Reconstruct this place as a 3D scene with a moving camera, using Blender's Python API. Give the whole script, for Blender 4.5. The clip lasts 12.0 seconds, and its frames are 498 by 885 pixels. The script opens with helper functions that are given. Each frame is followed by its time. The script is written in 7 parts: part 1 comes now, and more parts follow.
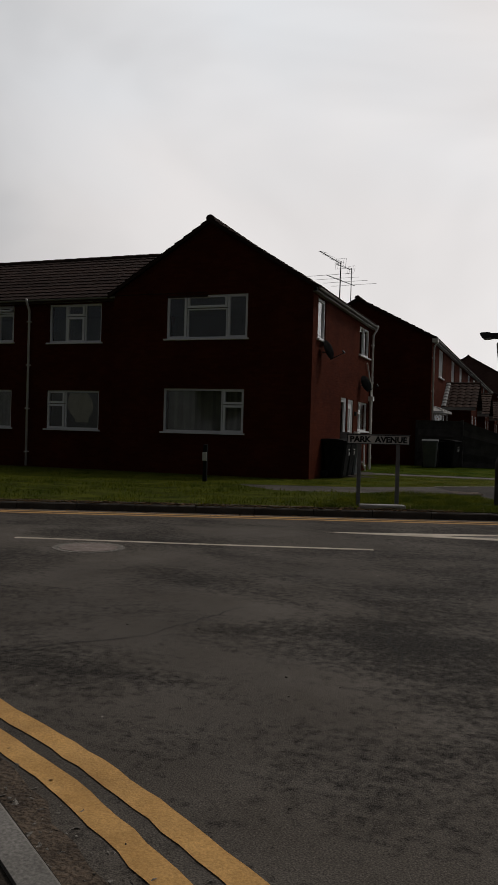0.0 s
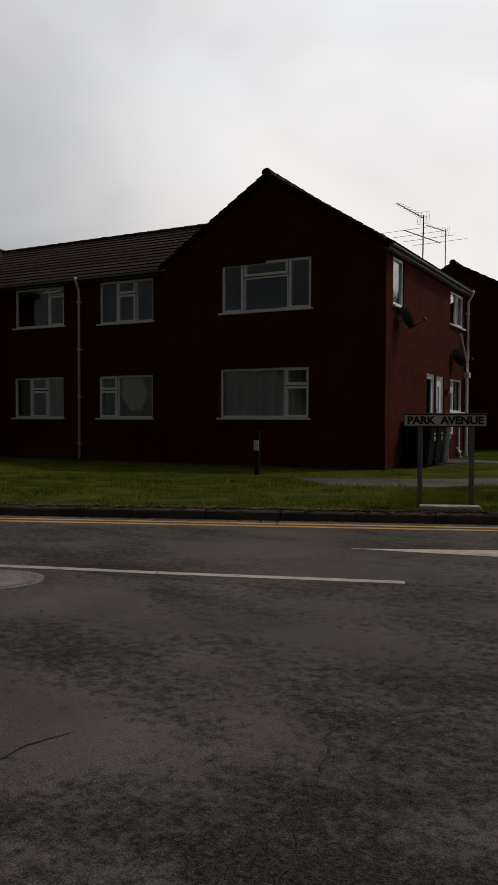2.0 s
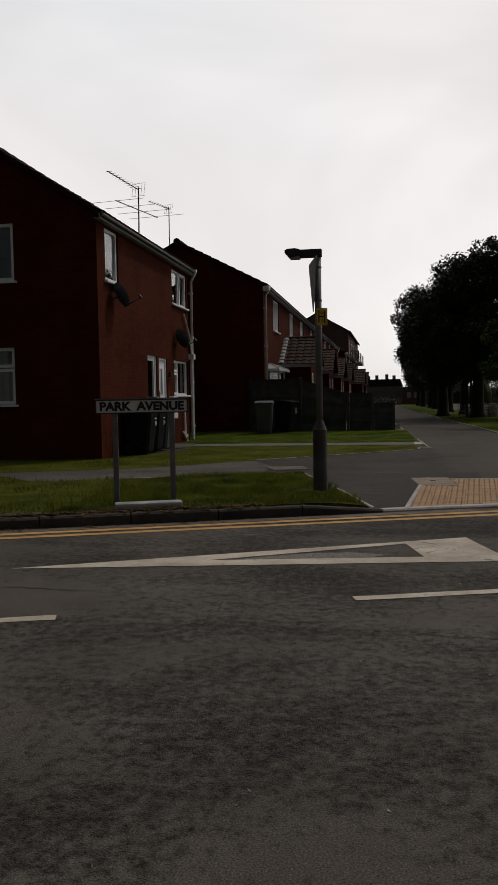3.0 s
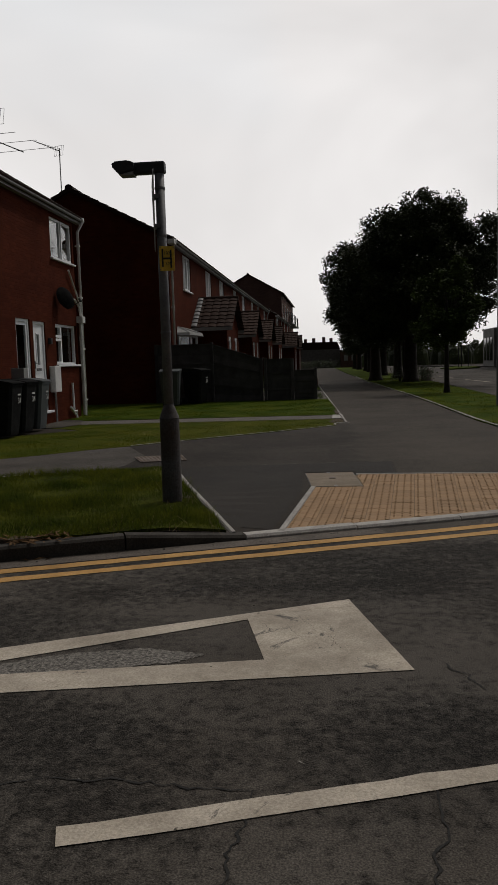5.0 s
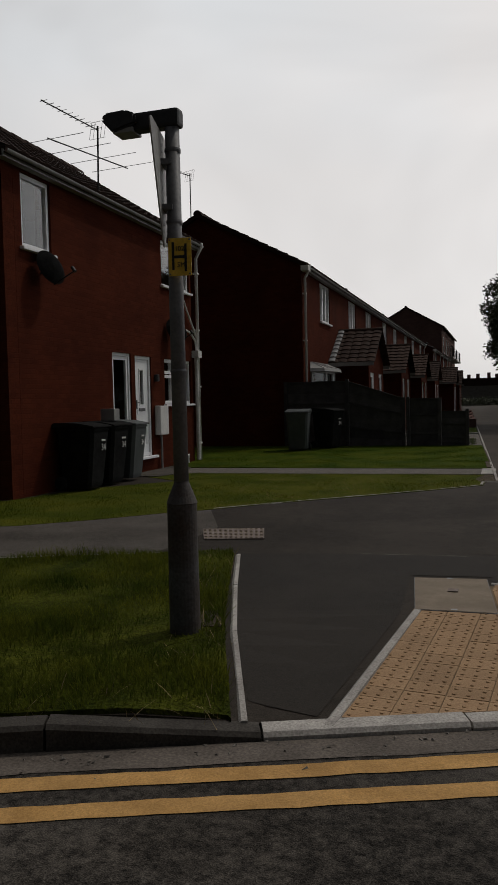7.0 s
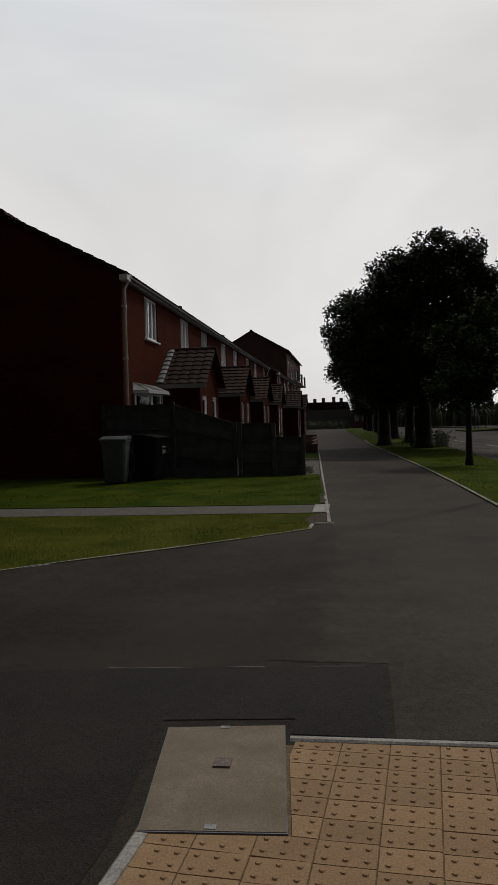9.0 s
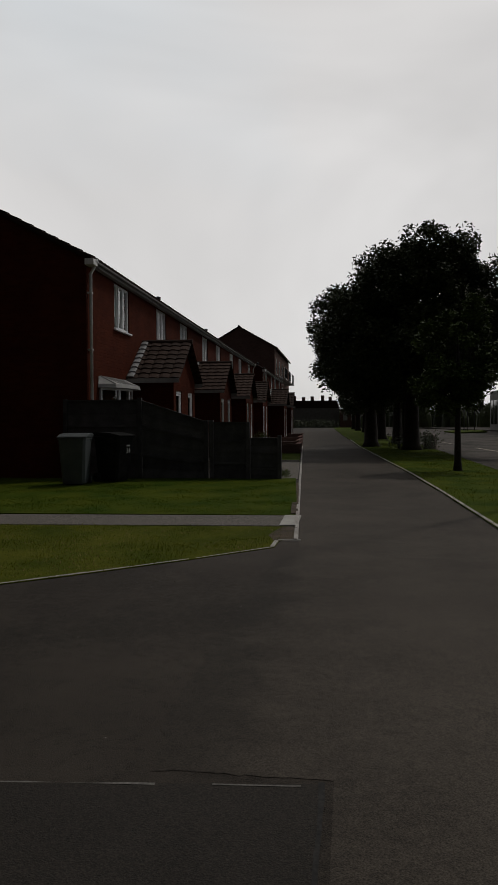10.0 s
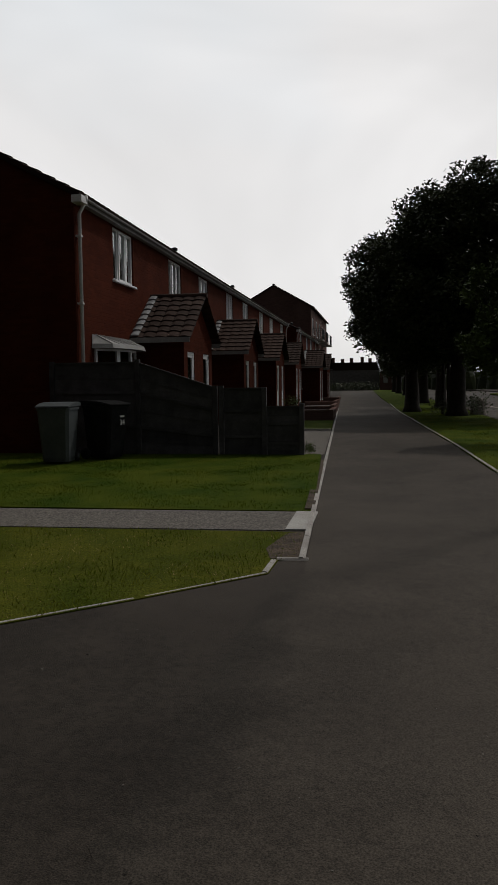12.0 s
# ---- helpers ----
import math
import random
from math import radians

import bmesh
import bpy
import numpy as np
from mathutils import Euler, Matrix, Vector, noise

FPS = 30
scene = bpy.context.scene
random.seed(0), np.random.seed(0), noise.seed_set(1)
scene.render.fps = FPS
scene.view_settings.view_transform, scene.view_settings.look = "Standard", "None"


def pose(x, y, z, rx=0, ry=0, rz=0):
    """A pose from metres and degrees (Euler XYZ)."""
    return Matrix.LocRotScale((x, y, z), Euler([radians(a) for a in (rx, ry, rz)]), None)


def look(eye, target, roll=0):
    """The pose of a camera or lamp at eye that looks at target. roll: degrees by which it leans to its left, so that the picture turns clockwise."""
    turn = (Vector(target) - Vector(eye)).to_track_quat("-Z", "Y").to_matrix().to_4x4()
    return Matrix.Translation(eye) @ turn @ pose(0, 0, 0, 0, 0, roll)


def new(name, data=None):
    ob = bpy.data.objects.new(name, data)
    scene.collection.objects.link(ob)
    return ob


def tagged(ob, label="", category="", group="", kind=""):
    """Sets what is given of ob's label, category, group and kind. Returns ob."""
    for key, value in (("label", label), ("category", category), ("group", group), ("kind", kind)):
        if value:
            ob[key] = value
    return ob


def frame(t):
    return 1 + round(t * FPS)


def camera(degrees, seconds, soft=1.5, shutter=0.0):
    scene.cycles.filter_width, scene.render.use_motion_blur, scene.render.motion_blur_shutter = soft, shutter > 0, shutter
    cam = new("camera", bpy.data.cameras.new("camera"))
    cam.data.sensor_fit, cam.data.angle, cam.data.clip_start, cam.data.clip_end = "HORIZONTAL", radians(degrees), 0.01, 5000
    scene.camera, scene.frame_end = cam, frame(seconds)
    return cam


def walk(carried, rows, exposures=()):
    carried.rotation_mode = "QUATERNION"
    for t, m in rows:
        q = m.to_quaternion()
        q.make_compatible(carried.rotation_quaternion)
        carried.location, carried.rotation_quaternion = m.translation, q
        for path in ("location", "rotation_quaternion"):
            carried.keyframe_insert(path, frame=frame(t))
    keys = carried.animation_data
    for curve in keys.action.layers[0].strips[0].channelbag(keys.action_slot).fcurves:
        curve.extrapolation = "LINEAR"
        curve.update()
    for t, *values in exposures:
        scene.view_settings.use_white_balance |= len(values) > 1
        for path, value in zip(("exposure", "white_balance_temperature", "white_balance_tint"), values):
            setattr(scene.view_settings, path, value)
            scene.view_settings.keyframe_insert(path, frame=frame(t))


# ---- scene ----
cam = camera(34.9, 12.0)
PATH = [
    (0, (0.731, 0.871, 1.246), (0.032, 2.745, 1.225), 1.6),
    (0.5, (0.762, 1.61, 1.243), (0.048, 3.478, 1.214), 0.3),
    (1, (0.723, 2.311, 1.217), (-0.231, 4.068, 1.159), -0.2),
    (1.5, (0.773, 3.139, 1.247), (-0.197, 4.887, 1.187), 0.1),
    (2, (0.796, 3.839, 1.219), (-0.163, 5.593, 1.161), 0.2),
    (2.1, (0.818, 3.984, 1.222), (-0.055, 5.783, 1.172), 0.5),
    (2.5, (0.929, 4.596, 1.262), (0.589, 6.567, 1.215), -1.3),
    (3, (0.965, 5.268, 1.254), (0.6, 7.232, 1.149), -1.0),
    (3.5, (1.133, 6.005, 1.27), (1.045, 8.001, 1.164), -0.9),
    (3.7, (1.169, 6.219, 1.299), (1.071, 8.213, 1.187), -1.4),
    (5.3, (1.605, 8.621, 1.344), (1.375, 10.597, 1.139), -1.7),
    (5.5, (1.647, 8.91, 1.35), (1.519, 10.904, 1.256), 0.0),
    (6, (1.715, 9.552, 1.355), (1.388, 11.523, 1.26), -0.9),
    (6.5, (1.757, 10.211, 1.428), (1.423, 12.182, 1.366), -0.5),
    (6.7, (1.815, 10.476, 1.451), (1.339, 12.416, 1.345), -1.1),
    (8.3, (1.741, 12.597, 1.377), (0.968, 14.441, 1.318), -1.3),
    (8.5, (1.824, 12.809, 1.436), (1.413, 14.766, 1.388), -0.8),
    (9, (1.999, 13.401, 1.465), (1.747, 15.384, 1.416), -1.5),
    (9.5, (2.077, 14.143, 1.476), (1.817, 16.119, 1.312), -0.8),
    (10, (2.209, 14.809, 1.502), (1.983, 16.795, 1.445), -0.4),
    (10.5, (2.18, 15.595, 1.522), (1.971, 17.583, 1.455), 0.1),
    (11, (2.266, 16.245, 1.541), (2.053, 18.232, 1.472), -0.0),
    (11.5, (2.272, 16.877, 1.532), (1.941, 18.844, 1.382), -0.3),
    (12, (2.336, 17.576, 1.546), (2.01, 19.543, 1.396), -0.7),
]
EXPOSURES = [(0, -0.18, 6620, 12), (0.5, -0.16, 6620, 12), (1, -0.02, 6625, 12), (1.5, -0.14, 6630, 12), (2, 0.0, 6635, 12), (2.5, -0.24, 6640, 12), (3, -0.06, 6640, 12), (3.5, -0.22, 6640, 12), (5.5, -0.13, 6600, 11), (6.5, -0.25, 6600, 11), (8.5, -0.2, 6560, 10), (9, -0.28, 6550, 10), (9.5, -0.1, 6545, 10), (10, -0.38, 6540, 10), (10.5, -0.32, 6530, 10), (11, -0.32, 6515, 10), (11.5, -0.12, 6500, 10), (12, -0.12, 6500, 10)]
walk(cam, [(t, look(eye, target, roll)) for t, eye, target, roll in PATH], EXPOSURES)

# ---- light: hazy summer sky, sun high ahead to the right ----
SUN_EL, SUN_AZ = radians(54), radians(36)   # azimuth from +y towards +x
sun_dir = Vector((math.sin(SUN_AZ) * math.cos(SUN_EL), math.cos(SUN_AZ) * math.cos(SUN_EL), math.sin(SUN_EL)))
world = bpy.data.worlds.new("sky")
scene.world = world
world.use_nodes = True
wt = world.node_tree
wt.nodes.clear()


def wn(kind, **kw):
    n = wt.nodes.new(kind)
    for k, v in kw.items():
        n.inputs[k].default_value = v
    return n


w_out = wn("ShaderNodeOutputWorld")
w_bg = wn("ShaderNodeBackground", Strength=1.0)
w_sky = wn("ShaderNodeTexSky")
w_sky.sky_type, w_sky.sun_disc = "NISHITA", False
w_sky.sun_elevation, w_sky.sun_rotation = SUN_EL, SUN_AZ
w_scale = wn("ShaderNodeVectorMath")
w_scale.operation = "SCALE"
w_scale.inputs["Scale"].default_value = 0.09
wt.links.new(w_sky.outputs[0], w_scale.inputs[0])
w_tc = wn("ShaderNodeTexCoord")
w_map = wn("ShaderNodeMapping")
w_map.inputs["Scale"].default_value = (1.0, 1.0, 1.9)
w_map.inputs["Location"].default_value = (0.35, 0.1, 0.2)
wt.links.new(w_tc.outputs["Generated"], w_map.inputs[0])
w_no = wn("ShaderNodeTexNoise", Scale=1.7, Detail=4.0, Roughness=0.48, Distortion=0.5)
wt.links.new(w_map.outputs[0], w_no.inputs["Vector"])
w_rmp = wn("ShaderNodeMapRange")
w_rmp.interpolation_type = "SMOOTHSTEP"
for k, v in (("From Min", 0.3), ("From Max", 0.7), ("To Min", 0.8), ("To Max", 1.06)):
    w_rmp.inputs[k].default_value = v
wt.links.new(w_no.outputs[0], w_rmp.inputs[0])
w_dot = wn("ShaderNodeVectorMath")
w_dot.operation = "DOT_PRODUCT"
w_dot.inputs[1].default_value = Vector((0.2, 0.84, 0.5)).normalized()
wt.links.new(w_tc.outputs["Generated"], w_dot.inputs[0])
w_glow = wn("ShaderNodeMapRange")
w_glow.interpolation_type = "SMOOTHSTEP"
for k, v in (("From Min", 0.15), ("From Max", 0.95), ("To Min", 0.066), ("To Max", 0.97)):
    w_glow.inputs[k].default_value = v
wt.links.new(w_dot.outputs["Value"], w_glow.inputs[0])
w_mul = wn("ShaderNodeMath")
w_mul.operation = "MULTIPLY"
wt.links.new(w_rmp.outputs[0], w_mul.inputs[0])
wt.links.new(w_glow.outputs[0], w_mul.inputs[1])
w_cloud = wn("ShaderNodeVectorMath")
w_cloud.operation = "SCALE"
w_tint = wn("ShaderNodeMix")
w_tint.data_type = "RGBA"
w_tint.inputs[6].default_value, w_tint.inputs[7].default_value = (0.92, 0.965, 1.0, 1), (1.0, 0.985, 0.975, 1)
w_n2 = wn("ShaderNodeTexNoise", Scale=1.3, Detail=3.0)
wt.links.new(w_map.outputs[0], w_n2.inputs["Vector"])
w_r2 = wn("ShaderNodeMapRange")
w_r2.inputs["From Min"].default_value, w_r2.inputs["From Max"].default_value = 0.38, 0.6
wt.links.new(w_n2.outputs[0], w_r2.inputs[0])
wt.links.new(w_r2.outputs[0], w_tint.inputs[0])
wt.links.new(w_tint.outputs[2], w_cloud.inputs[0])
wt.links.new(w_mul.outputs[0], w_cloud.inputs["Scale"])
w_mix = wn("ShaderNodeMix")
w_mix.data_type = "RGBA"
w_mix.inputs[0].default_value = 0.96
wt.links.new(w_scale.outputs[0], w_mix.inputs[6])
wt.links.new(w_cloud.outputs[0], w_mix.inputs[7])
wt.links.new(w_mix.outputs[2], w_bg.inputs[0])
wt.links.new(w_bg.outputs[0], w_out.inputs[0])

sun = new("sun", bpy.data.lights.new("sun", "SUN"))
sun.data.energy, sun.data.angle, sun.data.color = 1.0, radians(3), (1.0, 0.95, 0.87)
sun.matrix_world = look((0, 0, 30), Vector((0, 0, 30)) - sun_dir)


# ---- materials ----
def mat(name, c1, c2, scale=3.0, rough=0.85, bump=0.3, fine=80.0, metallic=0.0, vary=0.35, spec=0.3, dist=0.004, island=0.0, each=0.0):
    """Two colours mixed by a broad noise, broken by a fine one that also gives relief."""
    m = bpy.data.materials.new(name)
    m.use_nodes = True
    nt = m.node_tree
    b = nt.nodes["Principled BSDF"]
    b.inputs["Roughness"].default_value = rough
    b.inputs["Metallic"].default_value = metallic
    b.inputs["Specular IOR Level"].default_value = spec
    tc = nt.nodes.new("ShaderNodeTexCoord")
    n1 = nt.nodes.new("ShaderNodeTexNoise")
    n1.inputs["Scale"].default_value, n1.inputs["Detail"].default_value, n1.inputs["Roughness"].default_value = scale, 6, 0.62
    n2 = nt.nodes.new("ShaderNodeTexNoise")
    n2.inputs["Scale"].default_value, n2.inputs["Detail"].default_value = fine, 3
    for n in (n1, n2):
        nt.links.new(tc.outputs["Object"], n.inputs["Vector"])
    r1 = nt.nodes.new("ShaderNodeMapRange")
    r1.inputs["From Min"].default_value, r1.inputs["From Max"].default_value = 0.36, 0.64
    nt.links.new(n1.outputs[0], r1.inputs[0])
    mx = nt.nodes.new("ShaderNodeMix")
    mx.data_type = "RGBA"
    mx.inputs[6].default_value, mx.inputs[7].default_value = (*c1, 1), (*c2, 1)
    nt.links.new(r1.outputs[0], mx.inputs[0])
    r2 = nt.nodes.new("ShaderNodeMapRange")
    for k, v in (("From Min", 0.3), ("From Max", 0.7), ("To Min", 1 - vary), ("To Max", 1 + vary)):
        r2.inputs[k].default_value = v
    nt.links.new(n2.outputs[0], r2.inputs[0])
    val = r2.outputs[0]
    if island or each:
        g = nt.nodes.new("ShaderNodeNewGeometry" if island else "ShaderNodeObjectInfo")
        r3 = nt.nodes.new("ShaderNodeMapRange")
        k = island or each
        r3.inputs["To Min"].default_value, r3.inputs["To Max"].default_value = 1 - k, 1 + k
        nt.links.new(g.outputs["Random Per Island" if island else "Random"], r3.inputs[0])
        mm = nt.nodes.new("ShaderNodeMath")
        mm.operation = "MULTIPLY"
        nt.links.new(val, mm.inputs[0])
        nt.links.new(r3.outputs[0], mm.inputs[1])
        val = mm.outputs[0]
    sc = nt.nodes.new("ShaderNodeVectorMath")
    sc.operation = "SCALE"
    nt.links.new(mx.outputs[2], sc.inputs[0])
    nt.links.new(val, sc.inputs["Scale"])
    nt.links.new(sc.outputs[0], b.inputs["Base Color"])
    if bump:
        bp = nt.nodes.new("ShaderNodeBump")
        bp.inputs["Strength"].default_value, bp.inputs["Distance"].default_value = bump, dist
        nt.links.new(n2.outputs[0], bp.inputs["Height"])
        nt.links.new(bp.outputs[0], b.inputs["Normal"])
    return m


def brick_mat(name, c1, c2, mortar):
    """Stretcher-bond brickwork on a wall whose own x runs along it and z up."""
    m = mat(name, c1, c2, scale=0.7, rough=0.95, bump=0.4, fine=45, vary=0.25, spec=0.04)
    nt = m.node_tree
    b = nt.nodes["Principled BSDF"]
    tc = [n for n in nt.nodes if n.type == "TEX_COORD"][0]
    sep, com = nt.nodes.new("ShaderNodeSeparateXYZ"), nt.nodes.new("ShaderNodeCombineXYZ")
    add = nt.nodes.new("ShaderNodeMath")
    nt.links.new(tc.outputs["Object"], sep.inputs[0])
    nt.links.new(sep.outputs[0], add.inputs[0])
    nt.links.new(sep.outputs[1], add.inputs[1])
    nt.links.new(add.outputs[0], com.inputs[0])
    nt.links.new(sep.outputs[2], com.inputs[1])
    br = nt.nodes.new("ShaderNodeTexBrick")
    br.inputs["Scale"].default_value = 1.0
    br.inputs["Brick Width"].default_value, br.inputs["Row Height"].default_value = 0.225, 0.075
    br.inputs["Mortar Size"].default_value, br.inputs["Mortar Smooth"].default_value = 0.006, 0.3
    br.inputs["Color1"].default_value, br.inputs["Color2"].default_value = (0.87, 0.87, 0.87, 1), (1.13, 1.13, 1.13, 1)
    br.inputs["Mortar"].default_value = (*mortar, 1)
    nt.links.new(com.outputs[0], br.inputs["Vector"])
    mul = nt.nodes.new("ShaderNodeMix")
    mul.data_type, mul.blend_type = "RGBA", "MULTIPLY"
    mul.inputs[0].default_value = 1.0
    old = b.inputs["Base Color"].links[0].from_socket
    nt.links.new(old, mul.inputs[6])
    nt.links.new(br.outputs[0], mul.inputs[7])
    nt.links.new(mul.outputs[2], b.inputs["Base Color"])
    bp = [n for n in nt.nodes if n.type == "BUMP"][0]
    bp2 = nt.nodes.new("ShaderNodeBump")
    bp2.invert = True
    bp2.inputs["Strength"].default_value, bp2.inputs["Distance"].default_value = 0.6, 0.006
    nt.links.new(br.outputs["Fac"], bp2.inputs["Height"])
    nt.links.new(bp.outputs[0], bp2.inputs["Normal"])
    nt.links.new(bp2.outputs[0], b.inputs["Normal"])
    return m


def glass_mat():
    m = bpy.data.materials.new("window_glass")
    m.use_nodes = True
    b = m.node_tree.nodes["Principled BSDF"]
    b.inputs["Base Color"].default_value = (0.93, 0.95, 0.95, 1)
    b.inputs["Roughness"].default_value = 0.015
    b.inputs["Transmission Weight"].default_value = 1.0
    b.inputs["IOR"].default_value = 1.62
    return m


def asphalt(name, c1, c2, scale, stones, worn, gloss=0.85, relief=0.9, sheen=0.12, grain=(0.6, 1.45)):
    """Asphalt: a smooth worn skin, dark scabs where the skin has gone, aggregate grain and pale chippings."""
    m = mat(name, c1, c2, scale=scale, rough=gloss, bump=relief, fine=150, vary=0.55, spec=sheen, dist=0.01)
    nt = m.node_tree
    b = nt.nodes["Principled BSDF"]
    tc = [n for n in nt.nodes if n.type == "TEX_COORD"][0]

    def field(size, detail, rough, vec, warp=0.0):
        n = nt.nodes.new("ShaderNodeTexNoise")
        for k, v in (("Scale", size), ("Detail", detail), ("Roughness", rough), ("Distortion", warp)):
            n.inputs[k].default_value = v
        nt.links.new(vec, n.inputs["Vector"])
        return n.outputs[0]

    def span(sock, a0, a1, t0, t1):
        n = nt.nodes.new("ShaderNodeMapRange")
        for k, v in (("From Min", a0), ("From Max", a1), ("To Min", t0), ("To Max", t1)):
            n.inputs[k].default_value = v
        nt.links.new(sock, n.inputs[0])
        return n.outputs[0]

    def join(op, s1, s2):
        n = nt.nodes.new("ShaderNodeMath")
        n.operation = op
        nt.links.new(s1, n.inputs[0])
        nt.links.new(s2, n.inputs[1])
        return n.outputs[0]

    lie = nt.nodes.new("ShaderNodeMapping")
    lie.inputs["Rotation"].default_value = (0, 0, radians(-21.5))
    lie.inputs["Scale"].default_value = (*grain, 1)
    nt.links.new(tc.outputs["Object"], lie.inputs[0])
    flat = tc.outputs["Object"]
    # scabs: broad patches whose edges break up into crumbs
    broad = field(0.5, 5, 0.6, lie.outputs[0], 0.4)
    crumbs = field(16, 5, 0.75, flat)
    mask = join("ADD", broad, span(crumbs, 0.25, 0.75, -0.2, 0.2))
    scab = span(mask, 0.45, 0.64, 0.0, 1.0)
    pits = span(field(48, 3, 0.6, flat), 0.38, 0.62, 1 - 1.1 * worn, 1 + 0.35 * worn)
    one = span(scab, 0.0, 1.0, 1.0, 1 - worn)
    deep = nt.nodes.new("ShaderNodeMix")
    nt.links.new(scab, deep.inputs[0])
    deep.inputs[2].default_value = 1.0
    nt.links.new(pits, deep.inputs[3])
    wide = span(field(0.3, 5, 0.6, flat, 0.3), 0.36, 0.64, 1 - 0.5 * worn, 1 + 0.5 * worn)
    total = join("MULTIPLY", join("MULTIPLY", one, deep.outputs[0]), wide)
    # pale chippings
    vo = nt.nodes.new("ShaderNodeTexVoronoi")
    vo.inputs["Scale"].default_value = 75
    nt.links.new(flat, vo.inputs["Vector"])
    lt = span(vo.outputs["Distance"], 0.10, 0.26, stones, 0.0)
    mx = nt.nodes.new("ShaderNodeMix")
    mx.data_type = "RGBA"
    mx.inputs[7].default_value = (0.17, 0.155, 0.135, 1)
    old = b.inputs["Base Color"].links[0].from_socket
    nt.links.new(lt, mx.inputs[0])
    nt.links.new(old, mx.inputs[6])
    bp = [n for n in nt.nodes if n.type == "BUMP"][0]
    nt.links.new(span(scab, 0.0, 1.0, 0.3 * relief, relief), bp.inputs["Strength"])
    sc = nt.nodes.new("ShaderNodeVectorMath")
    sc.operation = "SCALE"
    nt.links.new(mx.outputs[2], sc.inputs[0])
    nt.links.new(total, sc.inputs["Scale"])
    nt.links.new(sc.outputs[0], b.inputs["Base Color"])
    return m


def road_paint(name, c1, c2, wear):
    """Thermoplastic paint, worn through to the asphalt in spots and hairlines."""
    m = mat(name, c1, c2, scale=5.0, rough=0.8, bump=0.6, fine=120, vary=0.22, spec=0.2)
    nt = m.node_tree
    b = nt.nodes["Principled BSDF"]
    tc = [n for n in nt.nodes if n.type == "TEX_COORD"][0]
    n = nt.nodes.new("ShaderNodeTexNoise")
    n.inputs["Scale"].default_value, n.inputs["Detail"].default_value, n.inputs["Roughness"].default_value, n.inputs["Distortion"].default_value = 3.5, 9, 0.78, 0.6
    nt.links.new(tc.outputs["Object"], n.inputs["Vector"])
    rg = nt.nodes.new("ShaderNodeMapRange")
    for k, v in (("From Min", 0.62 - wear), ("From Max", 0.67 - wear), ("To Min", 0.0), ("To Max", 0.85)):
        rg.inputs[k].default_value = v
    nt.links.new(n.outputs[0], rg.inputs[0])
    mx = nt.nodes.new("ShaderNodeMix")
    mx.data_type = "RGBA"
    mx.inputs[7].default_value = (0.07, 0.066, 0.06, 1)
    old = b.inputs["Base Color"].links[0].from_socket
    grime = nt.nodes.new("ShaderNodeTexNoise")
    grime.inputs["Scale"].default_value, grime.inputs["Detail"].default_value, grime.inputs["Roughness"].default_value = 1.7, 7, 0.7
    nt.links.new(tc.outputs["Object"], grime.inputs["Vector"])
    gr = nt.nodes.new("ShaderNodeMapRange")
    for k, v in (("From Min", 0.42), ("From Max", 0.66), ("To Min", 0.0), ("To Max", 0.55)):
        gr.inputs[k].default_value = v
    nt.links.new(grime.outputs[0], gr.inputs[0])
    dirty = nt.nodes.new("ShaderNodeMix")
    dirty.data_type = "RGBA"
    dirty.inputs[7].default_value = (c1[0] * 0.42, c1[1] * 0.4, c1[2] * 0.38, 1)
    nt.links.new(gr.outputs[0], dirty.inputs[0])
    nt.links.new(old, dirty.inputs[6])
    nt.links.new(rg.outputs[0], mx.inputs[0])
    nt.links.new(dirty.outputs[2], mx.inputs[6])
    nt.links.new(mx.outputs[2], b.inputs["Base Color"])
    return m


ROAD = asphalt("road_asphalt", (0.064, 0.0545, 0.045), (0.083, 0.0725, 0.062), 1.3, 0.5, 0.55, 0.88, 1.0, 0.1, (0.75, 1.25))
PATH_ASPH = asphalt("footway_asphalt", (0.032, 0.0253, 0.0196), (0.042, 0.034, 0.0265), 0.8, 0.12, 0.28, 0.82, 0.5, 0.1, (1.0, 0.8))
PATH_WORN = asphalt("worn_path_asphalt", (0.0475, 0.0388, 0.0305), (0.0585, 0.0485, 0.0384), 0.8, 0.14, 0.2, 0.84, 0.35, 0.1, (1.0, 0.8))


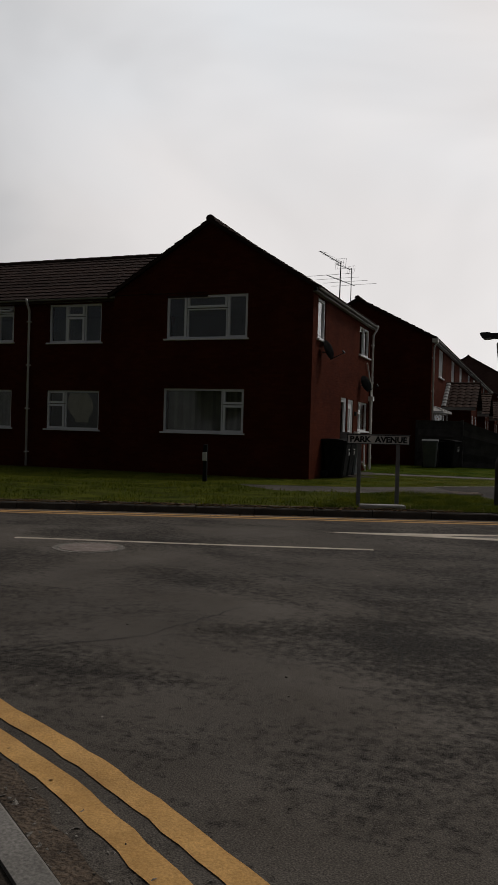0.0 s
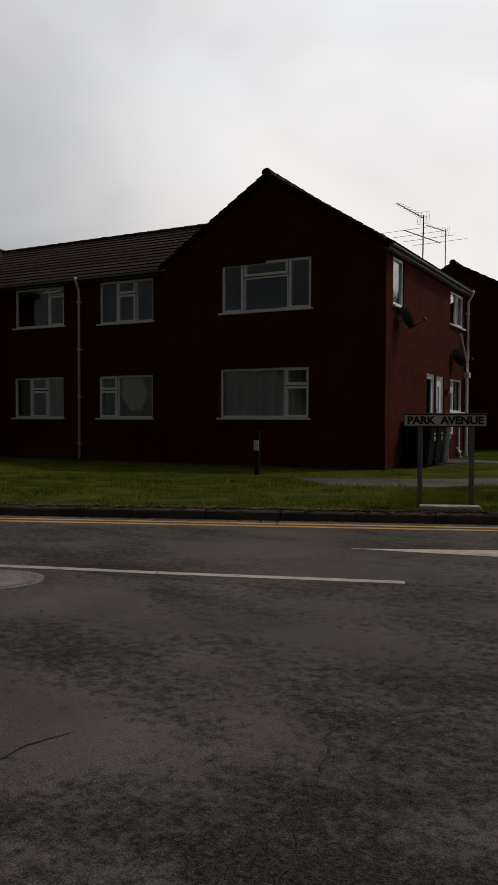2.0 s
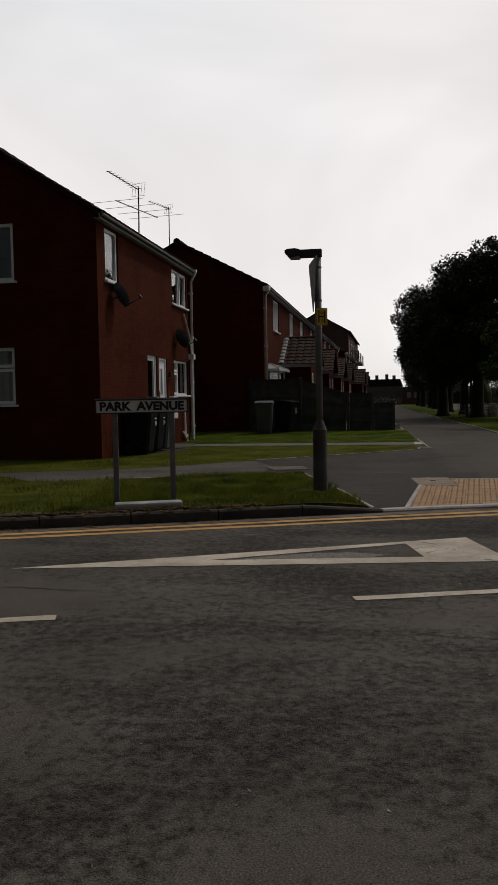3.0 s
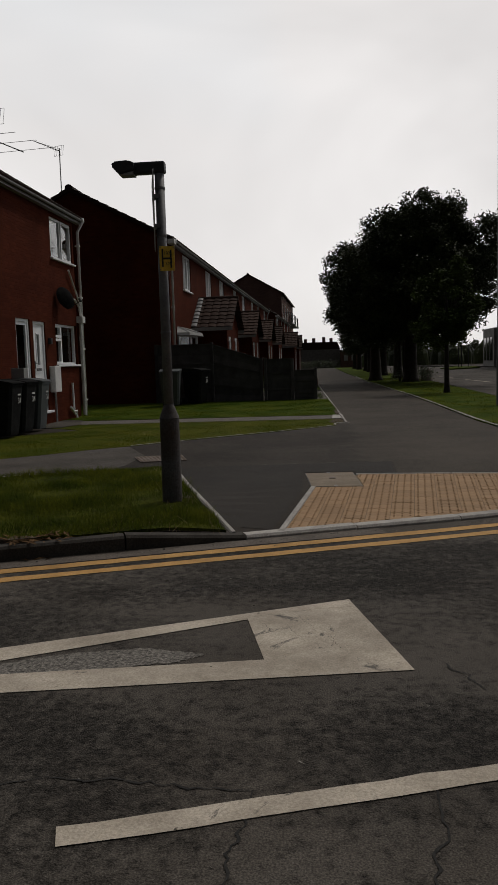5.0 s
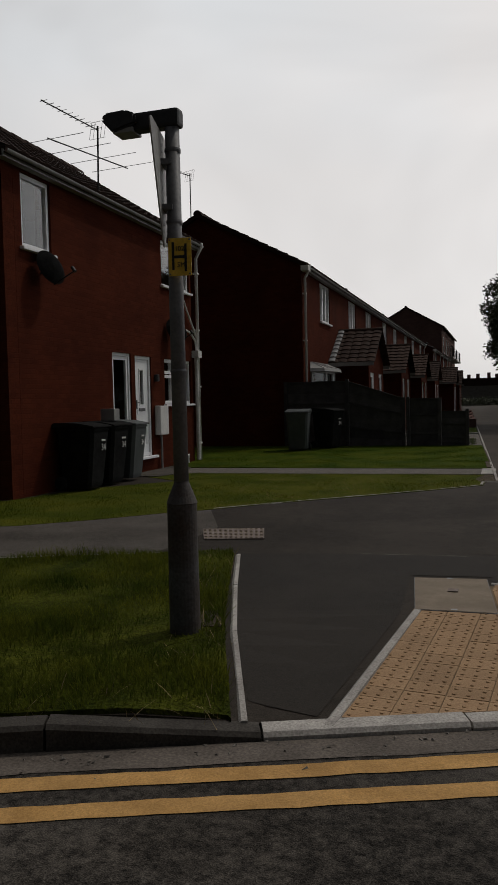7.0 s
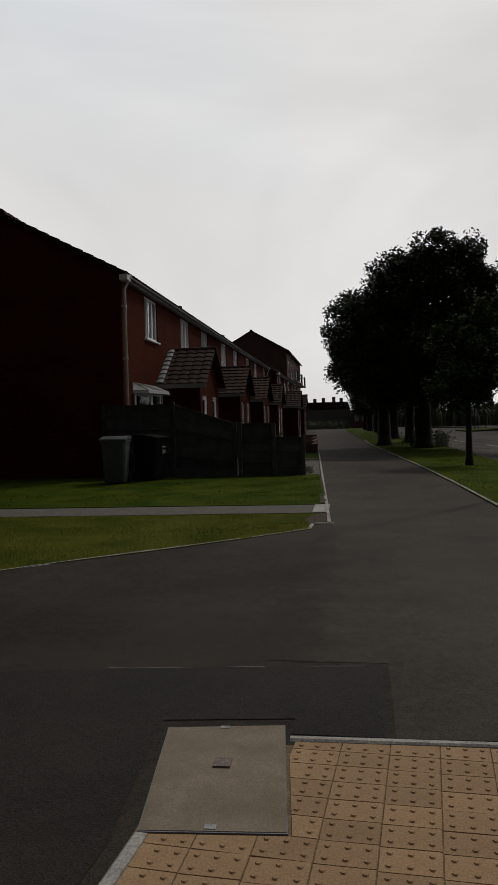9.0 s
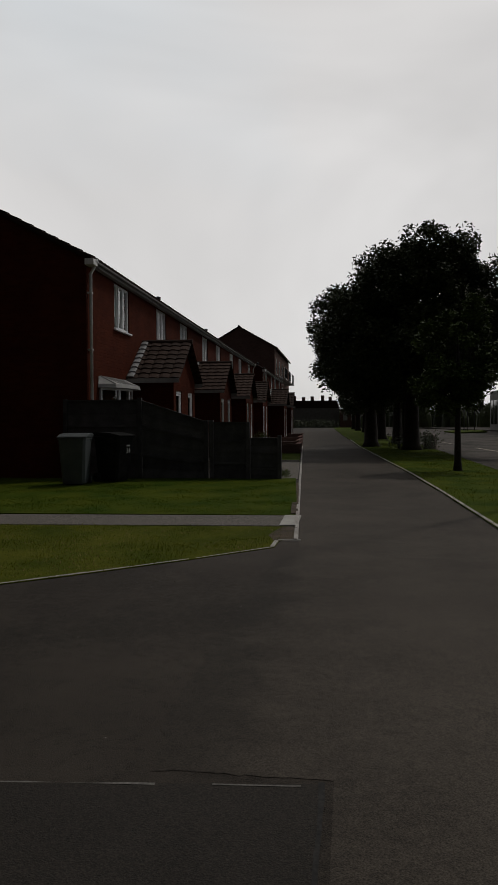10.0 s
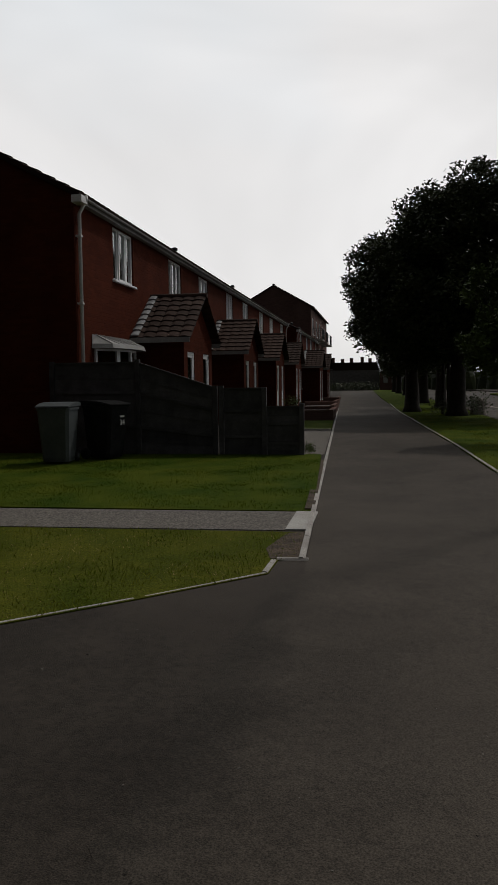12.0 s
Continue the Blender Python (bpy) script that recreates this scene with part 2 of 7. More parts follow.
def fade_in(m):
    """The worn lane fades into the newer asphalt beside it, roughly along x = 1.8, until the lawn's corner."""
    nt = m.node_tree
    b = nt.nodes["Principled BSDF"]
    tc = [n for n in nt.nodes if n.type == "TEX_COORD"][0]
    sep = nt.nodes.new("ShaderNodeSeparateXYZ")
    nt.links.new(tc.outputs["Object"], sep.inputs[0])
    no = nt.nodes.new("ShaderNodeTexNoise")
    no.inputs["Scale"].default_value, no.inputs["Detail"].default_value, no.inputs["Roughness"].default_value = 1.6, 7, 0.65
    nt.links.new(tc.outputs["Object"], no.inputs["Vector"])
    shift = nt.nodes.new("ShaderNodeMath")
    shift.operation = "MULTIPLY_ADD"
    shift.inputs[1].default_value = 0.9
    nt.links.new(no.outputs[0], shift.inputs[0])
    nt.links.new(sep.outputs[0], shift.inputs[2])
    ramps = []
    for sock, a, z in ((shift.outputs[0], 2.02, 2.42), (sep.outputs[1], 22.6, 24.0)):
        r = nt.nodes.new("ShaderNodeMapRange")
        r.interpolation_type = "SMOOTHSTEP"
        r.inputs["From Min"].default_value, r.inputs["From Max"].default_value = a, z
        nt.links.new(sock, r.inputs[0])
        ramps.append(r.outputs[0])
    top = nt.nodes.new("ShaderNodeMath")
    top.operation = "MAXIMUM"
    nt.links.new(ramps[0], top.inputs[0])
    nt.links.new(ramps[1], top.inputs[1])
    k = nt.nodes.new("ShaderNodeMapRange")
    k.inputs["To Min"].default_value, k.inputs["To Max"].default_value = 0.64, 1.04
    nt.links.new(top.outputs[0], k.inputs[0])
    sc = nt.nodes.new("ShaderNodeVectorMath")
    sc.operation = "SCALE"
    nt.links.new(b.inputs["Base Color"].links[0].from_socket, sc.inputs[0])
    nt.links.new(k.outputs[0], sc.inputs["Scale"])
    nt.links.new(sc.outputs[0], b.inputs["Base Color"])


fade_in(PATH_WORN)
OLD_PATH = asphalt("old_footway_asphalt", (0.066, 0.057, 0.049), (0.094, 0.083, 0.072), 1.2, 0.3, 0.2)
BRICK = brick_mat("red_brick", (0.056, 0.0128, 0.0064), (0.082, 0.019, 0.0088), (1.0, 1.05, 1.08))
BRICK_B = brick_mat("brown_brick", (0.11, 0.066, 0.056), (0.14, 0.085, 0.072), (1.1, 1.15, 1.2))
BRICK_R = brick_mat("dusky_brick", (0.1, 0.055, 0.047), (0.13, 0.07, 0.06), (1.1, 1.15, 1.2))
TILE = mat("roof_tile", (0.026, 0.016, 0.013), (0.042, 0.025, 0.02), 2.0, 0.9, 0.4, 60, island=0.2, spec=0.08)
TILE_P = mat("porch_roof_tile", (0.038, 0.023, 0.018), (0.06, 0.037, 0.029), 4.0, 0.85, 0.4, 60, each=0.25, spec=0.1)
WHITE = mat("white_upvc", (0.82, 0.83, 0.85), (0.87, 0.88, 0.89), 2.0, 0.45, 0.05, 40, vary=0.05)
PIPE = mat("white_pipe_plastic", (0.64, 0.63, 0.62), (0.72, 0.71, 0.69), 3.0, 0.5, 0.1, 40, vary=0.12)
# kerb concrete with the shade on its road face put into the colour
KERB_SHADE = mat("shade_dark_concrete", (0.045, 0.04, 0.035), (0.09, 0.082, 0.073), 3.0, 0.95, 0.5, 90, vary=0.3, each=0.12, spec=0.08)
BED = mat("buff_sand_joint", (0.13, 0.09, 0.05), (0.19, 0.13, 0.075), 9.0, 0.95, 0.6, 120, vary=0.4)
GUTTER = mat("grey_white_plastic", (0.24, 0.235, 0.23), (0.32, 0.315, 0.3), 3.0, 0.5, 0.1, 40, vary=0.12)
GLASS = glass_mat()
CURTAIN = mat("curtain_fabric", (0.3, 0.29, 0.26), (0.42, 0.41, 0.37), 3.0, 0.95, 0.2, 90)
CREAM = mat("cream_net_fabric", (0.55, 0.5, 0.36), (0.68, 0.62, 0.46), 4.0, 0.95, 0.2, 90)
BLIND = mat("blind_fabric", (0.36, 0.35, 0.31), (0.46, 0.45, 0.4), 3.0, 0.95, 0.2, 90, island=0.25)
PLASTER = mat("room_plaster", (0.28, 0.26, 0.23), (0.34, 0.32, 0.28), 2.0, 0.95, 0.1, 50)
CONCRETE = mat("concrete", (0.27, 0.255, 0.235), (0.36, 0.345, 0.32), 2.5, 0.92, 0.5, 90, vary=0.25, each=0.12)
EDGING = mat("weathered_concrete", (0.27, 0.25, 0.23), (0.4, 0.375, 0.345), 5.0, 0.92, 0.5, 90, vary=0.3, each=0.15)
KERBN = mat("grey_stained_concrete", (0.1, 0.094, 0.085), (0.165, 0.155, 0.142), 3.0, 0.94, 0.5, 90, vary=0.3, each=0.1, spec=0.08)
GRAVEL = mat("gravel", (0.07, 0.06, 0.05), (0.17, 0.152, 0.132), 34.0, 0.95, 1.0, 60, vary=0.5, dist=0.015)
YELLOW = road_paint("yellow_road_paint", (0.46, 0.255, 0.08), (0.53, 0.305, 0.105), -0.02)
WHITE_LINE = road_paint("worn_white_road_paint", (0.39, 0.335, 0.265), (0.5, 0.435, 0.355), 0.03)
TACTILE = mat("buff_paving_block", (0.29, 0.178, 0.095), (0.37, 0.242, 0.136), 3.0, 0.9, 0.4, 110, vary=0.2, each=0.13)
GRASS = mat("lawn_turf", (0.03, 0.054, 0.004), (0.066, 0.082, 0.007), 1.1, 0.95, 0.8, 70, vary=0.45, dist=0.02, spec=0.03)
GRASS_DRY = mat("dry_lawn_turf", (0.042, 0.056, 0.005), (0.085, 0.088, 0.01), 1.2, 0.95, 0.8, 70, vary=0.45, dist=0.02, spec=0.03)
BLADE_DRY = mat("dry_grass_blade", (0.048, 0.074, 0.005), (0.112, 0.116, 0.012), 1.1, 0.8, 0.0, 30, island=0.3, spec=0.04)
VERGE = mat("rough_turf", (0.024, 0.032, 0.004), (0.072, 0.078, 0.009), 2.2, 0.95, 0.9, 60, vary=0.5, dist=0.02, spec=0.03)
BLADE_R = mat("rough_grass_blade", (0.03, 0.05, 0.005), (0.11, 0.118, 0.012), 2.4, 0.8, 0.0, 30, island=0.35, spec=0.04)
DEADLEAF = mat("dead_leaf", (0.09, 0.05, 0.025), (0.17, 0.105, 0.055), 8.0, 0.9, 0.2, 40, island=0.4, spec=0.05)
BLADE = mat("grass_blade", (0.036, 0.07, 0.004), (0.088, 0.108, 0.009), 1.1, 0.8, 0.0, 30, island=0.25, spec=0.04)
def let_through(m, share):
    """Thin blades pass part of the light that falls on their far side."""
    nt = m.node_tree
    p, out = nt.nodes["Principled BSDF"], nt.nodes["Material Output"]
    tr, mix = nt.nodes.new("ShaderNodeBsdfTranslucent"), nt.nodes.new("ShaderNodeMixShader")
    nt.links.new(p.inputs["Base Color"].links[0].from_socket, tr.inputs["Color"])
    mix.inputs[0].default_value = share
    nt.links.new(p.outputs[0], mix.inputs[1])
    nt.links.new(tr.outputs[0], mix.inputs[2])
    nt.links.new(mix.outputs[0], out.inputs["Surface"])


let_through(BLADE, 0.5)
let_through(BLADE_R, 0.5)
let_through(BLADE_DRY, 0.5)
STRAW = mat("dry_stalk", (0.22, 0.16, 0.075), (0.3, 0.23, 0.12), 4.0, 0.9, 0.0, 40, island=0.3)
SOIL = mat("soil", (0.045, 0.032, 0.022), (0.09, 0.065, 0.045), 6.0, 0.98, 0.9, 60, vary=0.5, dist=0.02)
LEAF = mat("tree_leaf", (0.022, 0.03, 0.01), (0.046, 0.056, 0.019), 0.5, 0.55, 0.0, 20, island=0.45, spec=0.15)
LEAF_Y = mat("young_tree_leaf", (0.036, 0.056, 0.012), (0.066, 0.09, 0.02), 0.5, 0.6, 0.0, 20, island=0.4, spec=0.06)
STUMPC = mat("weathered_cut_wood", (0.12, 0.1, 0.08), (0.2, 0.17, 0.14), 5.0, 0.95, 0.6, 30, vary=0.3)
BARK = mat("bark", (0.02, 0.016, 0.013), (0.038, 0.03, 0.024), 6.0, 0.95, 0.9, 25, vary=0.4, dist=0.02)
STEEL = mat("galvanised_steel", (0.11, 0.11, 0.115), (0.17, 0.17, 0.175), 4.0, 0.6, 0.15, 60, metallic=0.15, vary=0.15)
RUSTY = mat("rusting_galvanised_steel", (0.085, 0.085, 0.088), (0.05, 0.034, 0.025), 3.2, 0.7, 0.3, 60, metallic=0.25, vary=0.25)
DARK = mat("black_plastic", (0.02, 0.02, 0.021), (0.035, 0.035, 0.036), 3.0, 0.5, 0.15, 50, vary=0.15)
BINGREY = mat("grey_plastic", (0.066, 0.074, 0.077), (0.09, 0.099, 0.102), 3.0, 0.5, 0.1, 50, vary=0.12)
FENCE = mat("weathered_fence_timber", (0.058, 0.055, 0.056), (0.095, 0.09, 0.092), 3.0, 0.95, 0.5, 60, vary=0.3, each=0.2, spec=0.06)
SIGNWHITE = mat("sign_white", (0.55, 0.54, 0.52), (0.66, 0.65, 0.63), 6.0, 0.5, 0.05, 40, vary=0.08)
SIGNBLACK = mat("sign_black", (0.012, 0.012, 0.012), (0.02, 0.02, 0.02), 6.0, 0.5, 0.0, 40)
SIGNYELLOW = mat("sign_yellow", (0.66, 0.41, 0.04), (0.76, 0.5, 0.06), 9.0, 0.5, 0.1, 40, vary=0.15)
MATT = mat("matt_black_mesh", (0.012, 0.012, 0.012), (0.02, 0.02, 0.02), 6.0, 0.95, 0.2, 60, spec=0.05)
IRON = mat("rusty_cast_iron", (0.12, 0.09, 0.075), (0.2, 0.16, 0.14), 7.0, 0.8, 0.4, 60, vary=0.3)
LEAD = mat("lead_flashing", (0.2, 0.205, 0.21), (0.3, 0.305, 0.31), 5.0, 0.6, 0.2, 40)
CARPAINT = mat("dark_car_paint", (0.012, 0.013, 0.016), (0.016, 0.017, 0.02), 2.0, 0.25, 0.0, 20, spec=0.5)
RUBBER = mat("rubber", (0.012, 0.012, 0.012), (0.02, 0.02, 0.02), 5.0, 0.9, 0.1, 40)
REDLAMP = mat("red_lens", (0.25, 0.015, 0.01), (0.3, 0.02, 0.015), 5.0, 0.3, 0.0, 40)
RENDERC = mat("pale_render", (0.2, 0.19, 0.18), (0.26, 0.25, 0.24), 0.8, 0.9, 0.2, 40)
COVERC = mat("speckled_concrete", (0.165, 0.13, 0.094), (0.225, 0.18, 0.133), 5.0, 0.92, 0.4, 140, vary=0.2)
GLASSDARK = mat("tinted_glass", (0.01, 0.011, 0.012), (0.014, 0.015, 0.016), 2.0, 0.08, 0.0, 20, spec=0.6)
CHANNEL = mat("channel_concrete", (0.085, 0.07, 0.058), (0.13, 0.108, 0.09), 3.0, 0.92, 0.5, 80, vary=0.35)
GRIT = mat("worn_aggregate", (0.05, 0.045, 0.039), (0.22, 0.2, 0.175), 55.0, 0.95, 0.9, 120, vary=0.5)
CRACK = mat("crack_filler", (0.014, 0.013, 0.012), (0.024, 0.022, 0.02), 8.0, 0.95, 0.2, 60)
PATCH = asphalt("newer_asphalt", (0.021, 0.0172, 0.0138), (0.029, 0.0238, 0.019), 1.0, 0.08, 0.15, 0.8, 0.4, 0.12, (1.0, 1.0))


# ---- building helpers ----
I4 = Matrix.Identity(4)
PLACE = {}


def thing(name, at=(0, 0, 0), label="", category="", group="", kind="", turn=0.0):
    ob = new(name)
    ob.matrix_basis = pose(*at, 0, 0, turn)
    PLACE[ob] = ob.matrix_basis.copy()
    return tagged(ob, label, category, group, kind)


def part(name, bm, material, parent=None, label="", m=I4, smooth=False, data=None):
    """Links a bmesh as one mesh object under a thing or a part; m places its own axes in the world."""
    if data is None:
        data = bpy.data.meshes.new(name)
        bm.to_mesh(data)
        bm.free()
        for mt in (material if isinstance(material, (list, tuple)) else [material]):
            data.materials.append(mt)
        if smooth:
            for p in data.polygons:
                p.use_smooth = True
    ob = new(name, data)
    if parent:
        ob.parent = parent
        ob.matrix_basis = PLACE[parent].inverted() @ m
    else:
        ob.matrix_basis = m.copy()
    PLACE[ob] = m.copy()
    return tagged(ob, label)


def box(bm, x0, x1, y0, y1, z0, z1, bevel=0.0):
    r = bmesh.ops.create_cube(bm, size=1.0)
    for v in r["verts"]:
        v.co = Vector((x0 + (v.co.x + 0.5) * (x1 - x0), y0 + (v.co.y + 0.5) * (y1 - y0), z0 + (v.co.z + 0.5) * (z1 - z0)))
    if bevel:
        es = {e for v in r["verts"] for e in v.link_edges}
        bmesh.ops.bevel(bm, geom=list(es), offset=bevel, segments=2, affect="EDGES", profile=0.6)
    return bm


def boxed(*a, bevel=0.0):
    return box(bmesh.new(), *a, bevel=bevel)


def prism(bm, pts, z0, z1):
    """An upright prism over a plan outline."""
    lo = [bm.verts.new((x, y, z0)) for x, y in pts]
    hi = [bm.verts.new((x, y, z1)) for x, y in pts]
    n = len(pts)
    bm.faces.new(hi)
    bm.faces.new(lo[::-1])
    for i in range(n):
        bm.faces.new((lo[i], lo[(i + 1) % n], hi[(i + 1) % n], hi[i]))
    return bm


def slab(bm, pts, y0, y1):
    """A plate over an outline in x and z, y0 to y1 thick."""
    a = [bm.verts.new((x, y0, z)) for x, z in pts]
    b = [bm.verts.new((x, y1, z)) for x, z in pts]
    n = len(pts)
    bm.faces.new(a)
    bm.faces.new(b[::-1])
    for i in range(n):
        bm.faces.new((a[i], b[i], b[(i + 1) % n], a[(i + 1) % n]))
    bmesh.ops.recalc_face_normals(bm, faces=bm.faces[:])
    return bm


def tube(bm, pts, radii, seg=10, caps=True):
    """A tube along a line of points with a radius at each."""
    pts = [Vector(p) for p in pts]
    if not isinstance(radii, (list, tuple)):
        radii = [radii] * len(pts)
    rings = []
    for i, (p, r) in enumerate(zip(pts, radii)):
        d = (pts[min(i + 1, len(pts) - 1)] - pts[max(i - 1, 0)]).normalized()
        u = d.cross(Vector((0, 0, 1) if abs(d.z) < 0.9 else (0, 1, 0))).normalized()
        w = d.cross(u)
        rings.append([bm.verts.new(p + r * (math.cos(2 * math.pi * k / seg) * u + math.sin(2 * math.pi * k / seg) * w)) for k in range(seg)])
    for a, b in zip(rings, rings[1:]):
        for k in range(seg):
            bm.faces.new((a[k], a[(k + 1) % seg], b[(k + 1) % seg], b[k]))
    if caps:
        bm.faces.new(rings[0][::-1])
        bm.faces.new(rings[-1])
    bmesh.ops.recalc_face_normals(bm, faces=bm.faces[:])
    return bm


def lathe(bm, profile, seg=24):
    rings = [[bm.verts.new((r * math.cos(2 * math.pi * k / seg), r * math.sin(2 * math.pi * k / seg), z)) for k in range(seg)] for r, z in profile]
    for a, b in zip(rings, rings[1:]):
        for k in range(seg):
            bm.faces.new((a[k], a[(k + 1) % seg], b[(k + 1) % seg], b[k]))
    bm.faces.new(rings[0][::-1])
    bm.faces.new(rings[-1])
    return bm


def lettering(text, height, m, material, parent, name="lettering", spread=1.0, width=0.0, fat=0.0):
    """Raised letters in the built-in font, centred, facing -y of m, cap height given."""
    cu = bpy.data.curves.new(name, "FONT")
    cu.body, cu.size, cu.align_x, cu.align_y = text, height / 0.69, "CENTER", "CENTER"
    cu.extrude, cu.space_character, cu.offset = 0.002, spread, fat
    tmp = bpy.data.objects.new(name, cu)
    scene.collection.objects.link(tmp)
    me = bpy.data.meshes.new_from_object(tmp.evaluated_get(bpy.context.evaluated_depsgraph_get()))
    bpy.data.objects.remove(tmp)
    me.transform(pose(0, 0, 0, 90, 0, 0))
    if width:
        xs = [v.co.x for v in me.vertices]
        k = width / (max(xs) - min(xs))
        me.transform(Matrix.Diagonal((k, 1, 1, 1)))
    me.materials.append(material)
    return part(name, None, None, parent, m=m, data=me)


def wall_bm(length, height, holes, th=0.28, gable=None, base=-0.2, start=0.0):
    """A wall along x from 0, its face at y=0, th thick, with openings (x0, x1, z0, z1); gable: (apex x, apex z)."""
    bm = bmesh.new()
    xs = sorted({start, length, *[h[0] for h in holes], *[h[1] for h in holes]})
    zs = sorted({base, height, *[h[2] for h in holes], *[h[3] for h in holes]})
    for x0, x1 in zip(xs, xs[1:]):
        for z0, z1 in zip(zs, zs[1:]):
            cx, cz = (x0 + x1) / 2, (z0 + z1) / 2
            if not any(h[0] < cx < h[1] and h[2] < cz < h[3] for h in holes):
                box(bm, x0, x1, 0, th, z0, z1)
    bmesh.ops.remove_doubles(bm, verts=bm.verts[:], dist=0.0005)
    seen = {}
    for f in bm.faces:
        seen.setdefault(frozenset(f.verts), []).append(f)
    bmesh.ops.delete(bm, geom=[f for fs in seen.values() if len(fs) > 1 for f in fs], context="FACES_ONLY")
    if gable:
        slab(bm, [(0, height), (length, height), gable], 0, th)
    return bm


def bars(bm, x0, x1, z0, z1, w, y0, y1):
    """A rectangular frame of bars of width w, mitred into one ring."""
    loops = []
    for y in (y0, y1):
        for d in (0.0, w):
            loops.append([bm.verts.new((x, y, z)) for x, z in ((x0 + d, z0 + d), (x1 - d, z0 + d), (x1 - d, z1 - d), (x0 + d, z1 - d))])
    fo, fi, bo, bi = loops
    for k in range(4):
        n = (k + 1) % 4
        bm.faces.new((fo[k], fo[n], fi[n], fi[k]))
        bm.faces.new((bo[n], bo[k], bi[k], bi[n]))
        bm.faces.new((fo[n], fo[k], bo[k], bo[n]))
        bm.faces.new((fi[k], fi[n], bi[n], bi[k]))


def window(parent, m, x0, x1, z0, z1, lights, label="white uPVC window", dress=None, sill=True, frame_mat=None):
    """A window in a wall's own axes. lights: (fx0, fx1, fz0, fz1, opens) as fractions; dress: blinds, curtains or nets."""
    fm = frame_mat or WHITE
    W, H = x1 - x0, z1 - z0
    bm = bmesh.new()
    bars(bm, x0, x1, z0, z1, 0.055, 0.05, 0.12)
    win = part("window", bm, fm, parent, label, m)
    for a, b, c, d, o in lights:
        w = 0.062 if o else 0.035
        bm = bmesh.new()
        bars(bm, x0 + a * W + 0.012, x0 + b * W - 0.012, z0 + c * H + 0.012, z0 + d * H - 0.012, w, 0.035 if o else 0.06, 0.115)
        part("sash", bm, fm, win, m=m)
    for a, b, c, d, o in lights:
        w = 0.06 if o else 0.04
        y = 0.07 if o else 0.085
        p = part("pane", boxed(x0 + a * W + w, x0 + b * W - w, y, y + 0.006, z0 + c * H + w, z0 + d * H - w), GLASS, win, m=m)
        p.visible_shadow = False
    if sill:
        part("sill", boxed(x0 - 0.06, x1 + 0.06, -0.07, 0.06, z0 - 0.045, z0, bevel=0.008), fm, win, m=m)
    if dress == "blinds":
        bm = bmesh.new()
        n = int(W / 0.09)
        for i in range(n):
            c = x0 + 0.09 + i * 0.09
            if c > x1 - 0.1:
                break
            r = 0.045
            vs = [bm.verts.new((c - r * 0.75, 0.26, z0 + 0.02)), bm.verts.new((c + r * 0.75, 0.31, z0 + 0.02)), bm.verts.new((c + r * 0.75, 0.31, z1 - 0.05)), bm.verts.new((c - r * 0.75, 0.26, z1 - 0.05))]
            bm.faces.new(vs)
        part("vertical_blind", bm, BLIND, win, "pale vertical blind", m)
    if dress in ("curtains", "nets"):
        spans = [(x0 + 0.03, x0 + 0.22 * W), (x1 - 0.22 * W, x1 - 0.03)] if dress == "curtains" else [(x0 + 0.04, x0 + 0.3 * W), (x0 + 0.62 * W, x1 - 0.04)]
        for s0, s1 in spans:
            bm = bmesh.new()
            n = 16
            row = []
            for i in range(n + 1):
                x = s0 + (s1 - s0) * i / n
                y = 0.24 + 0.025 * math.sin(i * 1.9)
                row.append((bm.verts.new((x, y, z0 - 0.05)), bm.verts.new((x, y, z1 + 0.05))))
            for p, q in zip(row, row[1:]):
                bm.faces.new((p[0], q[0], q[1], p[1]))
            part("curtain", bm, CURTAIN, win, "pale gathered curtain", m, smooth=True)
    return win


def tiled(bm, o, along, up, gauge=0.3, wave=0.3, amp=0.02, lift=0.03):
    """Courses of interlocking tiles on a sloping rectangle from corner o: along the eave and up the slope (vectors)."""
    o, along, up = Vector(o), Vector(along), Vector(up)
    n = along.cross(up).normalized()
    if n.z < 0:
        n = -n
    L, D = along.length, up.length
    a, u = along / L, up / D
    rows, segs = max(1, round(D / gauge)), max(2, int(L / wave * 4))
    g = D / rows
    for k in range(rows):
        lo, hi, foot = [], [], []
        for i in range(segs + 1):
            s = L * i / segs
            h = amp * abs(math.sin(math.pi * s / wave)) ** 0.7
            base = o + a * s
            foot.append(bm.verts.new(base + u * (k * g) + n * 0.0))
            lo.append(bm.verts.new(base + u * (k * g) + n * (lift + h)))
            hi.append(bm.verts.new(base + u * ((k + 1) * g + 0.01) + n * (0.004 + h)))
        for i in range(segs):
            bm.faces.new((lo[i], lo[i + 1], hi[i + 1], hi[i]))
            bm.faces.new((foot[i], foot[i + 1], lo[i + 1], lo[i]))
    return bm


def flat_poly(bm, pts, z, height=None):
    f = bm.faces.new([bm.verts.new((x, y, z if height is None else height(x, y))) for x, y in pts])
    if f.normal.z < 0 or (f.normal_update() or f.normal.z < 0):
        f.normal_flip()
    return f


# ---- plan: the crossed road runs 21.5 degrees off the terrace ----
CA, SA = math.cos(radians(21.55)), math.sin(radians(21.55))


def uv(u, v):
    """A place from its distance along and across the crossed road."""
    return (u * CA - v * SA, u * SA + v * CA)


def smooth01(t):
    t = min(1.0, max(0.0, t))
    return t * t * (3 - 2 * t)


KV = 12.76           # the far kerb's face


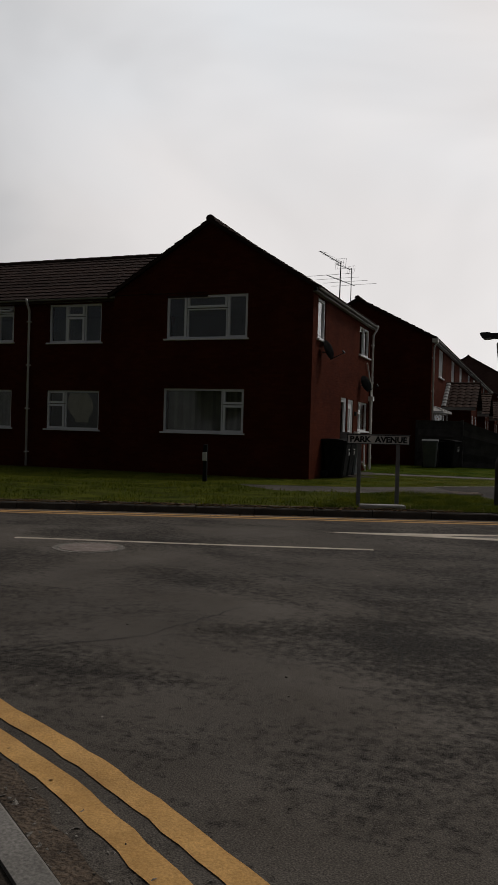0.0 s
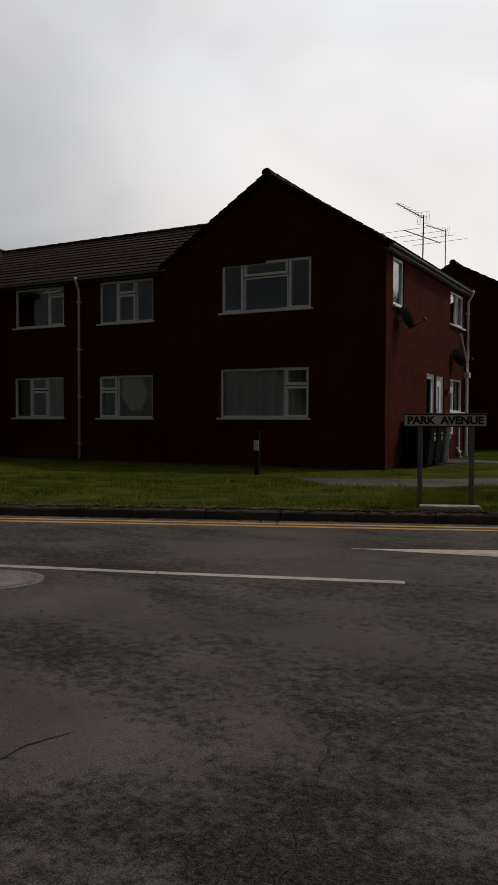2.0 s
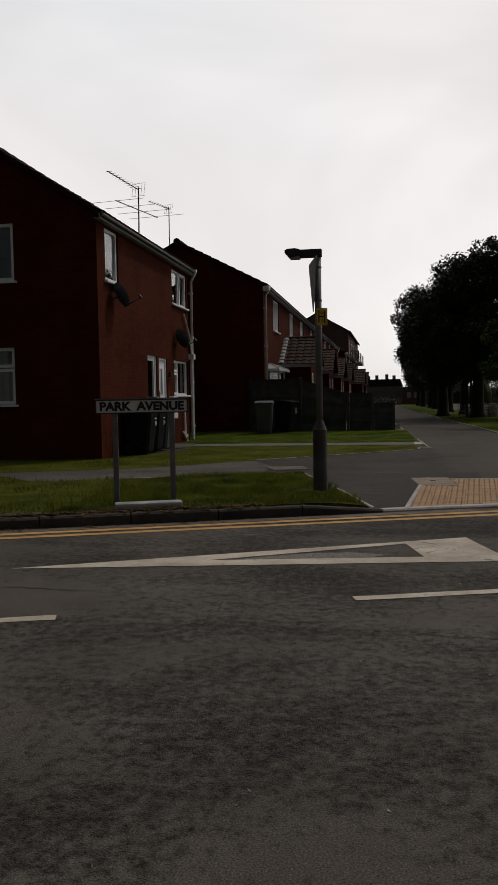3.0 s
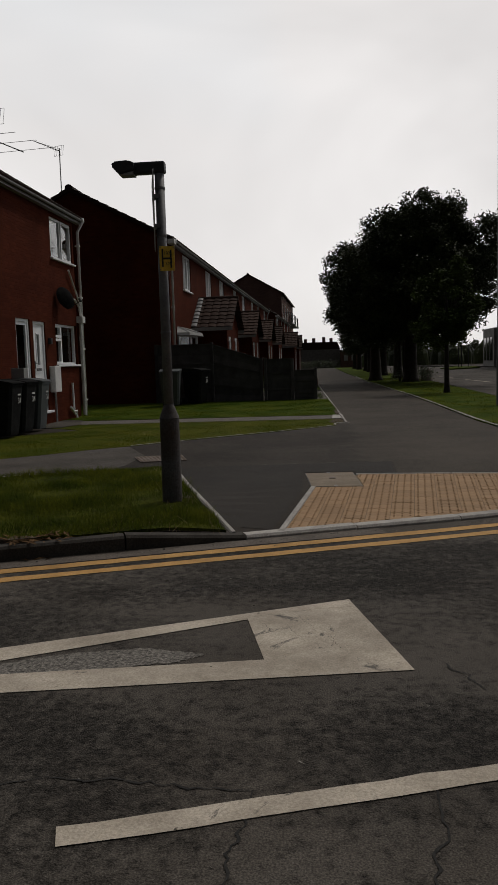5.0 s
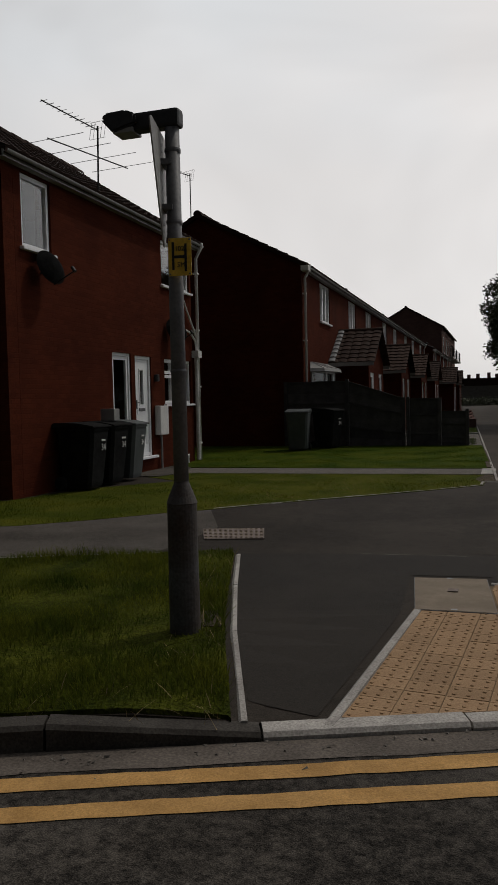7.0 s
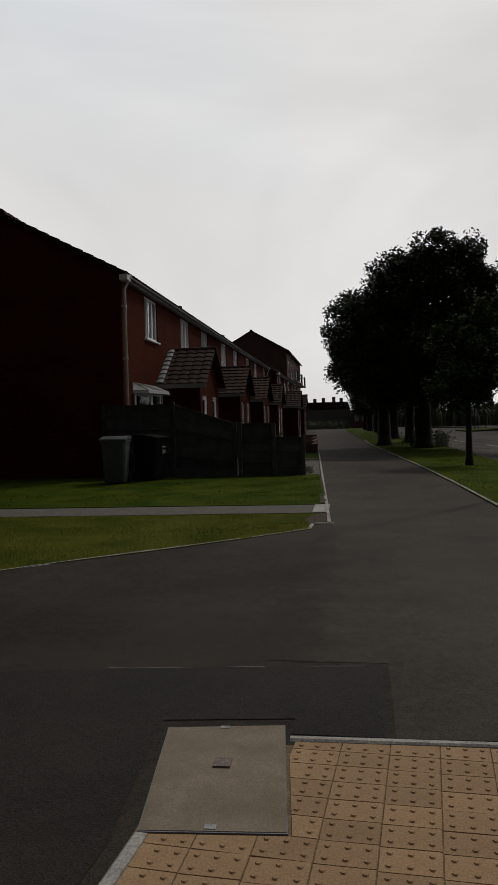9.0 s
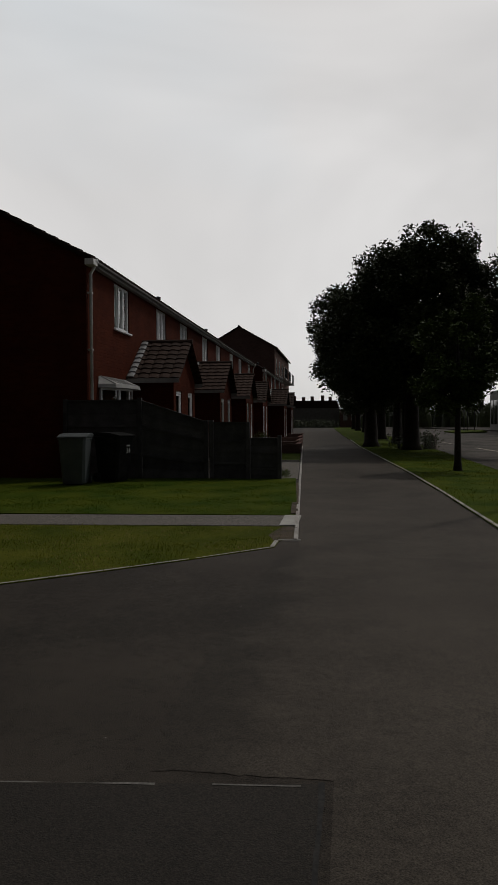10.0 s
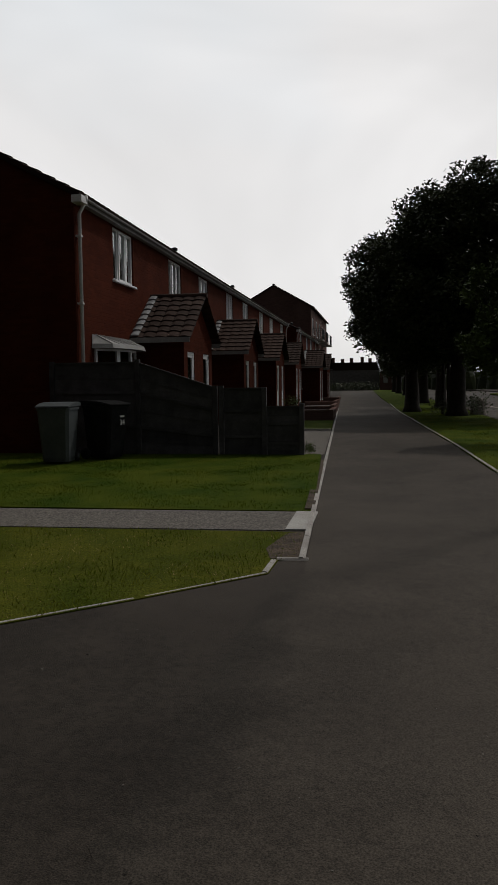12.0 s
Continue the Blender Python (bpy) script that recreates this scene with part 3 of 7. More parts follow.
def pave_z(x, y):
    """The footway's height: 0.1, dropping to the road at the crossing point."""
    v = -x * SA + y * CA
    across = smooth01((x - 0.15) / 0.75) * smooth01((4.3 - x) / 0.7)
    return 0.1 - 0.078 * across * (1 - smooth01((v - KV) / 2.0))


# ground: one asphalt sheet to the horizon
bm = bmesh.new()
flat_poly(bm, [(-900, -900), (900, -900), (900, 900), (-900, 900)], 0.0)
tagged(part("road", bm, ROAD, label="worn grey asphalt road with patches"), category="road", kind="structure")

# far footway slab
corner = [uv(u, KV + 0.125) for u in (-36, -26, -16, -10, -6, -4, -2, 0, 1.5, 3, 4, 5, 5.6, 6.2, 6.8, 7.4, 7.9)]
corner += [(3.1, 15.05), (3.75, 15.5), (4.5, 16.2), (5.15, 17.2), (5.7, 18.6), (6.1, 21), (6.3, 25), (6.38, 30), (6.45, 36), (6.55, 46), (6.5, 60), (6.25, 80), (5.4, 130), (4.4, 190)]
outline = corner + [(-90, 190), (-90, -13.5)]
bm = bmesh.new()
flat_poly(bm, outline, 0.0)
for k in range(16):
    c = uv(0, KV + 0.2 + 0.25 * k)
    bmesh.ops.bisect_plane(bm, geom=bm.verts[:] + bm.edges[:] + bm.faces[:], plane_co=(*c, 0), plane_no=(-SA, CA, 0))
for x in np.arange(0.0, 5.0, 0.25):
    bmesh.ops.bisect_plane(bm, geom=bm.verts[:] + bm.edges[:] + bm.faces[:], plane_co=(x, 0, 0), plane_no=(1, 0, 0))
for v in bm.verts:
    v.co.z = pave_z(v.co.x, v.co.y)
bmesh.ops.triangulate(bm, faces=bm.faces[:])
low = [e for e in bm.edges if e.is_boundary]
ex = bmesh.ops.extrude_edge_only(bm, edges=low)
for v in [g for g in ex["geom"] if isinstance(g, bmesh.types.BMVert)]:
    v.co.z = -0.05
bmesh.ops.recalc_face_normals(bm, faces=bm.faces[:])
tagged(part("pavement", bm, PATH_ASPH, label="dark smooth asphalt footway and shared path"), category="pavement", kind="structure")

# near footway where the walk begins
near = [(-9, 8.3), (-5.2, 6.05), (-3.2, 4.72), (-2.2, 3.95), (-1.56, 3.46), (-0.874, 2.976), (-0.394, 2.628), (0.3, 2.2), (1.2, 1.9), (2.4, 1.7), (6, 1.6), (30, 1.5), (30, -60), (-60, -60), (-60, 38)]
bm = bmesh.new()
prism(bm, near, -0.05, 0.05)
bmesh.ops.recalc_face_normals(bm, faces=bm.faces[:])
tagged(part("pavement", bm, PATH_ASPH, label="dark asphalt corner footway behind a kerb"), category="pavement", kind="structure")


# ---- kerbs ----
def kerb_run(name, line, outward, label, top, width=0.125, stone=0.91, mat_=None, drop=0.0, gap=0.006):
    """Single kerb stones laid along a line; outward: side of the line on which their width lies (1 left, -1 right)."""
    run = thing(name, (0, 0, 0), label, "kerb", kind="structure")
    pts = [Vector((x, y)) for x, y in line]
    lens = [0.0]
    for a, b in zip(pts, pts[1:]):
        lens.append(lens[-1] + (b - a).length)

    def at(s):
        for i in range(len(pts) - 1):
            if s <= lens[i + 1] or i == len(pts) - 2:
                return pts[i].lerp(pts[i + 1], (s - lens[i]) / (lens[i + 1] - lens[i]))

    n = max(1, int(lens[-1] / stone))
    for i in range(n):
        a, b = at(lens[-1] * i / n), at(lens[-1] * (i + 1) / n)
        d = (b - a).normalized()
        q = Vector((-d.y, d.x)) * outward
        a2, b2 = a + d * gap, b - d * gap
        bm = bmesh.new()
        c = a
        rows = []
        for p in (a2, b2):
            zt = top(p.x, p.y)
            tilt = random.uniform(-0.004, 0.004)
            sec = [(0.0, -0.1), (0.0, zt - 0.018 + tilt), (0.018, zt + tilt), (width, zt + tilt), (width, -0.1)]
            rows.append([bm.verts.new((p.x + q.x * w - c.x, p.y + q.y * w - c.y, z)) for w, z in sec])
        k = len(rows[0])
        for j in range(k):
            bm.faces.new((rows[0][j], rows[0][(j + 1) % k], rows[1][(j + 1) % k], rows[1][j]))
        bm.faces.new(rows[0])
        bm.faces.new(rows[1][::-1])
        bmesh.ops.recalc_face_normals(bm, faces=bm.faces[:])
        part("kerb_stone", bm, mat_(c.x) if callable(mat_) else mat_ or CONCRETE, run, m=pose(c.x, c.y, 0))
    return run


kerb_line = [uv(u, KV) for u in np.arange(-14.2, 7.9, 0.9)] + [(3.18, 14.95), (3.85, 15.41), (4.59, 16.1), (5.25, 17.12), (5.82, 18.56), (6.22, 21), (6.42, 25), (6.5, 30), (6.57, 36), (6.67, 46), (6.62, 60), (6.37, 80)]
# pale stones at the dropped stretch; the others are coloured dark as shaded
kerb_run("kerb", kerb_line, 1, "weathered concrete kerb along the far side, partly darkened as shade", lambda x, y: pave_z(x, y) + 0.012, mat_=lambda x: EDGING if 0.0 < x < 3.2 else KERB_SHADE)
kerb_run("kerb", near[1:10], -1, "weathered concrete kerb at the near corner", lambda x, y: 0.065, width=0.11, mat_=KERBN)


# ---- road markings ----
def strip(bm, pts, width, z=0.004, ragged=0.0, th=0.003):
    """A flat band along a line, with slightly ragged edges."""
    dense = []
    for (x0, y0), (x1, y1) in zip(pts, pts[1:]):
        n = max(1, int(math.hypot(x1 - x0, y1 - y0) / 0.12))
        dense += [(x0 + (x1 - x0) * i / n, y0 + (y1 - y0) * i / n) for i in range(n)]
    dense.append(pts[-1])
    rows = []
    for i, (x, y) in enumerate(dense):
        x0, y0 = dense[max(0, i - 1)]
        x1, y1 = dense[min(len(dense) - 1, i + 1)]
        l = math.hypot(x1 - x0, y1 - y0)
        nx, ny = -(y1 - y0) / l, (x1 - x0) / l
        a, b = width / 2 + random.uniform(-ragged, ragged), width / 2 + random.uniform(-ragged, ragged)
        rows.append((bm.verts.new((x + nx * a, y + ny * a, z)), bm.verts.new((x - nx * b, y - ny * b, z))))
    for p, q in zip(rows, rows[1:]):
        bm.faces.new((p[0], p[1], q[1], q[0]))
    return bm


def marking(name, pts, width, material, label, ragged=0.006):
    for _ in range(2 if len(pts) > 4 else 0):
        # round the bends
        cut = [pts[0]]
        for (x0, y0), (x1, y1) in zip(pts, pts[1:]):
            cut += [(x0 * 0.75 + x1 * 0.25, y0 * 0.75 + y1 * 0.25), (x0 * 0.25 + x1 * 0.75, y0 * 0.25 + y1 * 0.75)]
        pts = cut + [pts[-1]]
    bm = strip(bmesh.new(), pts, width, ragged=ragged)
    return tagged(part(name, bm, material, label=label), category="road marking", kind="structure")


for v in (12.25, 12.475):
    o = KV - v
    marking("double_yellow_line", [uv(u, v) for u in np.arange(-16, 7.5, 1.0)] + [(2.6 + o * 0.35, 14.75 - o * 0.93), (3.2 + o * 0.5, 14.98 - o * 0.8), (3.9 + o * 0.6, 15.4 - o * 0.75), (4.65 + o * 0.75, 16.1 - o * 0.6), (5.3 + o * 0.9, 17.1 - o * 0.4), (5.86 + o, 18.55), (6.25 + o, 21)], 0.11, YELLOW, "worn yellow no-parking line beside the kerb")
marking("double_yellow_line", [(-5.2, 6.1), (-3.2, 4.85), (-2.2, 4.2), (-1.48, 3.757), (-1.05, 3.554), (-0.68, 3.354), (-0.36, 3.158), (-0.02, 2.93), (0.4, 2.66), (1.0, 2.42), (2.2, 2.25), (6, 2.15)], 0.105, YELLOW, "thick yellow no-parking line at the near kerb")
marking("double_yellow_line", [(-5.3, 5.8), (-3.3, 4.56), (-2.1, 3.93), (-1.251, 3.463), (-0.86, 3.273), (-0.494, 3.038), (-0.2, 2.84), (0.25, 2.53), (0.8, 2.26), (2.1, 2.04), (6, 1.93)], 0.105, YELLOW, "thick yellow no-parking line at the near kerb")
# dirt washed against the near kerb
bm = strip(bmesh.new(), [(-2.2, 4.02), (-1.53, 3.53), (-0.84, 3.04), (-0.36, 2.69), (0.3, 2.27), (1.2, 1.97)], 0.13, z=0.0028, ragged=0.03)
tagged(part("gutter_dirt", bm, SOIL, label="dark soil and leaf dirt washed against the kerb"), category="soil", kind="structure")
# channel of darker concrete beside the far kerb
bm = strip(bmesh.new(), [uv(u, KV - 0.1) for u in np.arange(-10, 7.9, 1.0)], 0.19, z=0.003, ragged=0.008)
tagged(part("channel", bm, CHANNEL, label="brown-stained concrete drainage channel beside the kerb"), category="road", kind="structure")
marking("white_line", [(-4.86, 8.36), (-2.9, 8.95), (-1.01, 9.58)], 0.1, WHITE_LINE, "worn white centre line dash")
marking("white_line", [(0.70, 10.22), (2.4, 10.78), (4.6, 11.55)], 0.1, WHITE_LINE, "worn white centre line dash")
# tapered island marking with a solid nose
bm = bmesh.new()
tip, inner, htr, hbr, hitr, hibr = [(x, y) for x, y in ((-1.95, 10.84), (-0.5, 11.3), (1.571, 12.52), (1.837, 11.5), (1.04, 12.16), (1.177, 11.6))]
for q in ([hitr, hibr, hbr, htr], [tip, inner, hitr, htr], [tip, hbr, hibr, inner]):
    flat_poly(bm, q, 0.004)
bm2 = bmesh.new()
rim = [(-0.3, 11.36), (0.35, 11.44), (0.78, 11.56), (0.9, 11.66), (0.6, 11.74), (0.2, 11.64), (-0.1, 11.48)]
edge = []
for (x0, y0), (x1, y1) in zip(rim, rim[1:] + rim[:1]):
    edge += [(x0 + (x1 - x0) * k / 14 + random.uniform(-0.006, 0.006), y0 + (y1 - y0) * k / 14 + random.uniform(-0.01, 0.01)) for k in range(14)]
flat_poly(bm2, edge, 0.003)
bmesh.ops.triangulate(bm2, faces=bm2.faces[:])
tagged(part("worn_patch", bm2, GRIT, label="pale worn aggregate patch in the road"), category="road marking", kind="structure")
tagged(part("island_marking", bm, WHITE_LINE, label="worn white tapered road island marking"), category="road marking", kind="structure")


def crack(a, b, wob=0.1, width=0.014, n=26, z=0.0035):
    """A wandering crack from a to b."""
    a, b = Vector(a), Vector(b)
    d = b - a
    q = Vector((-d.y, d.x)).normalized()
    wob *= min(1.0, 0.25 + d.length / 2.2)
    off, pts = 0.0, []
    for i in range(n + 1):
        off = off * 0.8 + random.uniform(-wob, wob) * 0.35
        p = a + d * (i / n) + q * off * math.sin(math.pi * i / n + 0.01)
        pts.append((p.x, p.y))
    bm = bmesh.new()
    rows = []
    for i, (x, y) in enumerate(pts):
        w = width * random.uniform(0.35, 1.0) * (0.4 + 0.6 * math.sin(math.pi * min(max(i / n, 0.05), 0.95)))
        rows.append((bm.verts.new((x + q.x * w / 2, y + q.y * w / 2, z)), bm.verts.new((x - q.x * w / 2, y - q.y * w / 2, z))))
    for p, r in zip(rows, rows[1:]):
        bm.faces.new((p[0], p[1], r[1], r[0]))
    return tagged(part("road_crack", bm, CRACK, label="dark meandering crack in the road asphalt"), category="crack", kind="structure")


CRACKS = (((-2.3, 4.2), (-1.5, 5.2)), ((-1.5, 5.2), (-1.26, 6.2)), ((0.05, 5.0), (-0.25, 6.2)), ((-0.25, 6.2), (-0.5, 7.0)), ((-0.98, 9.5), (-0.9, 9.05)), ((1.82, 10.6), (1.72, 9.75)), ((1.8, 9.8), (2.0, 9.5)), ((2.0, 9.5), (1.95, 9.05)), ((-0.4, 10.1), (0.55, 10.55)), ((-0.1, 10.1), (-0.12, 9.5)), ((0.55, 10.55), (1.25, 10.5)), ((1.24, 10.5), (1.2, 10.0)),
          ((1.97, 11.6), (2.1, 11.3)), ((1.95, 12.95), (2.9, 13.0)), ((0.5, 12.55), (0.72, 12.8)), ((0.72, 12.8), (1.3, 12.78)), ((-2.2, 10.3), (-0.6, 10.2)), ((-3.2, 6.9), (-2.3, 7.3)), ((2.6, 9.9), (3.4, 10.3)), ((0.2, 9.6), (0.75, 9.7)), ((0.9, 9.5), (1.6, 9.45)))
for a, b in CRACKS:
    crack(a, b)
# cracks and scuffs across the island marking's nose
for a, b in (((0.9, 12.1), (1.18, 12.25)), ((1.18, 12.25), (1.6, 12.39)), ((1.3, 12.23), (1.39, 12.03)), ((1.1, 12.13), (1.23, 11.9)), ((1.25, 12.08), (1.36, 11.81)), ((1.44, 12.0), (1.53, 11.72)), ((1.5, 11.95), (1.48, 11.75))):
    crack(a, b, 0.05, 0.0022, z=0.0062)

# ---- ground cover on the far side ----
def lawn(name, pts, label, z=0.125, material=None, kind="structure", category="lawn"):
    bm = bmesh.new()
    prism(bm, pts, 0.02, z)
    bmesh.ops.recalc_face_normals(bm, faces=bm.faces[:])
    return tagged(part(name, bm, material or GRASS, label=label), category=category, kind=kind)


FOOT0, FOOT1 = 16.55, 18.55        # the old footway along the road
verge_pts = [uv(-36, KV + 0.14), uv(4.5, KV + 0.14), (0.24, 15.2), (0.12, 15.54), (-0.46, 17.42), uv(5.95, FOOT0), uv(1.9, FOOT0), uv(0.9, FOOT1), uv(-36, FOOT1)]
lawn("grass_verge", verge_pts, "rough grass verge between kerb and footway", material=VERGE)
verge_nose = [uv(4.5, KV + 0.14), uv(5.78, KV + 0.14), (0.66, 14.1), (0.24, 15.2)]
bm = prism(bmesh.new(), verge_nose, 0.0, 0.125)
bmesh.ops.triangulate(bm, faces=bm.faces[:])
for k in range(1, 9):
    for o, q in ((uv(4.5 + 0.16 * k, 0), (CA, SA, 0)),):
        bmesh.ops.bisect_plane(bm, geom=bm.verts[:] + bm.edges[:] + bm.faces[:], plane_co=(*o, 0), plane_no=q)
for v in bm.verts:
    if v.co.z > 0.06:
        v.co.z = min(0.125, pave_z(v.co.x, v.co.y) + 0.022)
bmesh.ops.recalc_face_normals(bm, faces=bm.faces[:])
tagged(part("grass_verge", bm, VERGE, label="rough grass sloping down to the dropped kerb"), category="lawn", kind="structure")
bm = bmesh.new()
flat_poly(bm, [uv(1.9, FOOT0), uv(5.2, FOOT0), (-1.15, 17.9), (-1.15, 18.9), (-1.72, 20.2), (-2.25, 19.75), (-2.8, 19.15), uv(3.6, FOOT1), uv(0.9, FOOT1)], 0.104)
tagged(part("old_footway", bm, OLD_PATH, label="older pale asphalt footway along the road"), category="pavement", kind="structure")
front_pts = [uv(-36, FOOT1), uv(3.6, FOOT1), (-2.8, 19.15), (-2.25, 19.75), (-1.68, 20.28), (-1.03, 21.0), (-0.28, 21.64), (0.68, 22.56), (1.5, 23.42), (1.52, 23.88), (1.73, 23.9), (1.68, 25.1), (-4.6, 25.05), (-4.95, 25.0), (-4.95, 24.6), (-3.6, 23.6), (-4.6, 22.3), (-5.0, 20.6), (-40, 20.6)]
lawn("front_lawn", front_pts, "mown grass with dry patches beside the houses", z=0.108, material=GRASS_DRY)
bm = bmesh.new()
prism(bm, [(-5.0, 25.05), (1.42, 25.18), (1.42, 26.3), (-5.0, 26.2)], 0.05, 0.108)
tagged(part("gravel_path", bm, GRAVEL, label="loose grey gravel path to the house door"), category="path", kind="structure")
bm = bmesh.new()
prism(bm, [(-4.99, 24.2), (-4.3, 24.3), (-4.1, 25.0), (-4.45, 26.3), (-4.99, 26.6)], 0.05, 0.12)
tagged(part("doorstep_slab", bm, OLD_PATH, label="worn concrete landing before the house door"), category="path", kind="structure")
tagged(part("paving_slab", boxed(1.42, 1.66, 25.2, 26.28, 0.05, 0.118, bevel=0.006), CONCRETE, label="pale concrete slab at the end of the gravel path"), category="paving", kind="structure")


def lawn_z(y):
    """The rear lawn climbs gently to the fence."""
    return 0.115 + 0.085 * smooth01((y - 26.3) / 6.0)


bm = prism(bmesh.new(), [(-40, 26.25), (1.42, 26.32), (1.6, 26.34), (1.25, 32.4), (-3.3, 32.4), (-40, 32.4)], 0.02, 0.125)
for k in range(1, 12):
    bmesh.ops.bisect_plane(bm, geom=bm.verts[:] + bm.edges[:] + bm.faces[:], plane_co=(0, 26.3 + 0.5 * k, 0), plane_no=(0, 1, 0))
for v in bm.verts:
    if v.co.z > 0.06:
        v.co.z = lawn_z(v.co.y)
bmesh.ops.recalc_face_normals(bm, faces=bm.faces[:])
tagged(part("back_lawn", bm, GRASS, label="mown green grass rising to a timber fence"), category="lawn", kind="structure")


def gx(y):
    """Where the path's inner edging runs."""
    return 1.74 - 0.0435 * (y - 23.8)


kerb_run("path_edging", [(gx(23.9), 23.9), (gx(41), 41), (gx(60), 60)], 1, "pale concrete edging beside the shared path", lambda x, y: 0.13, width=0.05, mat_=EDGING)
kerb_run("path_edging", [(1.5, 23.43), (1.515, 23.86)], 1, "pale concrete edging at the lawn corner", lambda x, y: 0.12, width=0.045, stone=0.5, mat_=EDGING)
kerb_run("path_edging", [(1.5, 23.88), (1.77, 23.885)], 1, "pale concrete edging at the lawn corner", lambda x, y: 0.122, width=0.05, stone=0.5, mat_=EDGING)
kerb_run("path_edging", [(0.69, 14.1), (0.14, 15.54), (-0.45, 17.43)], -1, "pale concrete edging beside rough grass", lambda x, y: pave_z(x, y) + 0.016, width=0.045, mat_=EDGING)
kerb_run("path_edging", [(-1.7, 20.27), (-1.05, 20.98), (-0.3, 21.63), (0.66, 22.55), (1.5, 23.42)], 1, "thin half-buried edging along the lawn", lambda x, y: 0.111, width=0.035, mat_=EDGING)
kerb_run("path_edging", [uv(2.2, FOOT0 - 0.05), uv(5.6, FOOT0 - 0.05)], 1, "thin half-buried edging along the old footway", lambda x, y: 0.128, width=0.035, mat_=EDGING)

# right verge with the trees
VL = [(4.42, 18.6), (4.42, 20.3), (4.2, 24), (4.12, 30), (3.97, 36), (3.68, 43), (3.45, 49), (3.2, 55), (2.95, 68), (2.5, 84), (1.75, 120), (0.6, 180)]
VR = [(5.75, 18.6), (6.2, 22.0), (6.3, 28), (6.4, 36), (6.5, 46), (6.45, 60), (6.2, 80), (5.35, 130), (4.4, 180)]
lawn("tree_verge", VL + VR[::-1], "dry grass verge with a row of trees")
kerb_run("path_edging", VL[:9], -1, "pale concrete edging beside the tree verge", lambda x, y: 0.13, width=0.06, mat_=EDGING)
# beds and small front gardens beyond the fence
lawn("gravel_bed", [(-0.3, 33.2), (gx(33.2) - 0.08, 33.2), (gx(41) - 0.08, 41), (-0.5, 41)], "loose grey gravel beside the path", z=0.115, material=GRAVEL, category="gravel")
lawn("garden_grass", [(-1.8, 41.3), (gx(41.3) - 0.08, 41.3), (gx(47) - 0.08, 47), (-1.8, 47)], "small patch of front garden grass")
lawn("garden_grass", [(-2.0, 50.6), (gx(50.6) - 0.2, 50.6), (gx(57) - 0.2, 57), (-2.0, 57)], "small patch of front garden grass")


# ---- houses ----
def gutter(parent, m, x0, x1, z, depth=0.17):
    """Fascia, gutter and soffit along a wall's eave, in the wall's own axes."""
    part("fascia", boxed(x0, x1, -depth + 0.04, -depth + 0.06, z - 0.1, z + 0.0), GUTTER, parent, m=m)
    part("soffit", boxed(x0, x1, -depth + 0.06, 0.0, z - 0.1, z - 0.09), GUTTER, parent, m=m)
    bm = bmesh.new()
    n = 8
    rows = []
    for x in (x0, x1):
        rows.append([bm.verts.new((x, -depth - 0.005 + 0.04 * math.cos(math.pi + math.pi * i / n), z - 0.005 + 0.045 * math.sin(math.pi + math.pi * i / n))) for i in range(n + 1)])
    for i in range(n):
        bm.faces.new((rows[0][i], rows[0][i + 1], rows[1][i + 1], rows[1][i]))
    g = part("gutter", bm, GUTTER, parent, "grey-white plastic gutter", m)
    return g


def downpipe(parent, m, x, z1, z0=0.12, out=0.2):
    bm = tube(bmesh.new(), [(x, -out - 0.02, z1), (x, -out - 0.02, z1 - 0.08), (x, -0.07, z1 - 0.34), (x, -0.07, z0)], 0.036, 10)
    p = part("downpipe", bm, PIPE, parent, "grey-white plastic downpipe", m, smooth=True)
    for z in np.arange(z0 + 0.4, z1 - 0.4, 1.3):
        part("pipe_clip", boxed(x - 0.055, x + 0.055, -0.112, 0.0, z, z + 0.035), PIPE, p, m=m)
    return p


def gable_roof(parent, ridge_a, ridge_b, half, drop, over=0.18, name="roof", verge=True, gauge=0.32, material=None):
    """Two tiled slopes either side of a ridge along x or y; half: plan half-width to the eave, drop: fall to it."""
    a, b = Vector(ridge_a), Vector(ridge_b)
    d = (b - a).normalized()
    q = Vector((-d.y, d.x, 0))
    k = (half + over) / half
    bm = bmesh.new()
    for s in (1, -1):
        e = a + q * s * half * k - Vector((0, 0, drop * k))
        tiled(bm, e, b - a, (a - e), gauge=gauge)
        th = Vector((0, 0, -0.06))
        vs = [bm.verts.new(p + th * w) for w in (0.0, 1.6) for p in (e, e + (b - a), b, a)]
        for f in ((0, 1, 2, 3), (4, 5, 6, 7), (0, 1, 5, 4), (1, 2, 6, 5), (3, 0, 4, 7)):
            bm.faces.new([vs[i] for i in f])
    roof = tagged(part(name, bm, material or TILE, parent, "dark brown concrete tile roof"), kind="stuff")
    n = int((b - a).length / 0.45)
    bm = bmesh.new()
    for i in range(n):
        p0, p1 = a.lerp(b, i / n), a.lerp(b, (i + 1.05) / n)
        ring = []
        for p, r in ((p0, 0.125), (p1, 0.11)):
            ring.append([bm.verts.new(p + q * r * math.cos(math.pi * j / 6) + Vector((0, 0, r * math.sin(math.pi * j / 6) - 0.02))) for j in range(7)])
        for j in range(6):
            bm.faces.new((ring[0][j], ring[0][j + 1], ring[1][j + 1], ring[1][j]))
        bm.faces.new(ring[0])
    tagged(part("ridge_tiles", bm, material or TILE, roof), kind="stuff")
    return roof


def room_floor(parent, x0, x1, y0, y1, zs):
    for z in zs:
        part("floor_slab", boxed(x0, x1, y0, y1, z - 0.12, z), PLASTER, parent)


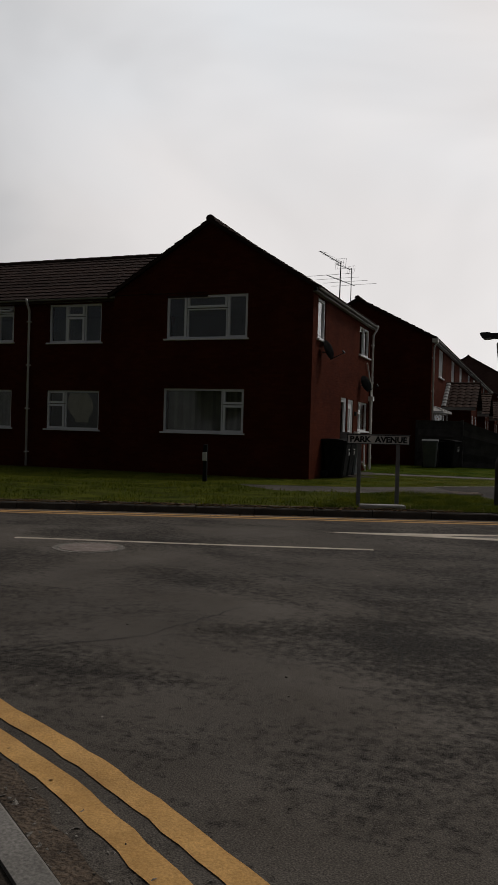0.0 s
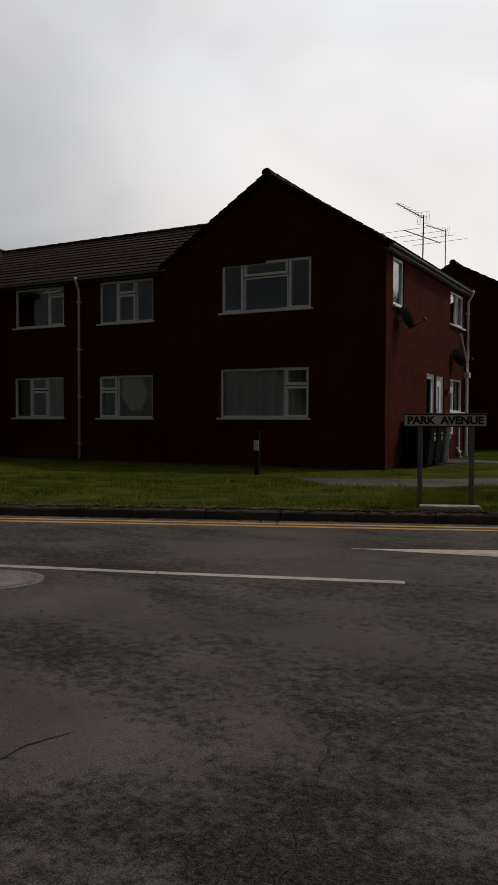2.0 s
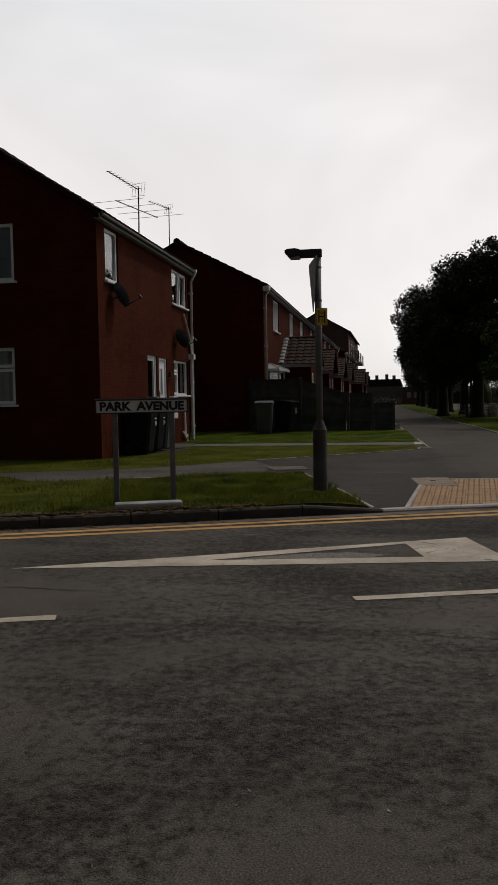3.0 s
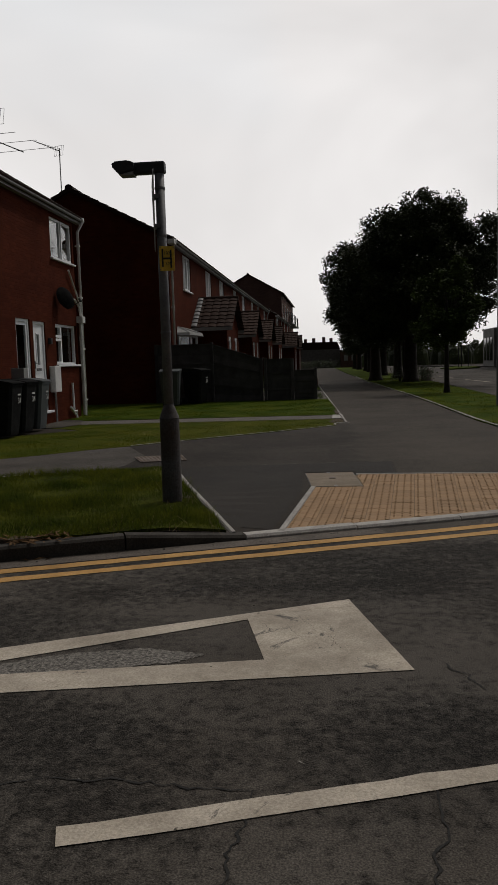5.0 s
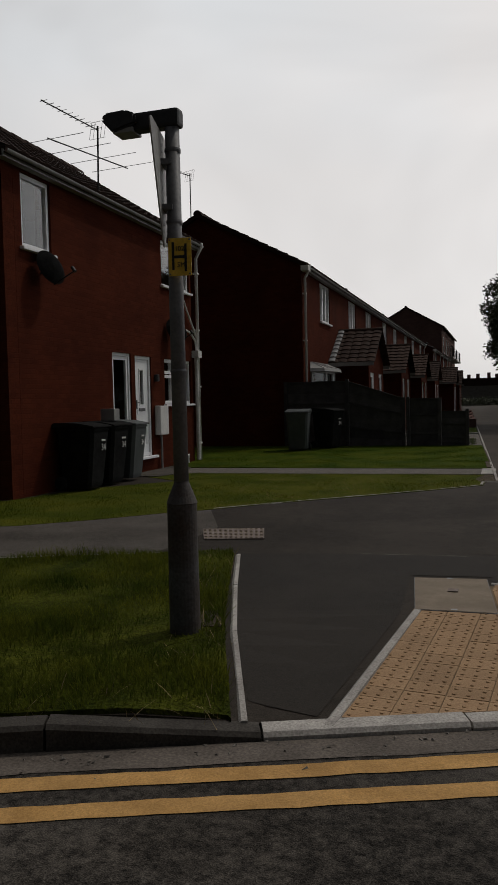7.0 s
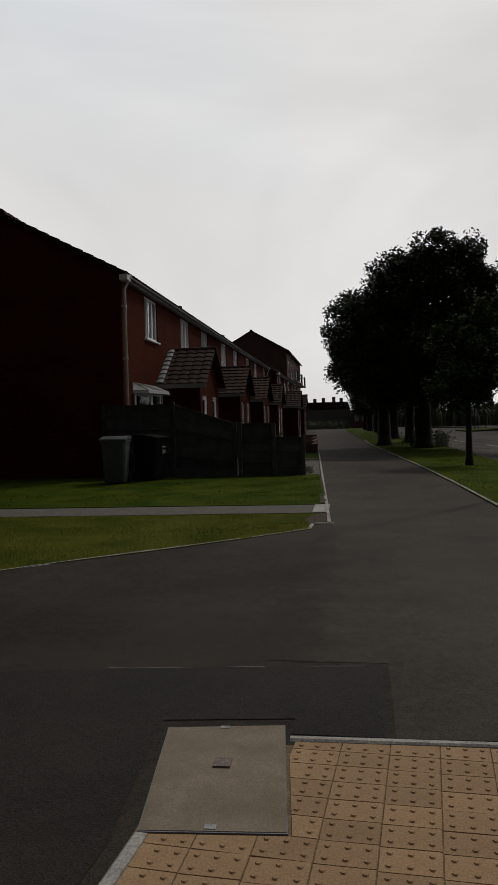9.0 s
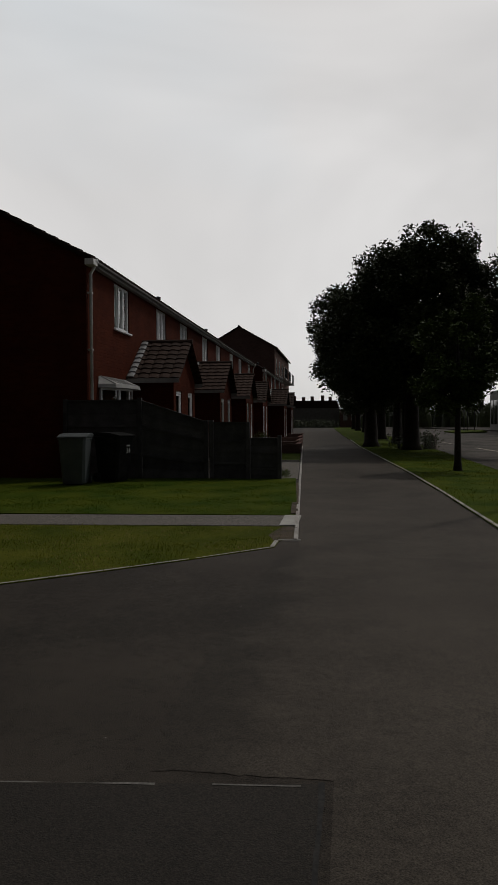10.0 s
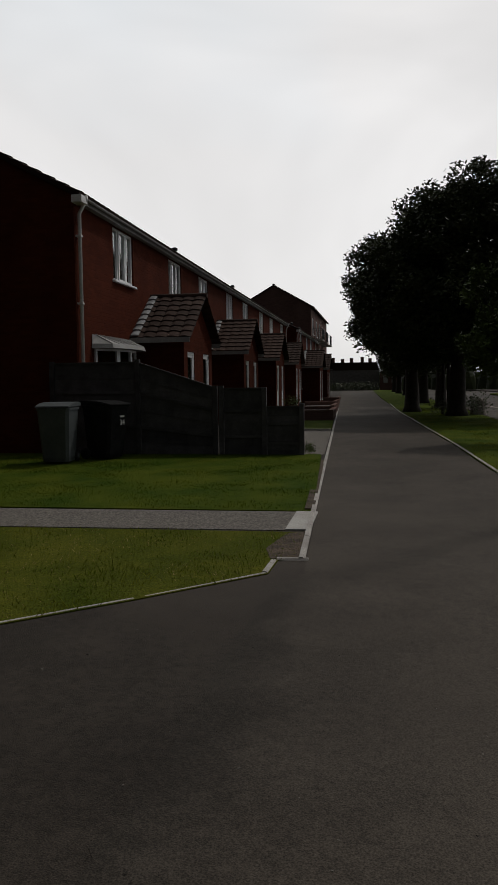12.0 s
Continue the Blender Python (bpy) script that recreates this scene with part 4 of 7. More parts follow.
TRI = [(0, .25, 0, 1, 1), (.25, .75, 0, .7, 0), (.25, .75, .7, 1, 1), (.75, 1, 0, 1, 1)]
BIG_R = [(0, .74, 0, 1, 0), (.74, 1, 0, .64, 1), (.74, 1, .64, 1, 1)]
BIG_L = [(0, .34, 0, .66, 1), (0, .34, .66, 1, 1), (.34, 1, 0, 1, 0)]
THREE = [(0, .33, 0, 1, 0), (.33, .67, 0, .68, 1), (.33, .67, .68, 1, 1), (.67, 1, 0, 1, 0)]
TWO = [(0, .55, 0, 1, 0), (.55, 1, 0, 1, 1)]
TALL = [(0, .33, 0, 1, 0), (.33, .67, 0, 1, 1), (.67, 1, 0, 1, 1)]


def door(parent, m, x0, x1, z0, z1, label="white panelled front door", glazed=True):
    bm = bmesh.new()
    bars(bm, x0, x1, z0, z1, 0.06, 0.03, 0.12)
    w = part("door", bm, WHITE, parent, label, m)
    W, H = x1 - x0, z1 - z0
    bm = bmesh.new()
    if glazed:
        cx, hw = (x0 + x1) / 2, 0.075
        zt, zb = z1 - 0.28, z0 + 0.52 * H
        for s in ((x0 + 0.06, cx - hw, z0 + 0.06, z1 - 0.06), (cx + hw, x1 - 0.06, z0 + 0.06, z1 - 0.06), (cx - hw, cx + hw, z0 + 0.06, zb), (cx - hw, cx + hw, zt, z1 - 0.06)):
            box(bm, s[0], s[1], 0.06, 0.1, s[2], s[3])
        bars(bm, cx - hw - 0.03, cx + hw + 0.03, zb - 0.03, zt + 0.03, 0.03, 0.045, 0.06)
        for zz, hh in ((z0 + 0.2, 0.5), (z0 + 0.85, 0.14)):
            bars(bm, x0 + 0.16, x1 - 0.16, zz, zz + hh, 0.028, 0.048, 0.06)
        leaf = part("door_leaf", bm, WHITE, w, m=m)
        part("door_pane", boxed(cx - hw, cx + hw, 0.075, 0.083, zb, zt), GLASS, w, m=m)
        part("letterbox", boxed(cx - 0.13, cx + 0.13, 0.042, 0.06, z0 + 0.9, z0 + 0.96, bevel=0.006), STEEL, w, m=m)
        part("door_handle", box(boxed(x0 + 0.085, x0 + 0.11, 0.02, 0.06, z0 + 0.95, z0 + 1.12), x0 + 0.085, x0 + 0.2, 0.015, 0.03, z0 + 1.06, z0 + 1.08), STEEL, w, m=m)
    else:
        bars(bm, x0 + 0.06, x1 - 0.06, z0 + 0.06, z1 - 0.06, 0.07, 0.05, 0.1)
        part("door_leaf", bm, WHITE, w, m=m)
        part("door_pane", boxed(x0 + 0.12, x1 - 0.12, 0.075, 0.083, z0 + 0.12, z1 - 0.12), GLASS, w, m=m)
    part("threshold", boxed(x0 - 0.03, x1 + 0.08, -0.09, 0.05, z0 - 0.05, z0, bevel=0.008), WHITE, w, m=m)
    return w


def shell(parent, x0, x1, y0, y1, zt):
    """Plain rear and far walls that close a house."""
    part("wall", wall_bm(x1 - x0, zt, []), BRICK, parent, m=pose(x1, y1, 0, 0, 0, 180))
    part("wall", wall_bm(y1 - y0, zt, []), BRICK, parent, m=pose(x0, y1, 0, 0, 0, -90))


# corner house with its gable to the road
GX0, GX1, GY0, GY1, EAVE, APEX = -10.92, -5.0, 20.75, 28.18, 5.12, 6.98
house = thing("corner_house", ((GX0 + GX1) / 2, (GY0 + GY1) / 2, 0.1), "dark red brick two-storey house with gable to the road", "house")
mg = pose(GX0, GY0, 0)
gw = [(1.68, 4.1, 3.83, 5.03), (1.64, 4.05, 1.26, 2.46)]
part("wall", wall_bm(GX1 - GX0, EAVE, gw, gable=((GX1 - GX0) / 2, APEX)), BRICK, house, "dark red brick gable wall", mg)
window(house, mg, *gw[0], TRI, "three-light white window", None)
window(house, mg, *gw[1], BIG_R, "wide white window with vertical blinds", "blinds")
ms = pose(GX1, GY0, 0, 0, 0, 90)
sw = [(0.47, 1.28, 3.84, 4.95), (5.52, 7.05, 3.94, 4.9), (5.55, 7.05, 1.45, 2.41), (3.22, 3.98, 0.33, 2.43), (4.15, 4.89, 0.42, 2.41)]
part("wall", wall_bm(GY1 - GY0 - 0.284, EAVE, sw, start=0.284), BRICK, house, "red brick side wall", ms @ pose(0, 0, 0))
window(house, ms, *sw[0], [(0, 1, 0, 1, 1)], "narrow white side window", None)
window(house, ms, *sw[1], TWO, "two-light white window", None)
window(house, ms, *sw[2], BIG_L, "white kitchen window with an open light", None)
door(house, ms, *sw[3], "dark glazed door in a white frame", glazed=False)
door(house, ms, *sw[4], "white panelled door with an arched light")
shell(house, GX0, GX1 - 0.29, GY0 + 0.29, GY1, EAVE)
part("wall", slab(bmesh.new(), [(0, EAVE), (GX1 - GX0, EAVE), ((GX1 - GX0) / 2, APEX)], 0, 0.28), BRICK, house, m=pose(GX0, GY1 - 0.28, 0))
room_floor(house, GX0 + 0.3, GX1 - 0.3, GY0 + 0.3, GY1 - 0.3, (0.25, 2.75, 5.1))
part("partition", boxed(GX0 + 0.3, GX1 - 0.3, GY0 + 3.4, GY0 + 3.5, 0.3, 5.0), PLASTER, house)
gxm = (GX0 + GX1) / 2
gable_roof(house, (gxm, GY0 - 0.1, APEX + 0.1), (gxm, GY1 + 0.1, APEX + 0.1), (GX1 - GX0) / 2, APEX - EAVE, 0.16)
gutter(house, ms, -0.12, GY1 - GY0 + 0.1, EAVE - 0.03)
downpipe(house, ms, 7.34, EAVE)
bm = tube(bmesh.new(), [(7.22, -0.07, 2.55), (7.22, -0.07, 0.15)], 0.045, 10)
box(bm, 7.12, 7.34, -0.16, 0.0, 2.5, 2.66)
tube(bm, [(7.24, -0.07, 2.66), (7.15, -0.07, 2.9), (6.9, -0.06, 3.05), (6.6, -0.05, 3.1)], 0.025, 8)
tube(bm, [(7.26, -0.07, 2.66), (7.3, -0.06, 2.95), (6.55, -0.05, 3.75)], 0.025, 8)
part("waste_pipe", bm, PIPE, house, "grey waste pipe with hopper", ms, smooth=False)
bm = tube(bmesh.new(), [(6.42, -0.05, 1.0), (6.42, -0.06, 0.3), (6.62, -0.06, 0.3), (6.62, -0.06, 0.12)], 0.028, 8)
tube(bm, [(6.18, -0.06, 0.42), (6.5, -0.06, 0.22)], 0.028, 8)
part("overflow_pipe", bm, WHITE, house, "white overflow pipe", ms)
meter = part("meter_box", boxed(5.0, 5.4, -0.14, 0.0, 0.82, 1.42, bevel=0.02), PIPE, house, "grey-white meter box", ms)
part("conduit", tube(bmesh.new(), [(5.2, -0.05, 0.82), (5.2, -0.05, 0.12)], 0.025, 8), GUTTER, meter, m=ms)
part("house_light", boxed(5.02, 5.12, -0.08, 0.0, 1.92, 2.06, bevel=0.01), DARK, house, "small dark wall lamp", ms)

# long wing of flats on its left
WX0, WY0, WY1 = -17.4, 20.92, 27.6
wing = thing("terraced_flats", ((WX0 + GX0) / 2, (WY0 + WY1) / 2, 0.1), "dark brick two-storey flats with white windows", "house")
mw = pose(WX0, WY0, 0)
ww = [(1.06, 2.93, 3.84, 4.95), (4.19, 5.98, 3.8, 4.93), (1.02, 2.9, 1.25, 2.4), (4.16, 5.96, 1.25, 2.39)]
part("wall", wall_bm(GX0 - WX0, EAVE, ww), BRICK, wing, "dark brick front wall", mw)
window(wing, mw, *ww[0], [(0, .68, 0, 1, 0), (.68, 1, 0, .78, 1), (.68, 1, .78, 1, 0)], "white window with its top light open", None)
bm = bmesh.new()
bars(bm, 0, 0.58, -0.28, 0.0, 0.045, 0, 0.04)
part("open_light", bm, WHITE, wing, "white top light propped open", mw @ pose(1.06 + 1.29, 0.02, 4.92, -58, 0, 0))
window(wing, mw, *ww[1], THREE, "three-light white window", None)
window(wing, mw, *ww[2], THREE, "three-light white window with curtains", "nets")
window(wing, mw, *ww[3], BIG_L, "white window with a cream swagged net", None)
bm = bmesh.new()
rows = []
for j in range(9):
    z = 2.32 - 0.86 * j / 8
    half_ = 0.24 + 0.2 * math.sin(math.pi * min(1.0, j / 8 + 0.12))
    rows.append([bm.verts.new((5.3 + 0.12 * (1 - j / 8) * (-1) + half_ * (i / 10 * 2 - 1), 0.17 + 0.02 * math.sin(i * 2.2 + j), z)) for i in range(11)])
for a, b in zip(rows, rows[1:]):
    for i in range(10):
        bm.faces.new((a[i], a[i + 1], b[i + 1], b[i]))
part("net_curtain", bm, CREAM, wing, "cream swagged net curtain", mw, smooth=True)
part("wall", wall_bm(GX0 - WX0, EAVE, []), BRICK, wing, m=pose(GX0, WY1, 0, 0, 0, 180))
room_floor(wing, WX0, GX0, WY0 + 0.3, WY1 - 0.3, (0.25, 2.75, 5.1))
part("partition", boxed(WX0, GX0, WY0 + 3.0, WY0 + 3.1, 0.3, 5.0), PLASTER, wing)
wym = (WY0 + WY1) / 2
gable_roof(wing, (WX0 - 3, wym, APEX + 0.03), (GX0 + 2.9, wym, APEX + 0.03), (WY1 - WY0) / 2, APEX - EAVE, 0.16)
gutter(wing, mw, -0.0, GX0 - WX0 + 0.05, EAVE - 0.05)
downpipe(wing, mw, 3.53, EAVE - 0.02)

# next gabled block of the same flats, stepping forward
far_block = thing("flats_block", (-20.4, 23, 0.1), "dark brick gabled block of flats", "house")
mb = pose(-23.3, 19.2, 0)
bw = [(1.7, 4.1, 3.83, 5.03), (1.7, 4.1, 1.26, 2.46)]
part("wall", wall_bm(5.9, EAVE, bw, gable=(2.95, APEX)), BRICK, far_block, m=mb)
window(far_block, mb, *bw[0], TRI)
window(far_block, mb, *bw[1], BIG_R)
mbs = pose(-17.4, 19.2, 0, 0, 0, 90)
part("wall", wall_bm(8.1, EAVE, [], start=0.284), BRICK, far_block, m=mbs)
part("wall", wall_bm(8.4, EAVE, []), BRICK, far_block, m=pose(-23.3, 27.6, 0, 0, 0, -90))
part("wall", wall_bm(5.9, EAVE, []), BRICK, far_block, m=pose(-17.4, 27.6, 0, 0, 0, 180))
room_floor(far_block, -23.0, -17.7, 19.5, 27.4, (0.25, 2.75, 5.1))
gable_roof(far_block, (-20.35, 19.1, APEX + 0.1), (-20.35, 27.7, APEX + 0.1), 2.95, APEX - EAVE, 0.16)
gutter(far_block, mbs, 0, 1.45, EAVE - 0.03)


# ---- the terrace along the path ----
def porch(parent, x, yc, half=1.68, proj=1.1, eave=2.68, ridge=3.76, detailed=False):
    """A shared brick porch with a tiled gable roof and two doors, facing +x from the wall at x."""
    m = pose(x + proj, yc - half + 0.1, 0, 0, 0, 90)
    L = 2 * half - 0.2
    holes = [(0.35, 1.1, 0.25, 2.32), (L - 1.1, L - 0.35, 0.25, 2.32)]
    p = part("porch", wall_bm(L, eave, holes, th=0.11, gable=(L / 2, ridge - 0.1)), BRICK, parent, "brick porch with a tiled gable roof", m)
    for s in (yc - half + 0.1, yc + half - 0.21):
        part("porch_side", boxed(x, x + proj - 0.11, s, s + 0.11, 0, eave), BRICK, p)
    for h in holes:
        bm = bmesh.new()
        bars(bm, *h, 0.06, 0.02, 0.09)
        box(bm, h[0] + 0.06, h[1] - 0.06, 0.04, 0.08, h[2] + 0.06, h[2] + 0.85)
        bars(bm, h[0] + 0.06, h[1] - 0.06, h[2] + 0.85, h[3] - 0.06, 0.07, 0.04, 0.08)
        part("porch_door", bm, WHITE, p, "white half-glazed porch door", m)
        part("porch_pane", boxed(h[0] + 0.12, h[1] - 0.12, 0.055, 0.06, h[2] + 0.9, h[3] - 0.12), GLASS, p, m=m)
    for s in (1, -1):
        o = Vector((x, yc - s * (half + 0.12), eave - 0.06))
        up = Vector((0, s * (half + 0.12), ridge - eave + 0.06))
        al = Vector((proj + 0.22, 0, 0))
        if detailed and s == 1:
            roof_tiles(p, o, al, up)
            bm = bmesh.new()
            vs = [bm.verts.new(q) for q in (o, o + al, o + al + up, o + up)]
            bm.faces.new(vs)
            part("porch_roof_felt", bm, DARK, p)
        else:
            tagged(part("porch_roof", tiled(bmesh.new(), o, al, up, gauge=0.27, wave=0.3, amp=0.035, lift=0.035), TILE_P, p), kind="stuff")
        part("flashing", tiled(bmesh.new(), o + Vector((0.01, 0, 0.05)), Vector((0.2, 0, 0)), up, gauge=0.27, wave=0.2, amp=0.02, lift=0.035), LEAD, p, "pale lead flashing")
        part("porch_fascia", boxed(x, x + proj + 0.2, o.y - 0.02, o.y + 0.0, o.z - 0.1, o.z + 0.02), GUTTER, p)
    bm = bmesh.new()
    tube(bm, [(x, yc, ridge + 0.02), (x + proj + 0.24, yc, ridge + 0.02)], 0.07, 10)
    part("porch_ridge", bm, TILE_P, p)
    return p


TILE_MESH = []


def roof_tiles(parent, o, along, up, w=0.3, gauge=0.27):
    """Single pantiles, alike, on a sloping rectangle."""
    n = along.cross(up).normalized()
    if n.z < 0:
        n = -n
    a, u = along.normalized(), up.normalized()
    cols, rows = round(along.length / w), round(up.length / gauge)
    w, gauge = along.length / cols, up.length / rows
    if not TILE_MESH:
        bm = bmesh.new()
        prof = [(i / 6 * w, 0.032 * abs(math.sin(math.pi * (i / 6) ** 0.8)) + 0.0) for i in range(7)]
        lo = [bm.verts.new((s, 0, 0.034 + h)) for s, h in prof]
        hi = [bm.verts.new((s, gauge * 1.08, 0.006 + h)) for s, h in prof]
        ft = [bm.verts.new((s, 0, 0.012 + h)) for s, h in prof]
        for i in range(6):
            bm.faces.new((lo[i], lo[i + 1], hi[i + 1], hi[i]))
            bm.faces.new((ft[i], ft[i + 1], lo[i + 1], lo[i]))
        me = bpy.data.meshes.new("roof_tile")
        bm.to_mesh(me)
        bm.free()
        me.materials.append(TILE_P)
        TILE_MESH.append(me)
    rot = Matrix((a, u, n)).transposed().to_4x4()
    for r in range(rows):
        for c in range(cols):
            p = o + a * (c * w) + u * (r * gauge)
            part("roof_tile", None, None, parent, m=Matrix.Translation(p) @ rot, data=TILE_MESH[0])


def bow_window(parent, x, y0, y1):
    """A shallow bow window with a white canopy on a wall facing +x."""
    m = pose(x, y0, 0, 0, 0, 90)
    L = y1 - y0
    n = 4
    pts = [(L * i / n, -0.38 * math.sin(math.pi * i / n) ** 0.7 - 0.02) for i in range(n + 1)]
    bm = bmesh.new()
    for p, q in zip(pts, pts[1:]):
        d = Vector(q) - Vector(p)
        l = d.length
        sub = bmesh.new()
        bars(sub, 0.0, l, 1.0, 2.3, 0.05, -0.03, 0.03)
        sub.transform(Matrix.Translation((*p, 0)) @ Matrix.Rotation(math.atan2(d.y, d.x), 4, "Z"))
        me = bpy.data.meshes.new("tmp")
        sub.to_mesh(me)
        sub.free()
        bm.from_mesh(me)
        bpy.data.meshes.remove(me)
    w = part("bow_window", bm, WHITE, parent, "white bow window under a canopy", m)
    for p, q in zip(pts, pts[1:]):
        d = Vector(q) - Vector(p)
        part("pane", boxed(0.04, d.length - 0.04, -0.003, 0.003, 1.05, 2.25), GLASS, w, m=m @ Matrix.Translation((*p, 0)) @ Matrix.Rotation(math.atan2(d.y, d.x), 4, "Z"))
    bm = bmesh.new()
    k = 12
    lo = [bm.verts.new((-0.15 + (L + 0.3) * i / k, -0.58 * math.sin(math.pi * i / k) ** 0.3 - 0.02, 2.3)) for i in range(k + 1)]
    mid = [bm.verts.new((-0.12 + (L + 0.24) * i / k, -0.54 * math.sin(math.pi * i / k) ** 0.3 - 0.02, 2.39)) for i in range(k + 1)]
    hi = [bm.verts.new((-0.1 + (L + 0.2) * i / k, -0.02, 2.58)) for i in range(k + 1)]
    bt = [bm.verts.new((-0.1 + (L + 0.2) * i / k, 0.0, 2.29)) for i in range(k + 1)]
    for i in range(k):
        bm.faces.new((lo[i], lo[i + 1], mid[i + 1], mid[i]))
        bm.faces.new((mid[i], mid[i + 1], hi[i + 1], hi[i]))
        bm.faces.new((bt[i], bt[i + 1], lo[i + 1], lo[i]))
    canopy = part("canopy", bm, GUTTER, w, "grey-white ribbed canopy", m)
    for i in range(1, k):
        y_ = -0.54 * math.sin(math.pi * i / k) ** 0.3 - 0.02
        x_, x2 = -0.12 + (L + 0.24) * i / k, -0.1 + (L + 0.2) * i / k
        part("rib", tube(bmesh.new(), [(x_, y_, 2.395), (x2, -0.02, 2.585)], 0.012, 5), GUTTER, canopy, m=m)
    part("bow_base", prism(bmesh.new(), pts + [(L, 0.0), (0, 0.0)][:1] + [(0, 0)], 0.0, 1.0), BRICK, w, m=m)


def terrace(x, y0, pairs, pitch, eave, apex, width, label, first=5.35, detail=True, proj=1.25):
    """A row of houses facing +x from y0 on, in mirrored pairs that share porches."""
    length = pairs * pitch + (first - pitch / 2)
    t = thing("terraced_house", (x - width / 2, y0 + length / 2, 0.1), label, "house")
    mg = pose(x - width, y0, 0)
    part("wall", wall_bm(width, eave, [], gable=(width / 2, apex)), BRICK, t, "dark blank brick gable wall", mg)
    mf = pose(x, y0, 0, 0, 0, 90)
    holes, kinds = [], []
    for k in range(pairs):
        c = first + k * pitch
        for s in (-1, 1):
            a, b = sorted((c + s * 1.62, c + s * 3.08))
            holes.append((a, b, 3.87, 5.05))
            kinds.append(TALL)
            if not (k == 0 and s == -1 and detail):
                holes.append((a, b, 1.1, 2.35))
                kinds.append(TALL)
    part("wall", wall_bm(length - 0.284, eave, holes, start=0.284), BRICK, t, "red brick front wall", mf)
    for h, kd in zip(holes, kinds):
        window(t, mf, *h, kd, "tall white three-light window", None)
    if detail:
        bow_window(t, x, y0 + 0.9, y0 + 3.3)
    for k in range(pairs):
        porch(t, x, y0 + first + k * pitch - 0.2, detailed=detail and k == 0, proj=proj)
    part("wall", wall_bm(width, eave, [], gable=(width / 2, apex)), BRICK, t, m=pose(x, y0 + length, 0, 0, 0, 180))
    part("wall", wall_bm(length, eave, []), BRICK, t, m=pose(x - width, y0 + length, 0, 0, 0, -90))
    room_floor(t, x - width + 0.3, x - 0.3, y0 + 0.3, y0 + length - 0.3, (0.25, 2.75, eave - 0.02))
    part("partition", boxed(x - width / 2, x - width / 2 + 0.1, y0 + 0.3, y0 + length - 0.3, 0.3, eave - 0.1), PLASTER, t)
    gable_roof(t, (x - width / 2, y0 - 0.1, apex + 0.1), (x - width / 2, y0 + length + 0.1, apex + 0.1), width / 2, apex - eave, 0.16)
    gutter(t, mf, -0.1, length + 0.1, eave - 0.03)
    downpipe(t, mf, 0.12, eave)
    part("gutter_end", boxed(-0.16, 0.16, -0.23, -0.02, eave - 0.17, eave - 0.03, bevel=0.01), PIPE, t, "grey-white boxed eave end", mf)
    if detail:
        downpipe(t, mf, length - 0.2, eave)
    for f in (0.32, 0.62):
        part("roof_vent", lathe(bmesh.new(), [(0.06, 0), (0.06, 0.35), (0.1, 0.36), (0.1, 0.45), (0.03, 0.48)], 12), DARK, t, "small roof vent pipe", pose(x - 0.9, y0 + length * f, apex - (apex - eave) * 0.75))
    return t


terrace(-3.5, 32.4, 4, 8.45, 5.2, 6.76, 6.0, "long red brick terrace with porches and white windows")
terrace(-3.05, 69.5, 2, 8.25, 5.0, 6.6, 6.2, "further red brick terrace with white windows", detail=False)

# tall three-storey block beyond, with balconies
tall = thing("apartment_building", (-7.55, 104, 0.1), "brown brick three-storey apartment building with balconies", "building")
TX0, TX1, TEAVE, TAPEX = -11.05, -4.05, 8.6, 10.6
mt = pose(TX0, 92.5, 0)
part("wall", wall_bm(TX1 - TX0, TEAVE, [], gable=(3.5, TAPEX)), BRICK_B, tall, "plain brown brick gable wall", mt)
mts = pose(TX1, 92.5, 0, 0, 0, 90)
th = []
for f in range(3):
    for k in range(5):
        th.append((1.6 + 4.2 * k, 3.2 + 4.2 * k, 0.9 + 2.6 * f, 2.5 + 2.6 * f))
part("wall", wall_bm(21.7, TEAVE, th, start=0.284), BRICK_B, tall, m=mts)
for h in th:
    window(tall, mts, *h, TWO, "white balcony window", None)
part("wall", wall_bm(TX1 - TX0, TEAVE, [], gable=(3.5, TAPEX)), BRICK_B, tall, m=pose(TX1, 114.5, 0, 0, 0, 180))
part("wall", wall_bm(22, TEAVE, []), BRICK_B, tall, m=pose(TX0, 114.5, 0, 0, 0, -90))
room_floor(tall, TX0 + 0.35, TX1 - 0.35, 92.9, 114, (0.25, 2.8, 5.4, 8.1))
gable_roof(tall, (-7.55, 92.4, TAPEX + 0.12), (-7.55, 114.6, TAPEX + 0.12), 3.5, TAPEX - TEAVE, 0.25)
for f in (1, 2):
    for k in range(3):
        y = 94.0 + 6.0 * k
        z = 0.3 + 2.6 * f
        b = part("balcony", boxed(TX1, TX1 + 1.0, y, y + 2.6, z, z + 0.16), CONCRETE, tall, "railed concrete balcony")
        bm = bmesh.new()
        for i in range(14):
            tube(bm, [(TX1 + 0.96, y + 0.04 + 2.52 * i / 13, z + 0.16), (TX1 + 0.96, y + 0.04 + 2.52 * i / 13, z + 1.15)], 0.012, 5)
        for yy in (y + 0.04, y + 2.56):
            for i in range(6):
                tube(bm, [(TX1 + 0.04 + 0.9 * i / 5, yy, z + 0.16), (TX1 + 0.04 + 0.9 * i / 5, yy, z + 1.15)], 0.012, 5)
            tube(bm, [(TX1 + 0.02, yy, z + 1.15), (TX1 + 0.96, yy, z + 1.15)], 0.022, 6)
        tube(bm, [(TX1 + 0.96, y + 0.04, z + 1.15), (TX1 + 0.96, y + 2.56, z + 1.15)], 0.022, 6)
        part("railing", bm, DARK, b, "dark metal balcony railing")


